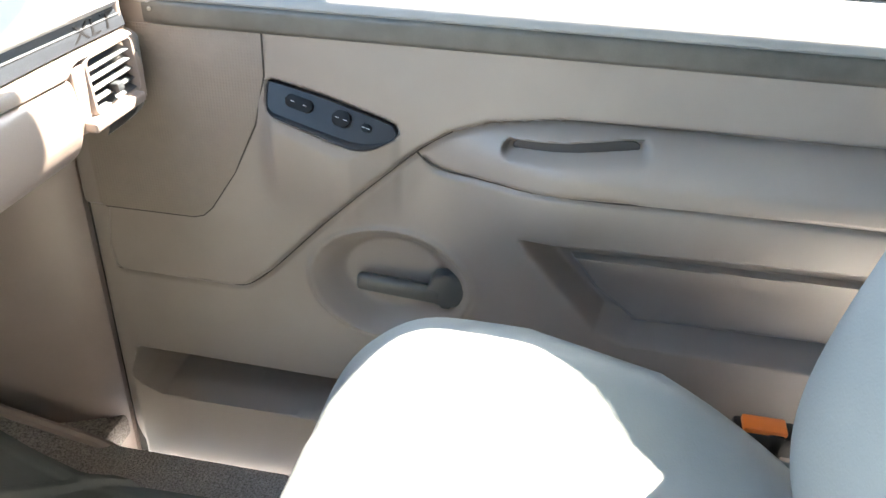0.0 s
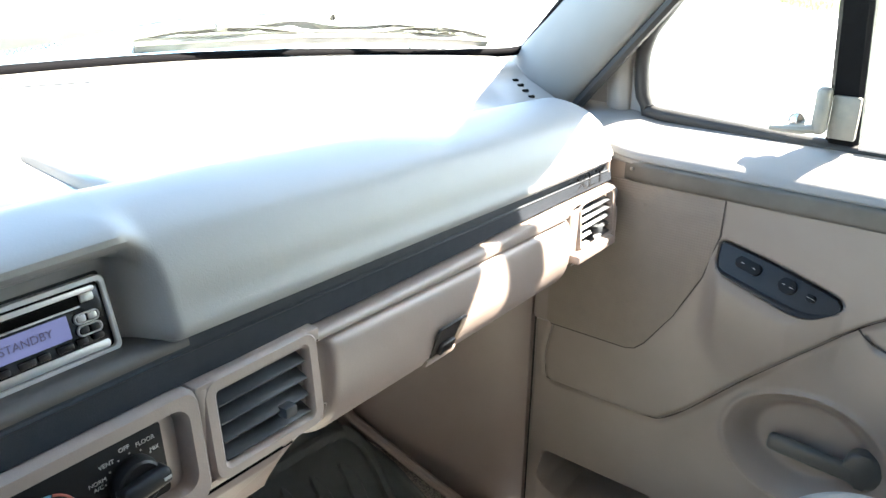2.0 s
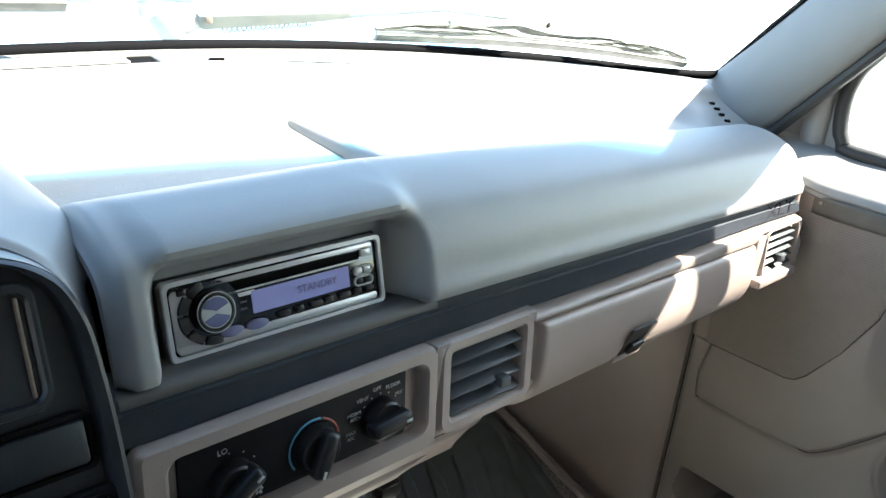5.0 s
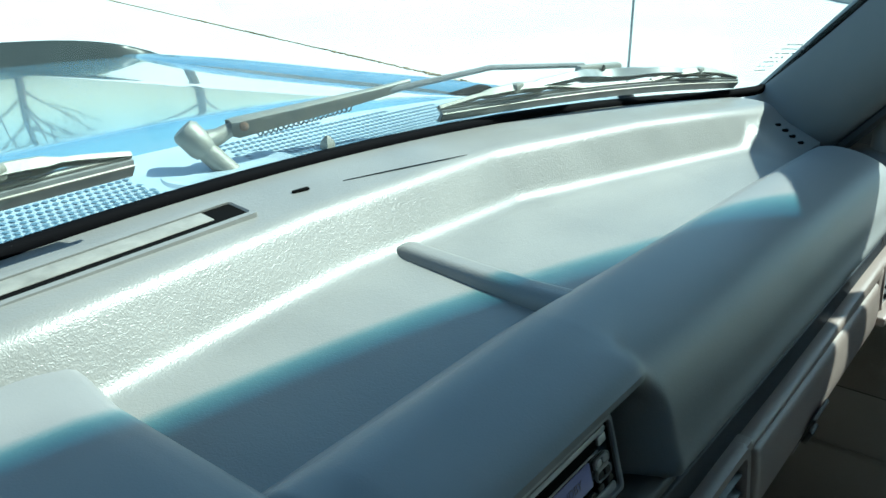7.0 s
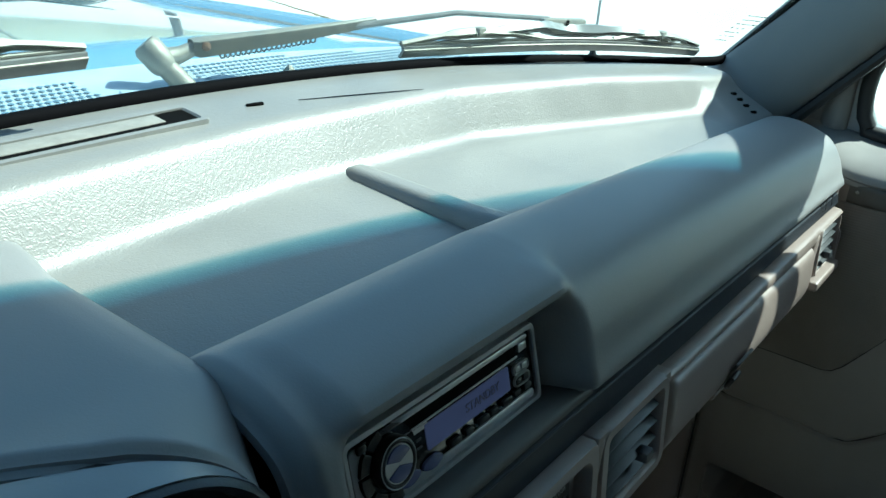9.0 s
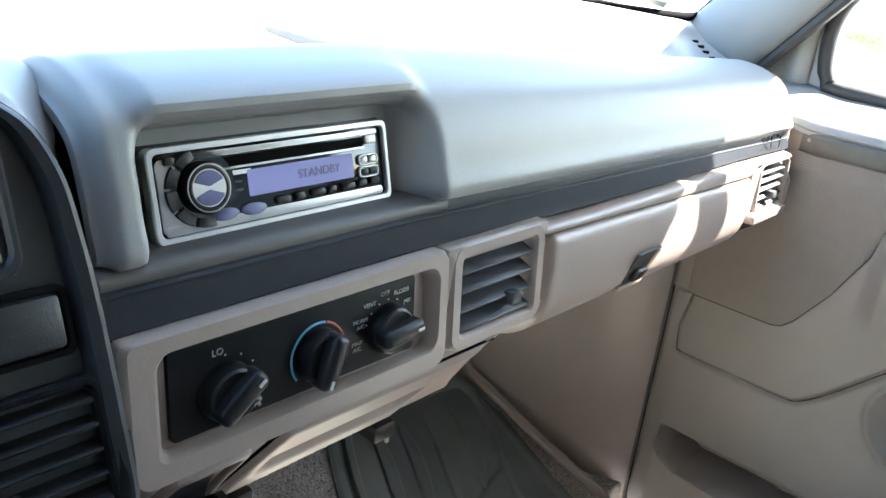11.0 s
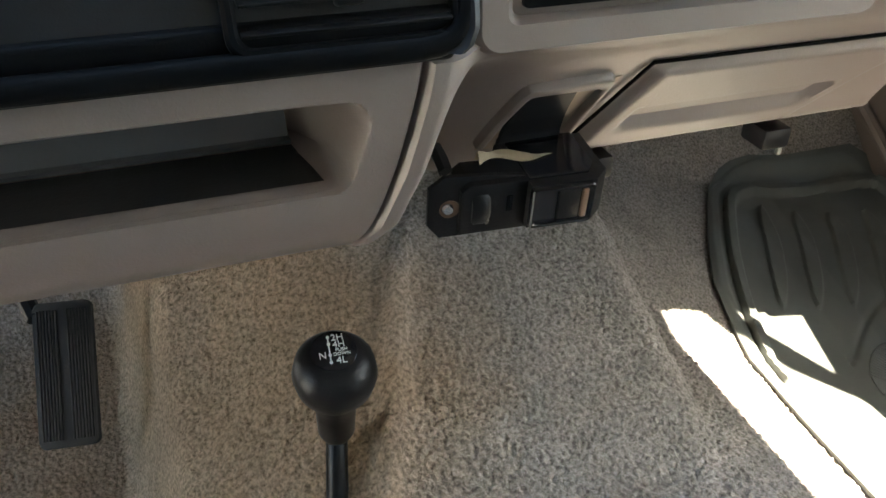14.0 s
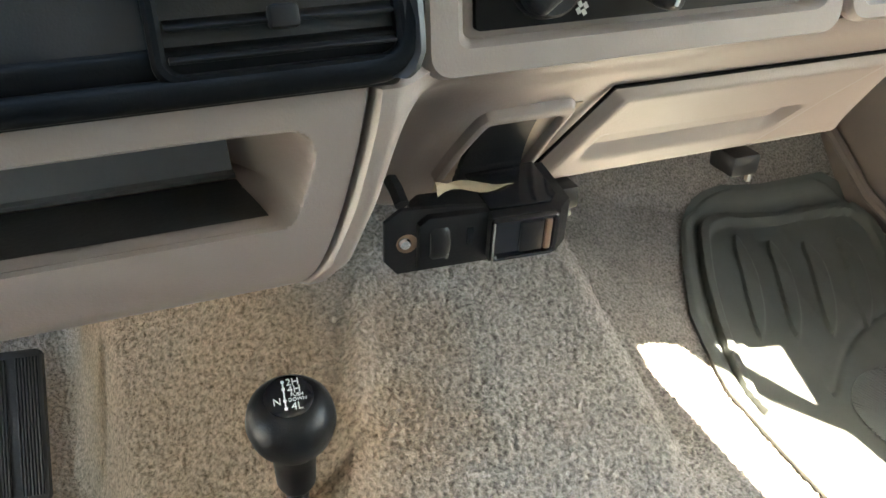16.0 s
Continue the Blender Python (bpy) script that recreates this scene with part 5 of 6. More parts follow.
# rear map bin
BIN = [(-0.500, 0.426), (-0.515, 0.401), (-0.548, 0.352), (-0.605, 0.287), (-0.648, 0.272), (-0.87, 0.268), (-1.2, 0.268), (-1.2, 0.446), (-0.916, 0.44)]
b = inside(Yg, Zg, BIN)
Xg += 0.052 * smooth01((b + 0.005) / 0.022)
BIN2 = [(-0.563, 0.383), (-0.60, 0.325), (-0.655, 0.283), (-1.2, 0.28), (-1.2, 0.398), (-0.89, 0.392)]
b2 = inside(Yg, Zg, BIN2)
Xg -= 0.012 * smooth01((b2 + 0.002) / 0.006)
Xg += 0.014 * smooth01((b + 0.002) / 0.01) * smooth01((0.29 - Zg) / 0.02) * (Yg < -0.6)
# bulge that carries the switches
sw_top = np.interp(-Yg, [0.178, 0.19, 0.25, 0.333, 0.345], [0.588, 0.592, 0.580, 0.552, 0.546])
sw_low = np.interp(-Yg, [0.178, 0.19, 0.268, 0.285, 0.335, 0.345], [0.540, 0.535, 0.508, 0.508, 0.531, 0.540])
mask = smooth01((-0.160 - Yg) / 0.03) * smooth01((Yg + 0.365) / 0.03)
down_ = smooth01((Zg - sw_low + 0.14) / 0.14)
Xg -= mask * np.where(Zg > sw_low, 0.30 * np.clip(sw_top - Zg, 0, 1), 0.30 * (sw_top - sw_low) * down_)
SW = [(-0.181, 0.588), (-0.188, 0.5925), (-0.25, 0.5785), (-0.325, 0.5555), (-0.338, 0.549), (-0.3415, 0.541), (-0.336, 0.5325), (-0.322, 0.523), (-0.307, 0.516), (-0.291, 0.5135), (-0.272, 0.516), (-0.235, 0.528), (-0.194, 0.542), (-0.183, 0.549), (-0.179, 0.560)]
Xg += 0.014 * smooth01(inside(Yg, Zg - 0.42 * 0.5 * np.clip(sw_top - Zg, 0, 1), SW) / 0.008 + 0.55)
# front map pocket
zr = np.interp(-Yg, [-0.066, -0.056, -0.042, -0.01, 0.2, 0.6], [0.150, 0.134, 0.117, 0.103, 0.100, 0.100])
span = smooth01((0.067 - Yg) / 0.012) * smooth01((Yg + 0.62) / 0.02)
Xg -= 0.034 * span * smooth01((zr - Zg) / 0.006) * smooth01((Zg + 0.087) / 0.045)
ztop = 0.155 - 0.02 * np.clip(0.06 - Yg, 0, 1)
Xg += 0.062 * span * smooth01((Zg - zr) / 0.004) * (1 - smooth01((Zg - ztop + 0.022) / 0.022))
# rounded outer border
rim = inside(Yg, Zg, outline(1.5, 1.2, 0.075, 8, -0.646, 0.515))
Xg += 0.010 * np.clip((0.010 - rim) / 0.010, 0, 1) ** 2
ok = rim > -0.0005
P = np.stack([Xg, Yg, Zg], -1)
bm = bmesh.new()
vid = {}
n, mm = Yg.shape
for i in range(n):
    for j in range(mm):
        if ok[i, j]:
            vid[i, j] = bm.verts.new(P[i, j])
for i in range(n - 1):
    for j in range(mm - 1):
        q = [(i, j), (i + 1, j), (i + 1, j + 1), (i, j + 1)]
        if all(c in vid for c in q):
            bm.faces.new([vid[c] for c in q])
loop = [e for e in bm.edges if e.is_boundary]
ext = bmesh.ops.extrude_edge_only(bm, edges=loop)["geom"]
bmesh.ops.translate(bm, vec=(0.05, 0, 0), verts=[g for g in ext if isinstance(g, bmesh.types.BMVert)])
part("trim_panel", bm, DOORM, dr, "taupe moulded vinyl trim panel")
# dark plate stands in for the shade deep in the map pocket
part("pocket_shade", rbox((0.006, 0.60, 0.07), (1.022, -0.25, 0.110), 0.002), shader("pocket_shade_brown", (0.03, 0.026, 0.023), 0.9), dr, "dark plate put in the map pocket as its shade")
def slot_x(y, z):
    i, j = int(np.argmin(np.abs(ys - y))), int(np.argmin(np.abs(zs - z)))
    return float(Xg[i, j])


slot_y = np.linspace(-0.481, -0.623, 40)
bottom = [slot_x(y, 0.5525 + 0.10 * (-0.552 - y)) for y in slot_y]
bottom = np.convolve(np.pad(bottom, 5, mode="edge"), np.ones(11) / 11, "valid")
rows = []
for y, xb in zip(slot_y, bottom):
    zc = 0.5525 + 0.10 * (-0.552 - y)
    hw = 0.0084 * math.sqrt(max(0.02, 1 - ((y + 0.552) / 0.0715) ** 8))
    rows.append([(xb - 0.0075 + 0.0012 * abs(u), y, zc + hw * u) for u in np.linspace(-1, 1, 7)])
# inset strip much darker than the door, giving the slot its shade
part("pull_slot", shell(rows, (0.004, 0, 0)), shader("slot_shade_taupe", (0.05, 0.044, 0.04), 0.7), dr, "armrest pull slot bottom, darkened as the shade inside")
# dark parting lines of the moulding
SEAMM = shader("seam_taupe", (0.05, 0.042, 0.036), 0.8)
def seam_line(pts, radius):
    line = spline(pts, 80)
    xs_ = np.array([slot_x(y, z) for y, z in line])
    xs_ = np.convolve(np.pad(xs_, 4, mode="edge"), np.ones(9) / 9, "valid")
    return tube([(x - 0.0004, y, z) for x, (y, z) in zip(xs_, line)], radius, 6)


part("armrest_seam", seam_line([(-0.362, 0.516), (-0.372, 0.506), (-0.386, 0.499), (-0.406, 0.4955), (-0.443, 0.4985), (-0.5, 0.502), (-0.546, 0.506), (-0.68, 0.508), (-0.9, 0.509), (-1.03, 0.5095)], 0.0013), SEAMM, dr)
part("panel_seam", seam_line(B1[1:12], 0.0011), SEAMM, dr)
# outer skin with the window opening
WIN = [(-0.026, 0.736), (-0.0125, 0.764), (-0.016, 0.83), (-0.06, 0.90), (-0.262, 1.180), (-0.282, 1.226), (-0.91, 1.226), (-0.935, 1.200), (-0.935, 0.75), (-0.92, 0.715), (-0.4, 0.715), (-0.05, 0.728)]
OUTW = [(0.12, 0.55), (0.13, 0.72), (0.08, 0.86), (0.02, 0.93), (-0.22, 1.22), (-0.30, 1.285), (-1.0, 1.285), (-1.16, 1.28), (-1.16, 0.7), (-1.16, -0.12), (-0.4, -0.12), (0.12, -0.12)]
def wall_x(z):
    return 1.035 - 0.10 * max(0, z - 0.72)


bm = bmesh.new()
sides = []
for th in (0.0, 0.045):
    sides.append(([bm.verts.new((wall_x(b) + th, a, b)) for a, b in OUTW], [bm.verts.new((wall_x(b) + th, a, b)) for a, b in WIN]))
kk = len(WIN)
for o, h in sides:
    for i in range(kk):
        bm.faces.new((o[i], o[(i + 1) % kk], h[(i + 1) % kk], h[i]))
for w in (0, 1):
    for i in range(kk):
        bm.faces.new((sides[0][w][i], sides[0][w][(i + 1) % kk], sides[1][w][(i + 1) % kk], sides[1][w][i]))
part("door_shell", bm, shader("painted_door_frame", (0.27, 0.27, 0.27), 0.45, vary=0.08), dr, "painted door shell and window frame", smooth=False)
# sill and belt strip
prof = [(0.952, 0.6765), (0.9465, 0.681), (0.950, 0.690), (0.972, 0.7035), (1.006, 0.716), (1.034, 0.722)]
rows = [[(a, y, b + 0.012 * smooth01((y + 0.06) / 0.1)) for a, b in spline(prof, 16)] for y in np.r_[np.linspace(0.09, -0.06, 12), np.linspace(-0.1, -1.05, 20)]]
part("window_sill", shell(rows, (0.002, 0, -0.008)), SILLM, dr, "grey vinyl window sill", m=None)
prof = [(0.956, 0.679), (0.947, 0.6765), (0.9455, 0.664), (0.947, 0.651), (0.956, 0.646)]
rows = [[(a + 0.006 * smooth01((y + 0.04) / 0.01), y, b) for a, b in spline(prof, 14)] for y in np.linspace(-0.034, -1.05, 40)]
BELT = shader("belt_strip", (0.085, 0.08, 0.07), 0.45, vary=0.3, scale=40, bump=0.15)
part("belt_strip", shell(rows, (0.008, 0, 0)), BELT, dr, "dark grey belt weatherstrip")
part("strip_screw", lathe([(0.0026, 0), (0.0026, 0.0008), (0.0014, 0.0014)], 12), METAL, dr, m=pose(0.9452, -0.046, 0.668, 0, -90, 0))
# window gasket, divider bar and vent window
gk = [(wall_x(b) - 0.002, a, b) for a, b in spline(WIN[10:] + WIN[:5], 60)]
part("window_gasket", tube(gk, 0.011, 10), RUBBER, dr, "black window gasket")
part("belt_gasket", tube([(1.0285, y, 0.7215) for y in np.linspace(-0.30, -0.87, 24)], 0.0065, 8), RUBBER, dr, "black belt gasket under the door glass")
part("belt_bead", tube([(1.0225, y, 0.7265) for y in np.linspace(-0.31, -0.87, 24)], 0.0022, 6), SILVER, dr, "thin bright bead")
rows = [[(1.028 - 0.012 * math.sin(math.pi * f) ** 0.7 - 0.10 * max(0, z - 0.72), 0.004 + 0.036 * f - 0.25 * max(0, z - 0.80), z) for f in np.linspace(0, 1, 14)] for z in np.linspace(0.725, 0.875, 12)]
part("sail_fold", shell(rows, (0.006, 0, 0)), SILLM, dr, "moulded fold ahead of the vent window")
dv = part("divider_bar", shell([[(wall_x(z) - 0.008 + dx, y + 0.055 * (z - 0.72), z) for y, dx in ((-0.268, 0.006), (-0.274, 0), (-0.302, 0), (-0.308, 0.006))] for z in np.linspace(0.712, 1.235, 16)], (0.018, 0, 0)), BEZEL, dr, "black vent window divider bar", smooth=False)
part("bar_sleeve", rbox((0.008, 0.034, 0.055), (1.021, -0.287, 0.762), 0.003), METAL, dv, "bare metal sleeve")
vl = part("vent_latch", rbox((0.02, 0.018, 0.06), (1.008, -0.262, 0.77), 0.007, 4), METAL, dr, "grey vent window latch")
part("latch_lever", tube([(1.006, -0.262, 0.748), (0.998, -0.245, 0.745), (0.999, -0.205, 0.742)], [0.006, 0.006, 0.004], 8), METAL, vl)
part("latch_button", lathe([(0.011, 0), (0.011, 0.006), (0.007, 0.010), (0, 0.011)], 18), CHROME, vl, m=pose(1.012, -0.235, 0.752, 0, -80, 0))
gl_pane = [[(wall_x(z) + 0.012, y, z) for y in np.linspace(-0.02, -0.98, 10)] for z in np.linspace(0.715, 1.235, 6)]
g = part("window_glass", shell(gl_pane, (0.004, 0, 0)), GLASS, dr, "clear door glass")
g.visible_shadow = False
# speaker grille
SP = [(-0.179, 0.650), (-0.178, 0.598), (-0.162, 0.534), (-0.128, 0.465), (-0.090, 0.408), (-0.076, 0.395), (-0.062, 0.391), (0.066, 0.391), (0.074, 0.396), (0.078, 0.64), (0.07, 0.648)]
bm = prism([(-a, b) for a, b in SP][::-1], 0.006, 0.0025)
part("speaker_grille", bm, GRILLE, dr, "taupe perforated speaker cover", m=pose(0.956, 0, 0, 90, 0, -90))
n_, l_ = GRILLE.node_tree.nodes, GRILLE.node_tree.links.new
co, vo, bp = n_.new("ShaderNodeTexCoord"), n_.new("ShaderNodeTexVoronoi"), n_.new("ShaderNodeBump")
vo.inputs["Scale"].default_value, vo.inputs["Randomness"].default_value = 260, 0.0
l_(co.outputs["Object"], vo.inputs["Vector"])
bp.inputs["Strength"].default_value, bp.inputs["Distance"].default_value = 0.7, 0.0012
l_(vo.outputs["Distance"], bp.inputs["Height"])
l_(bp.outputs[0], n_["Principled BSDF"].inputs["Normal"])
part("grille_seam", tube([(0.9515, a, b) for a, b in SP[:8]], 0.0012, 6), SEAMM, dr)
# switch plate
def sw_x(y, z):
    top = float(np.interp(-y, [0.178, 0.19, 0.25, 0.333, 0.345], [0.588, 0.592, 0.580, 0.552, 0.546]))
    return 0.9555 - 0.50 * max(0.0, top - z)


# the lip leans out of the door, so its lower edge stands a little higher
ring_ = [(y - 0.29 * (0.95 - sw_x(y, z)), z + 0.42 * (0.95 - sw_x(y, z))) for y, z in spline(SW + [SW[0]], 60)][:-1]
bm = bmesh.new()
mid_y, mid_z = -0.258, 0.549
loops = []
for inset, dx, dz in ((0.0, 0.016, -0.010), (0.0, 0.006, -0.006), (0.0, -0.001, -0.0015), (0.0018, -0.0042, 0.0), (0.0048, -0.0048, 0.0), (0.0080, -0.0030, 0.0), (0.0095, 0.0, 0.0)):
    row = []
    for y, z in ring_:
        low_w = float(np.clip((mid_z + 0.22 * (y + 0.258) - z) / 0.022, 0, 1))
        k = 1 - inset * 3.2
        yy, zz = mid_y + (y - mid_y) * k, mid_z + (z - mid_z) * k + inset * 0.8 * low_w
        row.append(bm.verts.new((sw_x(yy, zz) + dx * (0.35 + 0.65 * low_w), yy, zz + dz * low_w)))
    loops.append(row)
for lo_, hi_ in zip(loops, loops[1:]):
    for i in range(len(lo_)):
        j = (i + 1) % len(lo_)
        bm.faces.new((lo_[i], lo_[j], hi_[j], hi_[i]))
bm.faces.new(loops[-1])
sp = part("switch_plate", bm, SWITCHM, dr, "slate black power switch plate with a rounded lip")
tilt = Matrix.Rotation(math.atan(0.50), 4, "Y")
for y, z, w, h in ((-0.222, 0.568, 0.036, 0.016), (-0.274, 0.554, 0.024, 0.020), (-0.304, 0.545, 0.013, 0.010)):
    m = Matrix.Translation((sw_x(y, z) + 0.0012, y, z)) @ tilt @ pose(0, 0, 0, 14, 0, 0)
    rk = part("rocker", prism(outline(w, h, min(w, h) * 0.45, 5), 0.004, 0.0015, 3), PLATE, sp, m=m @ pose(0, 0, 0, 90, 0, -90))
    for s_ in (-1, 1):
        if w > 0.012:
            part("rocker_mark", rbox((0.0004, 0.0045, 0.0008), (-0.0041, s_ * w * 0.22 if w > h else 0, 0 if w > h else s_ * h * 0.22), 0), MARK, rk, m=m)
# handle in the bowl
hd = part("inside_handle", rbox((0.016, 0.118, 0.026), (0.972, -0.338, 0.307), 0.007, 3), HANDLEM, dr, "dark grey inside door handle", m=Matrix.Translation((0.972, -0.338, 0.307)) @ pose(0, 0, 0, 4, 0, 0) @ Matrix.Translation((-0.972, 0.338, -0.307)))
part("handle_pivot", prism(outline(0.05, 0.052, 0.02), 0.02, 0.006, 3), HANDLEM, hd, m=pose(0.985, -0.404, 0.313, 90, 0, -90))

# kick panel in front of the door
rows = []
for f in np.linspace(0, 1, 30):
    row = []
    for z in np.linspace(-0.11, 0.56, 26):
        y = 0.1065 + 0.50 * f
        x = 0.962 - 0.012 * smooth01(f / 0.03) - 0.10 * smooth01(f * 1.5) - 0.02 * math.exp(-((f - 0.14) / 0.11) ** 2) * (0.6 + 0.4 * z) - 0.05 * f * (1 - z / 0.56)
        row.append((x, y, z))
    rows.append(row)
tagged(part("kick_panel", shell(rows, (0.012, 0, 0)), TRIM), "taupe moulded kick panel beside the footwell", "panel", kind="structure")
bm = tube([(0.885, 0.02, -0.03), (0.868, 0.112, 0.026), (0.852, 0.22, 0.07), (0.822, 0.38, 0.15), (0.80, 0.52, 0.27)], 0.009, 8)
tagged(part("carpet_edging", bm, TRIM), "taupe edging under the kick panel", "trim", kind="structure")
# added box closes the sunlit gap between floor and kick panel
tagged(part("floor_filler", rbox((0.13, 0.56, 0.05), (0.92, 0.39, -0.02), 0.01), CARPET), "carpet filler added to stop sun leaking beside the kick panel", "floor", kind="structure")
bm = rbox((0.06, 0.12, 0.85), (1.0, 0.125, 0.3), 0.01)
tagged(part("door_jamb", bm, shader("jamb_brown", (0.03, 0.026, 0.023), 0.7)), "dark door jamb behind the gap", "jamb", kind="structure")
bm = rbox((0.13, 1.1, 0.03), (0.93, -0.45, -0.10), 0.008)
tagged(part("door_sill", bm, BLACK), "dark door sill plate", "sill", kind="structure")

# ---- floor mat ----
mt = thing("floor_mat", "dark grey ribbed rubber floor mat", "floor mat", (0.6, 0.2, 0.05))
u, w = np.meshgrid(np.linspace(0, 1, 210), np.linspace(0, 1, 260), indexing="ij")
Ym = -0.42 + 0.875 * w
Xl = mat_left(Ym)
Xr = np.interp(Ym, [-0.42, 0.0, 0.17, 0.3, 0.42, 0.442, 0.455], [0.81, 0.80, 0.815, 0.838, 0.835, 0.825, 0.80])
Xm = Xl + (Xr - Xl) * u
Zm = hump(Xm, Ym) + 0.006
rimd = np.minimum(np.minimum(u, 1 - u) * 0.40, np.minimum(1 - w, w + 1) * 0.875)
corner = np.hypot(np.clip(0.075 - np.minimum(u, 1 - u) * 0.40, 0, 1), np.clip(0.075 - (1 - w) * 0.875, 0, 1))
rimd = np.where(corner > 0, 0.075 - corner, rimd)
# raised outer lip, a deep border and a standing inner rim
Zm += 0.004 * smooth01((0.024 - rimd) / 0.008) - 0.004 * smooth01((0.010 - rimd) / 0.010)
INNER = [tuple(p) for p in spline([(0.375, 0.06), (0.409, 0.17), (0.456, 0.268), (0.500, 0.34), (0.534, 0.385), (0.572, 0.406), (0.62, 0.413), (0.79, 0.405), (0.820, 0.382), (0.812, 0.33), (0.735, 0.185), (0.738, 0.150), (0.785, 0.08), (0.82, -0.04)], 90)]
Zm += 0.011 * smooth01((0.010 - seg_distance(Xm, Ym, INNER)) / 0.005)
# long tapered pads in the toe field
li, ri = np.interp(Ym, [0.06, 0.17, 0.268, 0.34, 0.385], [0.375, 0.409, 0.456, 0.50, 0.534]), np.interp(Ym, [0.185, 0.33, 0.382], [0.735, 0.812, 0.82])
for k in range(4):
    mid_x = li + (ri - li) * (0.19 + 0.2 * k) + 0.012 * np.sin((Ym - 0.2) * 18)
    wide = 0.0165 * np.clip(1 - ((Ym - 0.285) / (0.095 - 0.008 * k)) ** 2, 0, 1) ** 0.5
    Zm += 0.006 * smooth01((wide - np.abs(Xm - mid_x)) / 0.004) * (wide > 0)
Zm -= 0.005 * np.exp(-(((Ym - 0.13 - 0.52 * (Xm - 0.55) - 0.02 * np.sin(np.clip((Xm - 0.55) / 0.2, 0, 1) * np.pi)) / 0.005) ** 2)) * (Xm > 0.53) * (Xm < 0.745)
part("mat_sheet", shell(np.stack([Xm, Ym, Zm], -1), (0, 0, -0.006)), MATM, mt)
# finely ribbed round heel pad
rd, rn = Vector((0.75, -0.66, 0)).normalized(), Vector((0.66, 0.75, 0)).normalized()
for k in range(-20, 21):
    o = 0.0054 * k
    half = math.sqrt(max(0.0, 0.116 ** 2 - o * o))
    pts = []
    for f in np.linspace(-1, 1, 7):
        p = Vector((0.645, 0.035, 0)) + rn * o + rd * (half * f)
        pts.append((p.x, p.y, float(hump(np.array(p.x), np.array(p.y))) + 0.0073))
    part("heel_rib", tube(pts, 0.0017, 6), MATM, mt)

# ---- seat ----
st = thing("passenger_seat", "blue-grey vinyl passenger seat with piped edges", "seat", (0.56, -0.6, 0.0))
def cushion(cx, cy, cz, sx, sy, sz, e=0.35, n=40, dome=0.0, lump=None):
    rows = []
    for a in np.linspace(-math.pi / 2, math.pi / 2, n):
        row = []
        for b in np.linspace(-math.pi, math.pi, 2 * n):
            sgn = lambda v, p: math.copysign(abs(v) ** p, v)
            x, y, z = sgn(math.cos(a), e) * sgn(math.cos(b), e), sgn(math.cos(a), e) * sgn(math.sin(b), e), sgn(math.sin(a), e)
            zz = cz + sz * z + dome * (1 - min(1, x * x)) * (1 - min(1, y * y)) * (z > 0)
            row.append((cx + sx * x, cy + sy * y, zz + (lump(cx + sx * x, cy + sy * y) if lump and z > 0 else 0)))
        rows.append(row)
    bm = bmesh.new()
    V = [[bm.verts.new(p) for p in r[:-1]] for r in rows]
    k = len(V[0])
    for i in range(len(V) - 1):
        for j in range(k):
            bm.faces.new((V[i][j], V[i + 1][j], V[i + 1][(j + 1) % k], V[i][(j + 1) % k]))
    bmesh.ops.remove_doubles(bm, verts=bm.verts, dist=1e-5)
    return bm


def lump(x, y):
    """The hollow of the cushion, its raised side bolsters and the roll at its front."""
    hollow = float(np.interp(-y, [0.44, 0.50, 0.58, 0.64, 0.70, 0.85], [0.012, 0.020, 0.050, 0.076, 0.096, 0.13]))
    side = float(np.interp(-y, [0.44, 0.53, 0.60, 0.66, 0.72, 0.80, 0.88], [-0.012, -0.010, 0.0, 0.018, 0.052, 0.102, 0.145]))
    w = float(smooth01((abs(x - 0.535) - 0.135) / 0.09))
    welt = 0.004 * (math.exp(-(((x - 0.66) / 0.005) ** 2)) + math.exp(-(((x - 0.41) / 0.005) ** 2)))
    return -hollow * (1 - w) - side * w - welt - 0.036 * smooth01((y + 0.46) / 0.14) ** 2


part("cushion", cushion(0.535, -0.60, 0.298, 0.272, 0.285, 0.115, 0.36, 56, 0.004, lump), SEATM, st, "blue-grey vinyl cushion")
part("backrest", cushion(0, 0, 0, 0.245, 0.075, 0.36, 0.4, 36), SEATM, st, "blue-grey vinyl backrest", m=pose(0.545, -0.93, 0.66, 14, 0, 0))
bm = tube([(0.785, -0.40, 0.345), (0.800, -0.47, 0.372), (0.803, -0.58, 0.366), (0.802, -0.7, 0.325), (0.797, -0.80, 0.262)], 0.0035, 8)
part("piping", bm, PIPE, st)
part("seat_base", rbox((0.44, 0.42, 0.2), (0.545, -0.64, 0.11), 0.02), BLACK, st)
# seat out of view, placed to hold back light from the rear
ds = thing("driver_seat", "unseen blue-grey vinyl driver seat, added to block light from behind", "seat", (-0.3, -0.7, 0.0))
part("cushion", cushion(-0.36, -0.72, 0.27, 0.27, 0.25, 0.11, 0.42, 24), SEATM, ds)
part("backrest", cushion(0, 0, 0, 0.27, 0.075, 0.36, 0.4, 24), SEATM, ds, m=pose(-0.36, -1.02, 0.64, 10, 0, 0))
part("seat_base", rbox((0.44, 0.40, 0.18), (-0.36, -0.74, 0.10), 0.02), BLACK, ds)
bk = thing("seat_belt_buckle", "orange seat belt buckle button beside the seat", "buckle", (0.82, -0.80, 0.33))
part("release", rbox((0.026, 0.05, 0.010), (0.842, -0.807, 0.270), 0.003), ORANGE, bk)
part("buckle_body", rbox((0.034, 0.075, 0.03), (0.842, -0.81, 0.254), 0.006), BLACK, bk)
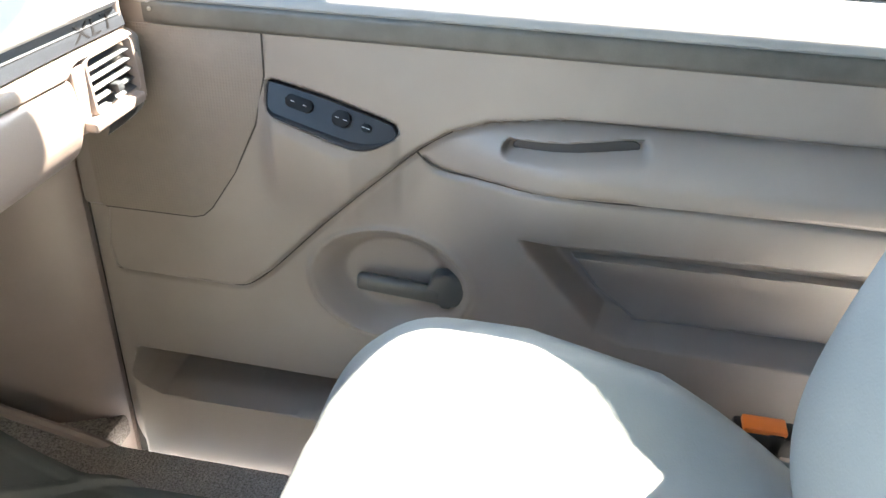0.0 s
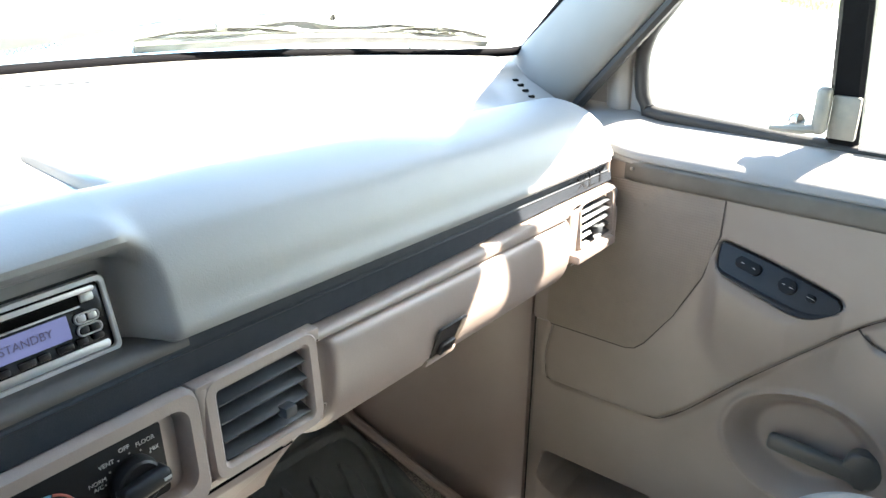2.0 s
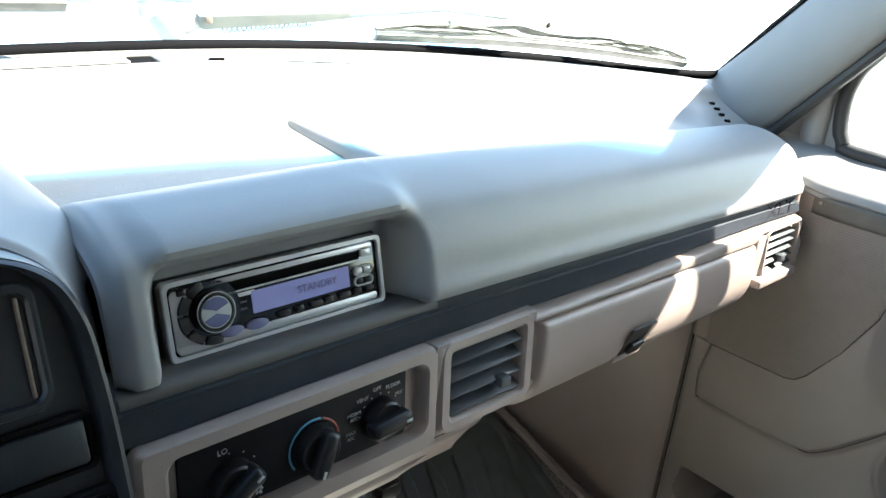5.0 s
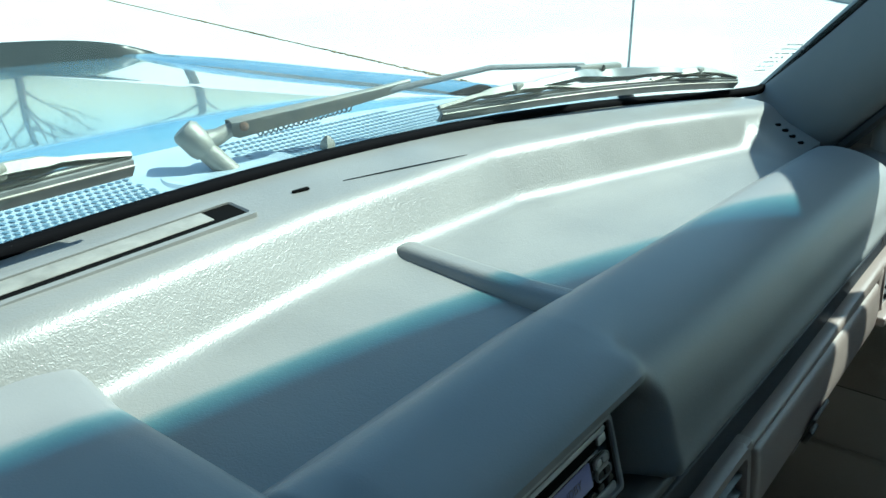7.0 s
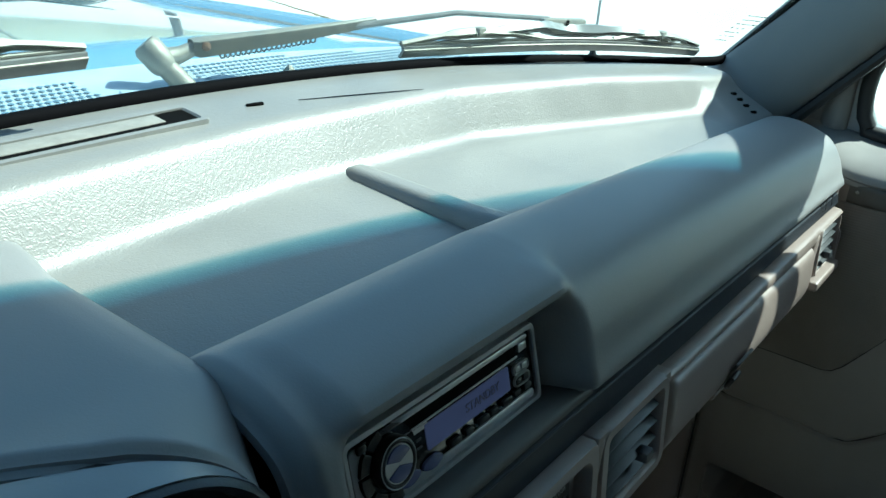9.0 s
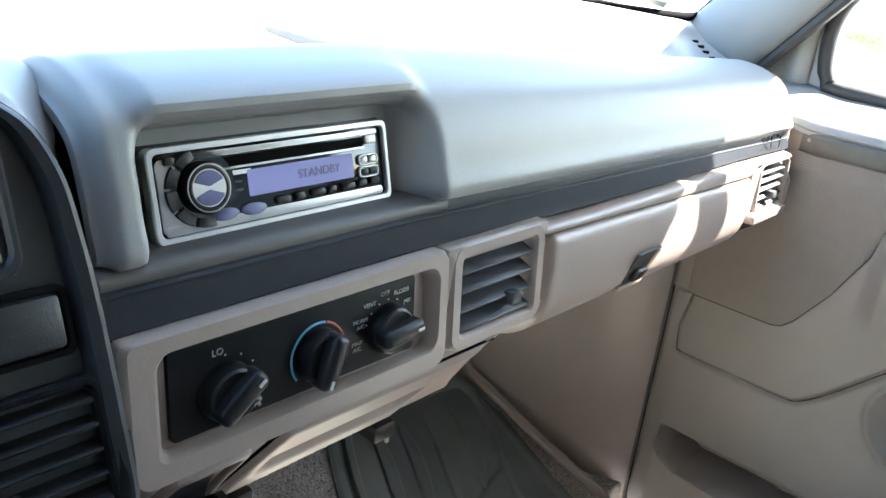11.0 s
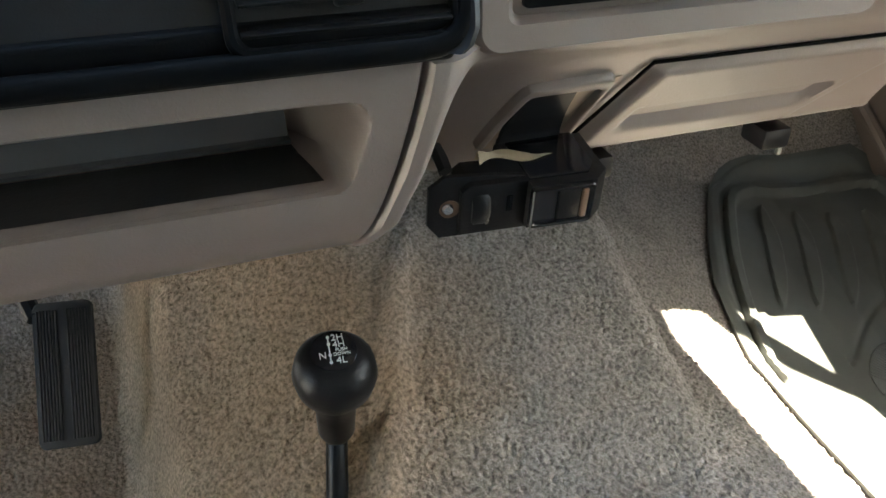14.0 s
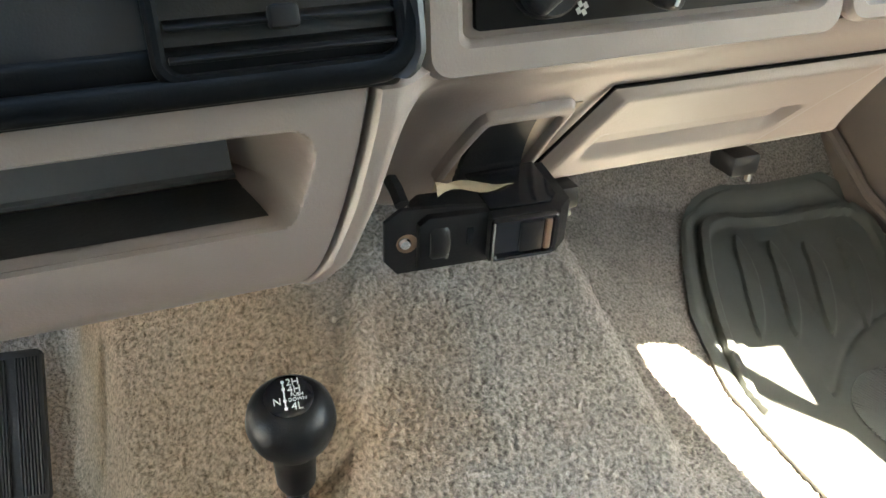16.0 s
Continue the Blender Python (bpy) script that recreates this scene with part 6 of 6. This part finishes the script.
part("stalk", rbox((0.02, 0.02, 0.26), (0.835, -0.82, 0.14), 0.004), BLACK, bk)

# ---- transfer case lever and pedal ----
lv = thing("transfer_case_lever", "black transfer case lever with shift pattern knob", "gear lever", (-0.135, -0.02, 0.2))
kmx = Matrix.Translation((-0.1195, -0.012, 0.345)) @ pose(0, 0, 0, 17, 0, -6) @ Matrix.Scale(1.05, 4)
part("knob", lathe([(0.0, -0.03), (0.0115, -0.0295), (0.0150, -0.02), (0.0205, -0.014), (0.0255, -0.004), (0.0272, 0.006), (0.0255, 0.015), (0.0205, 0.0215), (0.013, 0.0245), (0.0, 0.0255)], 40), BLACK, lv, "matte black ball knob", m=kmx)
part("cap", lathe([(0.0145, 0.0), (0.0145, 0.0008), (0.0135, 0.0014), (0.0, 0.0016)], 32), GLOSSY, lv, m=kmx @ pose(0.0, 0.003, 0.0243, 3))
tm = kmx @ pose(0.0, 0.003, 0.0262, 3)
for txt, sz, u, w in (("2H", 0.0064, 0.0032, 0.0088), ("4H", 0.0064, 0.0036, 0.0038), ("PUSH", 0.0032, 0.0048, 0.0000), ("DOWN", 0.0032, 0.0048, -0.0030), ("4L", 0.0068, 0.0040, -0.0076), ("N", 0.0064, -0.0072, -0.0032)):
    part("marking", lettering(txt, sz, 0.0002), WHITE, lv, m=tm @ pose(u, w, 0), smooth=False)
part("pattern_line", rbox((0.0008, 0.018, 0.0003), (-0.0026, 0.0008, 0.0002), 0), WHITE, lv, m=tm)
for w in (0.0095, 0.0045, -0.0032, -0.0085):
    part("pattern_dot", lathe([(0.0011, 0), (0.0011, 0.0004)], 10), WHITE, lv, m=tm @ pose(-0.0026, w, 0))
part("neck", lathe([(0.0080, -0.077), (0.0118, -0.072), (0.0130, -0.068), (0.0138, -0.040), (0.0150, -0.0235), (0.0165, -0.018)], 28), BLACK, lv, m=kmx)
part("stick", tube([kmx @ Vector((0, 0, -0.06)), kmx @ Vector((0, 0, -0.09)), (-0.131, -0.036, 0.2), (-0.132, -0.042, 0.12)], 0.0083, 14), BLACK, lv)

pd = thing("accelerator_pedal", "ribbed black rubber accelerator pedal", "pedal", (-0.32, 0.24, 0.2))
pm = Matrix.Translation((-0.3205, 0.226, 0.203)) @ pose(0, 0, 0, 48, 0, -8)
PEDALM = shader("dusty_rubber", (0.026, 0.0225, 0.019), 0.6, vary=0.35, scale=30, bump=0.2)
part("pad", prism(outline(0.051, 0.132, 0.006), 0.010, 0.002), PEDALM, pd, m=pm)
for k in range(14):
    u = -0.0212 + 0.0027 * k + (0.0072 if k > 6 else 0)
    part("rib", rbox((0.0015, 0.118, 0.003), (u, 0, 0.0112), 0.0005), PEDALM, pd, m=pm)
part("arm", tube([(-0.34, 0.262, 0.245), (-0.36, 0.32, 0.27), (-0.38, 0.42, 0.42)], 0.008, 8), BLACK, pd)

# ---- outside: cowl, hood, wipers, aerial ----
ck = thing("cowl_panel", "blue perforated cowl panel below the windshield", "cowl", (0.1, 0.5, 0.8))
rows = []
for x in np.linspace(-0.80, 1.02, 60):
    g0 = glass_base(x) + 0.012
    rows.append([(x, g0 + (0.615 - 0.10 * ((x - 0.09) / 0.95) ** 2 - g0) * f, 0.822 - 0.05 * ((x - 0.09) / 0.95) ** 2 - 0.022 * math.sin(math.pi * f) * 0.6 - 0.012 * f) for f in np.linspace(0, 1, 12)])
part("cowl_sheet", shell(rows, (0, 0, -0.004)), COWLP, ck)
def cowl_z(x, y):
    g0 = glass_base(x) + 0.012
    f = np.clip((y - g0) / (0.615 - 0.10 * ((x - 0.09) / 0.95) ** 2 - g0), 0, 1)
    return 0.822 - 0.05 * ((x - 0.09) / 0.95) ** 2 - 0.0132 * math.sin(math.pi * f) - 0.012 * f


holes = bmesh.new()
for i in range(150):
    for j in range(18):
        x, y = -0.42 + 0.0085 * i + (0.0042 if j % 2 else 0), 0.385 + 0.0115 * j
        if 0.20 < x < 0.325 or y < glass_base(x) + 0.016 or y > 0.598 - 0.1 * ((x - 0.09) / 0.95) ** 2 or x > 0.78:
            continue
        z = cowl_z(x, y) + 0.0012
        vv = [holes.verts.new((x + 0.0031 * math.cos(a), y + 0.0041 * math.sin(a), z)) for a in np.linspace(0, 2 * math.pi, 7)[:-1]]
        holes.faces.new(vv)
tagged(part("perforation", holes, COWLH, ck, "dark drain perforations", smooth=False), kind="stuff")
part("pivot_dish", lathe([(0.075, -0.001), (0.070, 0.002), (0.062, 0.001), (0.048, -0.003), (0.0, -0.004)], 40), COWLP, ck, m=pose(0.285, 0.505, 0.8025, -4, 0, 0))
part("push_pin", tube([(0.413, 0.49, 0.798), (0.413, 0.49, 0.806), (0.413, 0.49, 0.813)], [0.009, 0.008, 0.002], 4), METAL, ck)

hd = thing("hood", "blue painted truck hood with raised center", "hood", (0.1, 1.2, 0.75))
def hood_z(x, y):
    c = (x - 0.09) / 0.9
    g = min(1, max(0, (y - 0.62) / 1.2))
    return 0.818 - (0.05 - 0.03 * g) * c * c - (0.040 - 0.035 * g) * abs(c) ** 6 - 0.080 * (y - 0.62) + 0.012 * smooth01((0.62 - abs(c)) / 0.06) - 0.034 * math.exp(-((y - 0.604) / 0.032) ** 2) - 0.1 * max(0, y - 1.75) ** 2


rows = [[(x, y - 0.10 * ((x - 0.09) / 0.95) ** 2 * (1 - f), hood_z(x, y)) for f, y in [((y - 0.61) / 1.39, y) for y in np.r_[np.linspace(0.61, 0.72, 14), np.linspace(0.76, 2.0, 22)]]] for x in np.linspace(-0.80, 0.985, 60)]
part("hood_skin", shell(rows, (0, 0, -0.01)), PAINT, hd)
for s in (1, -1):
    rows = []
    for y in np.linspace(0.25, 2.0, 24):
        xo = 0.09 + s * 0.905
        crown = float(np.interp(y, [0.25, 0.62, 0.858, 1.05, 1.334, 1.535, 1.78, 2.0], [0.752, 0.748, 0.744, 0.736, 0.727, 0.718, 0.704, 0.68]))
        rows.append([(xo + s * a, y, crown + b) for a, b in spline([(-0.008, -0.012), (0.0, 0.0), (0.05, -0.004), (0.085, -0.035), (0.10, -0.12), (0.10, -0.45)], 14)])
    fd = thing("fender", "blue painted front fender beside the hood", "fender", (0.09 + s * 0.95, 1.2, 0.4))
    part("fender_skin", shell(rows, (-s * 0.01, 0, 0)), PAINT, fd)
bg = thing("bug_deflector", "smoked plastic deflector along the hood front", "deflector", (0.1, 1.95, 0.68))
rows = []
for x in np.linspace(-0.86, 1.125, 50):
    c = abs((x - 0.132) / 0.993)
    hgt = 0.062 * (1 - c**8)
    rows.append([(x, 1.93 + 0.02 * f - 0.10 * c**4, 0.672 + 0.035 * (1 - c * c) + hgt * f) for f in np.linspace(0, 1, 6)])
part("deflector", shell(rows, (0, 0.005, 0.002)), shader("smoked_plastic", (0.03, 0.035, 0.03), 0.25, vary=0.2, scale=10), bg)

def strap(points, w, h):
    """A flat steel strap with folded edges through points; w and h may be one per point."""
    pts = [Vector(p) for p in points]
    rows = []
    for i, p in enumerate(pts):
        d = (pts[min(i + 1, len(pts) - 1)] - pts[max(i - 1, 0)]).normalized()
        side = d.cross(Vector((0, 0.7, 0.7))).normalized()
        up = side.cross(d).normalized()
        a_, b_ = (w[i] if isinstance(w, list) else w), (h[i] if isinstance(h, list) else h)
        rows.append([p + side * a_ - up * b_, p + side * a_ + up * b_ * 0.6, p + side * a_ * 0.5 + up * b_, p - side * a_ * 0.5 + up * b_, p - side * a_ + up * b_ * 0.6, p - side * a_ - up * b_])
    return shell(rows, (0, 0.0008, -0.0008))


def wiper(px, py, pz, knee, tip, blade_a, blade_b, joint):
    wp = thing("windshield_wiper", "weathered steel windshield wiper resting on the glass", "wiper", (px, py, pz), "windshield wipers")
    p, k, t_ = Vector((px, py, pz)), Vector(knee), Vector(tip)
    base, top = p + Vector((0.034, -0.028, -0.05)), p + Vector((-0.006, 0.006, 0.012))
    part("pivot_post", tube([base, p], 0.0115, 16), METAL, wp)
    up = (top - base).normalized()
    part("pivot_cap", tube([p - up * 0.012, p - up * 0.006, p + up * 0.016, p + up * 0.021], [0.0130, 0.0152, 0.0152, 0.0120], 20), METAL, wp)
    d = (k - p).normalized()
    side = d.cross(Vector((0, 0, 1))).normalized()
    q = p + d * 0.036 + Vector((0, 0, 0.008))
    part("knuckle", tube([p + d * 0.012, p + d * 0.024 + Vector((0, 0, 0.001)), q + d * 0.012], [0.011, 0.009, 0.007], 10), METAL, wp)
    rows = [[a + side * sgn * w + Vector((0, 0, u)) for sgn, u in ((-1, -0.009 * w / 0.011), (-1, 0.0055), (-0.5, 0.0075), (0.5, 0.0075), (1, 0.0055), (1, -0.009 * w / 0.011))] for a, w in ((q, 0.009), (q + d * 0.006, 0.012), (q + (k - q) * 0.55, 0.0085), (q + (k - q) * 0.9, 0.0045), (k + d * 0.03, 0.0025))]
    part("arm_channel", shell(rows, (0, 0, -0.0015)), METAL, wp, "rust-stained arm channel")
    part("rivet", lathe([(0.005, 0), (0.005, 0.002), (0, 0.004)], 12), RUST, wp, m=Matrix.Translation(q + d * 0.012 + side * 0.0118) @ side.to_track_quat("Z", "Y").to_matrix().to_4x4())
    spring = [q + d * (0.03 + 0.0011 * i) + Vector((0, 0, -0.014)) + side * 0.005 * math.cos(i * 1.1) + Vector((0, 0, 0.005 * math.sin(i * 1.1))) for i in range(110)]
    part("spring", tube(spring, 0.0011, 5), WIPER, wp)
    mid = k + (t_ - k) * 0.5 + Vector((0, 0, 0.012))
    part("arm_blade", tube([k, mid, t_], [0.0042, 0.0036, 0.0034], 8), WIPER, wp)
    a, b = Vector(blade_a), Vector(blade_b)
    j = Vector(joint)
    bd = (b - a)
    sag = [a + bd * f + Vector((0, -0.012 * math.sin(math.pi * f), 0.010 * math.sin(math.pi * f))) for f in np.linspace(0, 1, 22)]
    rows = [[p_ + Vector((0, 0.003, 0.007)), p_ + Vector((0, -0.004, 0.0050)), p_ + Vector((0, -0.004, -0.001)), p_ + Vector((0, 0.001, -0.008))] for p_ in sag]
    bl = part("rubber_blade", shell(rows, (0, 0.0035, 0.001)), WIPER, wp)
    part("blade_rail", tube([p_ + Vector((0, -0.001, 0.0075)) for p_ in sag], 0.0017, 6), METAL, bl)
    part("blade_edge", tube([p_ + Vector((0, -0.0045, 0.001)) for p_ in sag], 0.0011, 6), METAL, bl)
    bow = [sag[3] + Vector((0, 0, 0.015)), sag[6] + Vector((0, 0.002, 0.019)), sag[8] + Vector((0, 0.005, 0.022)), j + Vector((0, -0.003, -0.006)), sag[14] + Vector((0, 0.004, 0.019)), sag[16] + Vector((0, 0.002, 0.016)), sag[18] + Vector((0, 0, 0.013))]
    line = [tuple(v_) for v_ in spline([tuple(v_) for v_ in bow], 26)]
    part("bridge", strap(line, [0.003] * 4 + [0.0045] * 5 + [0.006] * 8 + [0.0045] * 5 + [0.003] * 4, [0.003] * 4 + [0.005] * 5 + [0.007] * 8 + [0.005] * 5 + [0.003] * 4), WIPER, wp, "dark steel blade bridge")
    for i0, i1, i2 in ((0, 4, 8), (13, 17, 21)):
        arc = [sag[i0] + Vector((0, 0, 0.008)), (sag[i0] + sag[i1]) / 2 + Vector((0, -0.001, 0.0150)), sag[i1] + Vector((0, -0.002, 0.018)), (sag[i1] + sag[i2]) / 2 + Vector((0, -0.001, 0.0150)), sag[i2] + Vector((0, 0, 0.008))]
        yk = part("yoke", strap([tuple(v_) for v_ in spline([tuple(v_) for v_ in arc], 16)], [0.0028] * 5 + [0.0042] * 6 + [0.0028] * 5, [0.0025] * 5 + [0.0050] * 6 + [0.0025] * 5), METAL, wp)
        part("yoke_pin", rbox((0.016, 0.012, 0.011), tuple(arc[2]), 0.003), METAL, yk)
    part("joint_clip", rbox((0.078, 0.012, 0.020), (j.x, j.y, j.z - 0.002), 0.004), METAL, wp, m=Matrix.Translation(j) @ pose(0, 0, 0, 0, 3, math.degrees(math.atan2(bd.y, bd.x))) @ Matrix.Translation(-j))
    part("joint_hole", lathe([(0.004, 0), (0.004, 0.001)], 12), VOID, wp, m=Matrix.Translation(j + Vector((0, -0.0065, 0.003))) @ pose(0, 0, 0, 90, 0, 0))


wiper(0.268, 0.532, 0.830, (0.50, 0.47, 0.852), (0.735, 0.340, 0.860), (0.46, 0.362, 0.845), (0.972, 0.222, 0.811), (0.735, 0.318, 0.856))
wiper(-0.42, 0.50, 0.838, (-0.2, 0.455, 0.875), (-0.12, 0.385, 0.905), (-0.42, 0.385, 0.86), (0.074, 0.335, 0.888), (-0.16, 0.37, 0.905))
ae = thing("radio_aerial", "thin dark radio aerial on the fender", "aerial", (1.03, 0.42, 0.78))
part("mast", tube([(1.03, 0.42, 0.74), (1.035, 0.415, 1.6)], 0.0022, 8), WIPER, ae)
part("mast_base", lathe([(0.016, 0), (0.014, 0.012), (0.006, 0.022), (0.004, 0.03)], 16), BLACK, ae, m=pose(1.03, 0.42, 0.745))

# kerb, lawn, building and bare trees across the lot
kp_ = spline([(25.0, 8.2), (19.8, 5.55), (17.7, 4.3), (17.0, 3.2), (17.6, 2.2), (21.0, 1.6), (27.0, 1.3)], 60)
rows = []
for i, (x, y) in enumerate(kp_):
    d = kp_[min(i + 1, 59)] - kp_[max(i - 1, 0)]
    nrm = np.array([d[1], -d[0]]) / np.linalg.norm(d)
    nrm = nrm if nrm[0] > 0 else -nrm
    rows.append([(x + nrm[0] * o, y + nrm[1] * o, GZ + h) for o, h in ((0, -0.02), (0.01, 0.10), (0.03, 0.12), (0.16, 0.125), (0.17, 0.02))])
KERB = shader("kerb_concrete", (0.45, 0.44, 0.41), 0.85, vary=0.15, scale=6, bump=0.3, bump_scale=80)
tagged(part("kerb", shell(rows, (0.01, 0, -0.05)), KERB), "pale concrete kerb round a lawn", "kerb", kind="structure")
LAWN = shader("lawn", (0.25, 0.29, 0.15), 0.9, vary=0.4, scale=3, bump=0.5, bump_scale=40)
bm = bmesh.new()
edge = [bm.verts.new((x + 0.17, y - 0.05, GZ + 0.1)) for x, y in kp_]
far = [bm.verts.new((60, 25 - 24 * i / 59, GZ + 0.1)) for i in range(60)]
for i in range(59):
    bm.faces.new((edge[i], edge[i + 1], far[i + 1], far[i]))
tagged(part("lawn", bm, LAWN, smooth=False), "green lawn behind the kerb", "lawn", kind="structure")
rng = random.Random(11)
bm = bmesh.new()
for k in range(9000):
    i = rng.randrange(8, 30)
    x, y = kp_[i][0] + 0.25 + 5 * rng.random() ** 1.5, kp_[i][1] + 1.5 * (rng.random() - 0.4)
    if x < np.interp(y, [2.0, 3.2, 4.3, 5.55, 8.2], [19.5, 17.3, 18.1, 20.3, 25.5]):
        continue
    a, h = rng.random() * 6.3, 0.05 + 0.07 * rng.random()
    bm.faces.new([bm.verts.new((x + 0.008 * math.cos(a), y + 0.008 * math.sin(a), GZ + 0.09)), bm.verts.new((x - 0.008 * math.cos(a), y - 0.008 * math.sin(a), GZ + 0.09)), bm.verts.new((x + 0.03 * math.sin(a), y + 0.03 * math.cos(a), GZ + 0.1 + h))])
tagged(part("grass", bm, LAWN, smooth=False), "short green lawn grass", "grass", kind="stuff")
wb = thing("warehouse", "long low warehouse with pale trim across the lot", "building", (-4, 32, GZ))
WALLB = shader("warehouse_wall", (0.09, 0.13, 0.2), 0.7, vary=0.15, scale=1)
part("wall", rbox((30, 9, 4.6), (-2.5, 36, GZ + 2.3), 0.05), WALLB, wb)
part("roof", rbox((30.6, 9.6, 0.5), (-2.5, 36, GZ + 4.8), 0.05), CONCRETE, wb)
for k in range(6):
    wn = part("window", rbox((2.0, 0.12, 1.2), (-14 + 4.6 * k, 31.46, GZ + 2.2), 0.03), CONCRETE, wb)
    part("pane", rbox((1.8, 0.05, 1.0), (-14 + 4.6 * k, 31.39, GZ + 2.2), 0.01), GLOSSY, wn)


def bare_tree(x, y, height, seed):
    rng = random.Random(seed)
    tr = thing("bare_tree", "leafless grey-brown tree across the lot", "tree", (x, y, GZ), "bare trees")
    trunk, limbs = bmesh.new(), bmesh.new()
    tube([(x, y, GZ), (x + 0.1, y, GZ + height * 0.25), (x - 0.1, y + 0.1, GZ + height * 0.5), (x, y, GZ + height * 0.8)], [0.22, 0.18, 0.12, 0.05], 8, bm=trunk)
    def branch(p, d, length, r, depth):
        q = p + d * length
        mid_ = p + d * length * 0.5 + Vector((rng.uniform(-1, 1), rng.uniform(-1, 1), rng.uniform(-0.3, 0.8))) * length * 0.08
        tube([p, mid_, q], [r, r * 0.75, r * 0.5], 5, bm=limbs)
        if depth:
            for _ in range(3):
                d2 = (d + Vector((rng.uniform(-0.8, 0.8), rng.uniform(-0.8, 0.8), rng.uniform(-0.3, 0.6)))).normalized()
                branch(p + d * length * rng.uniform(0.45, 1.0), d2, length * 0.66, r * 0.5, depth - 1)
    for k in range(9):
        a = k * 2.4
        branch(Vector((x, y, GZ + height * (0.28 + 0.05 * k))), Vector((math.cos(a), math.sin(a), 0.75)).normalized(), height * 0.3, 0.08, 3)
    BARK = bpy.data.materials.get("bark") or shader("bark", (0.1, 0.08, 0.065), 0.9, vary=0.3, scale=10)
    part("trunk", trunk, BARK, tr)
    part("limbs", limbs, BARK, tr)


for tx, ty, th, sd in ((19, 27, 8, 1), (25, 24, 9, 2), (31, 20, 8, 3), (15, 33, 7, 4)):
    bare_tree(tx, ty, th, sd)
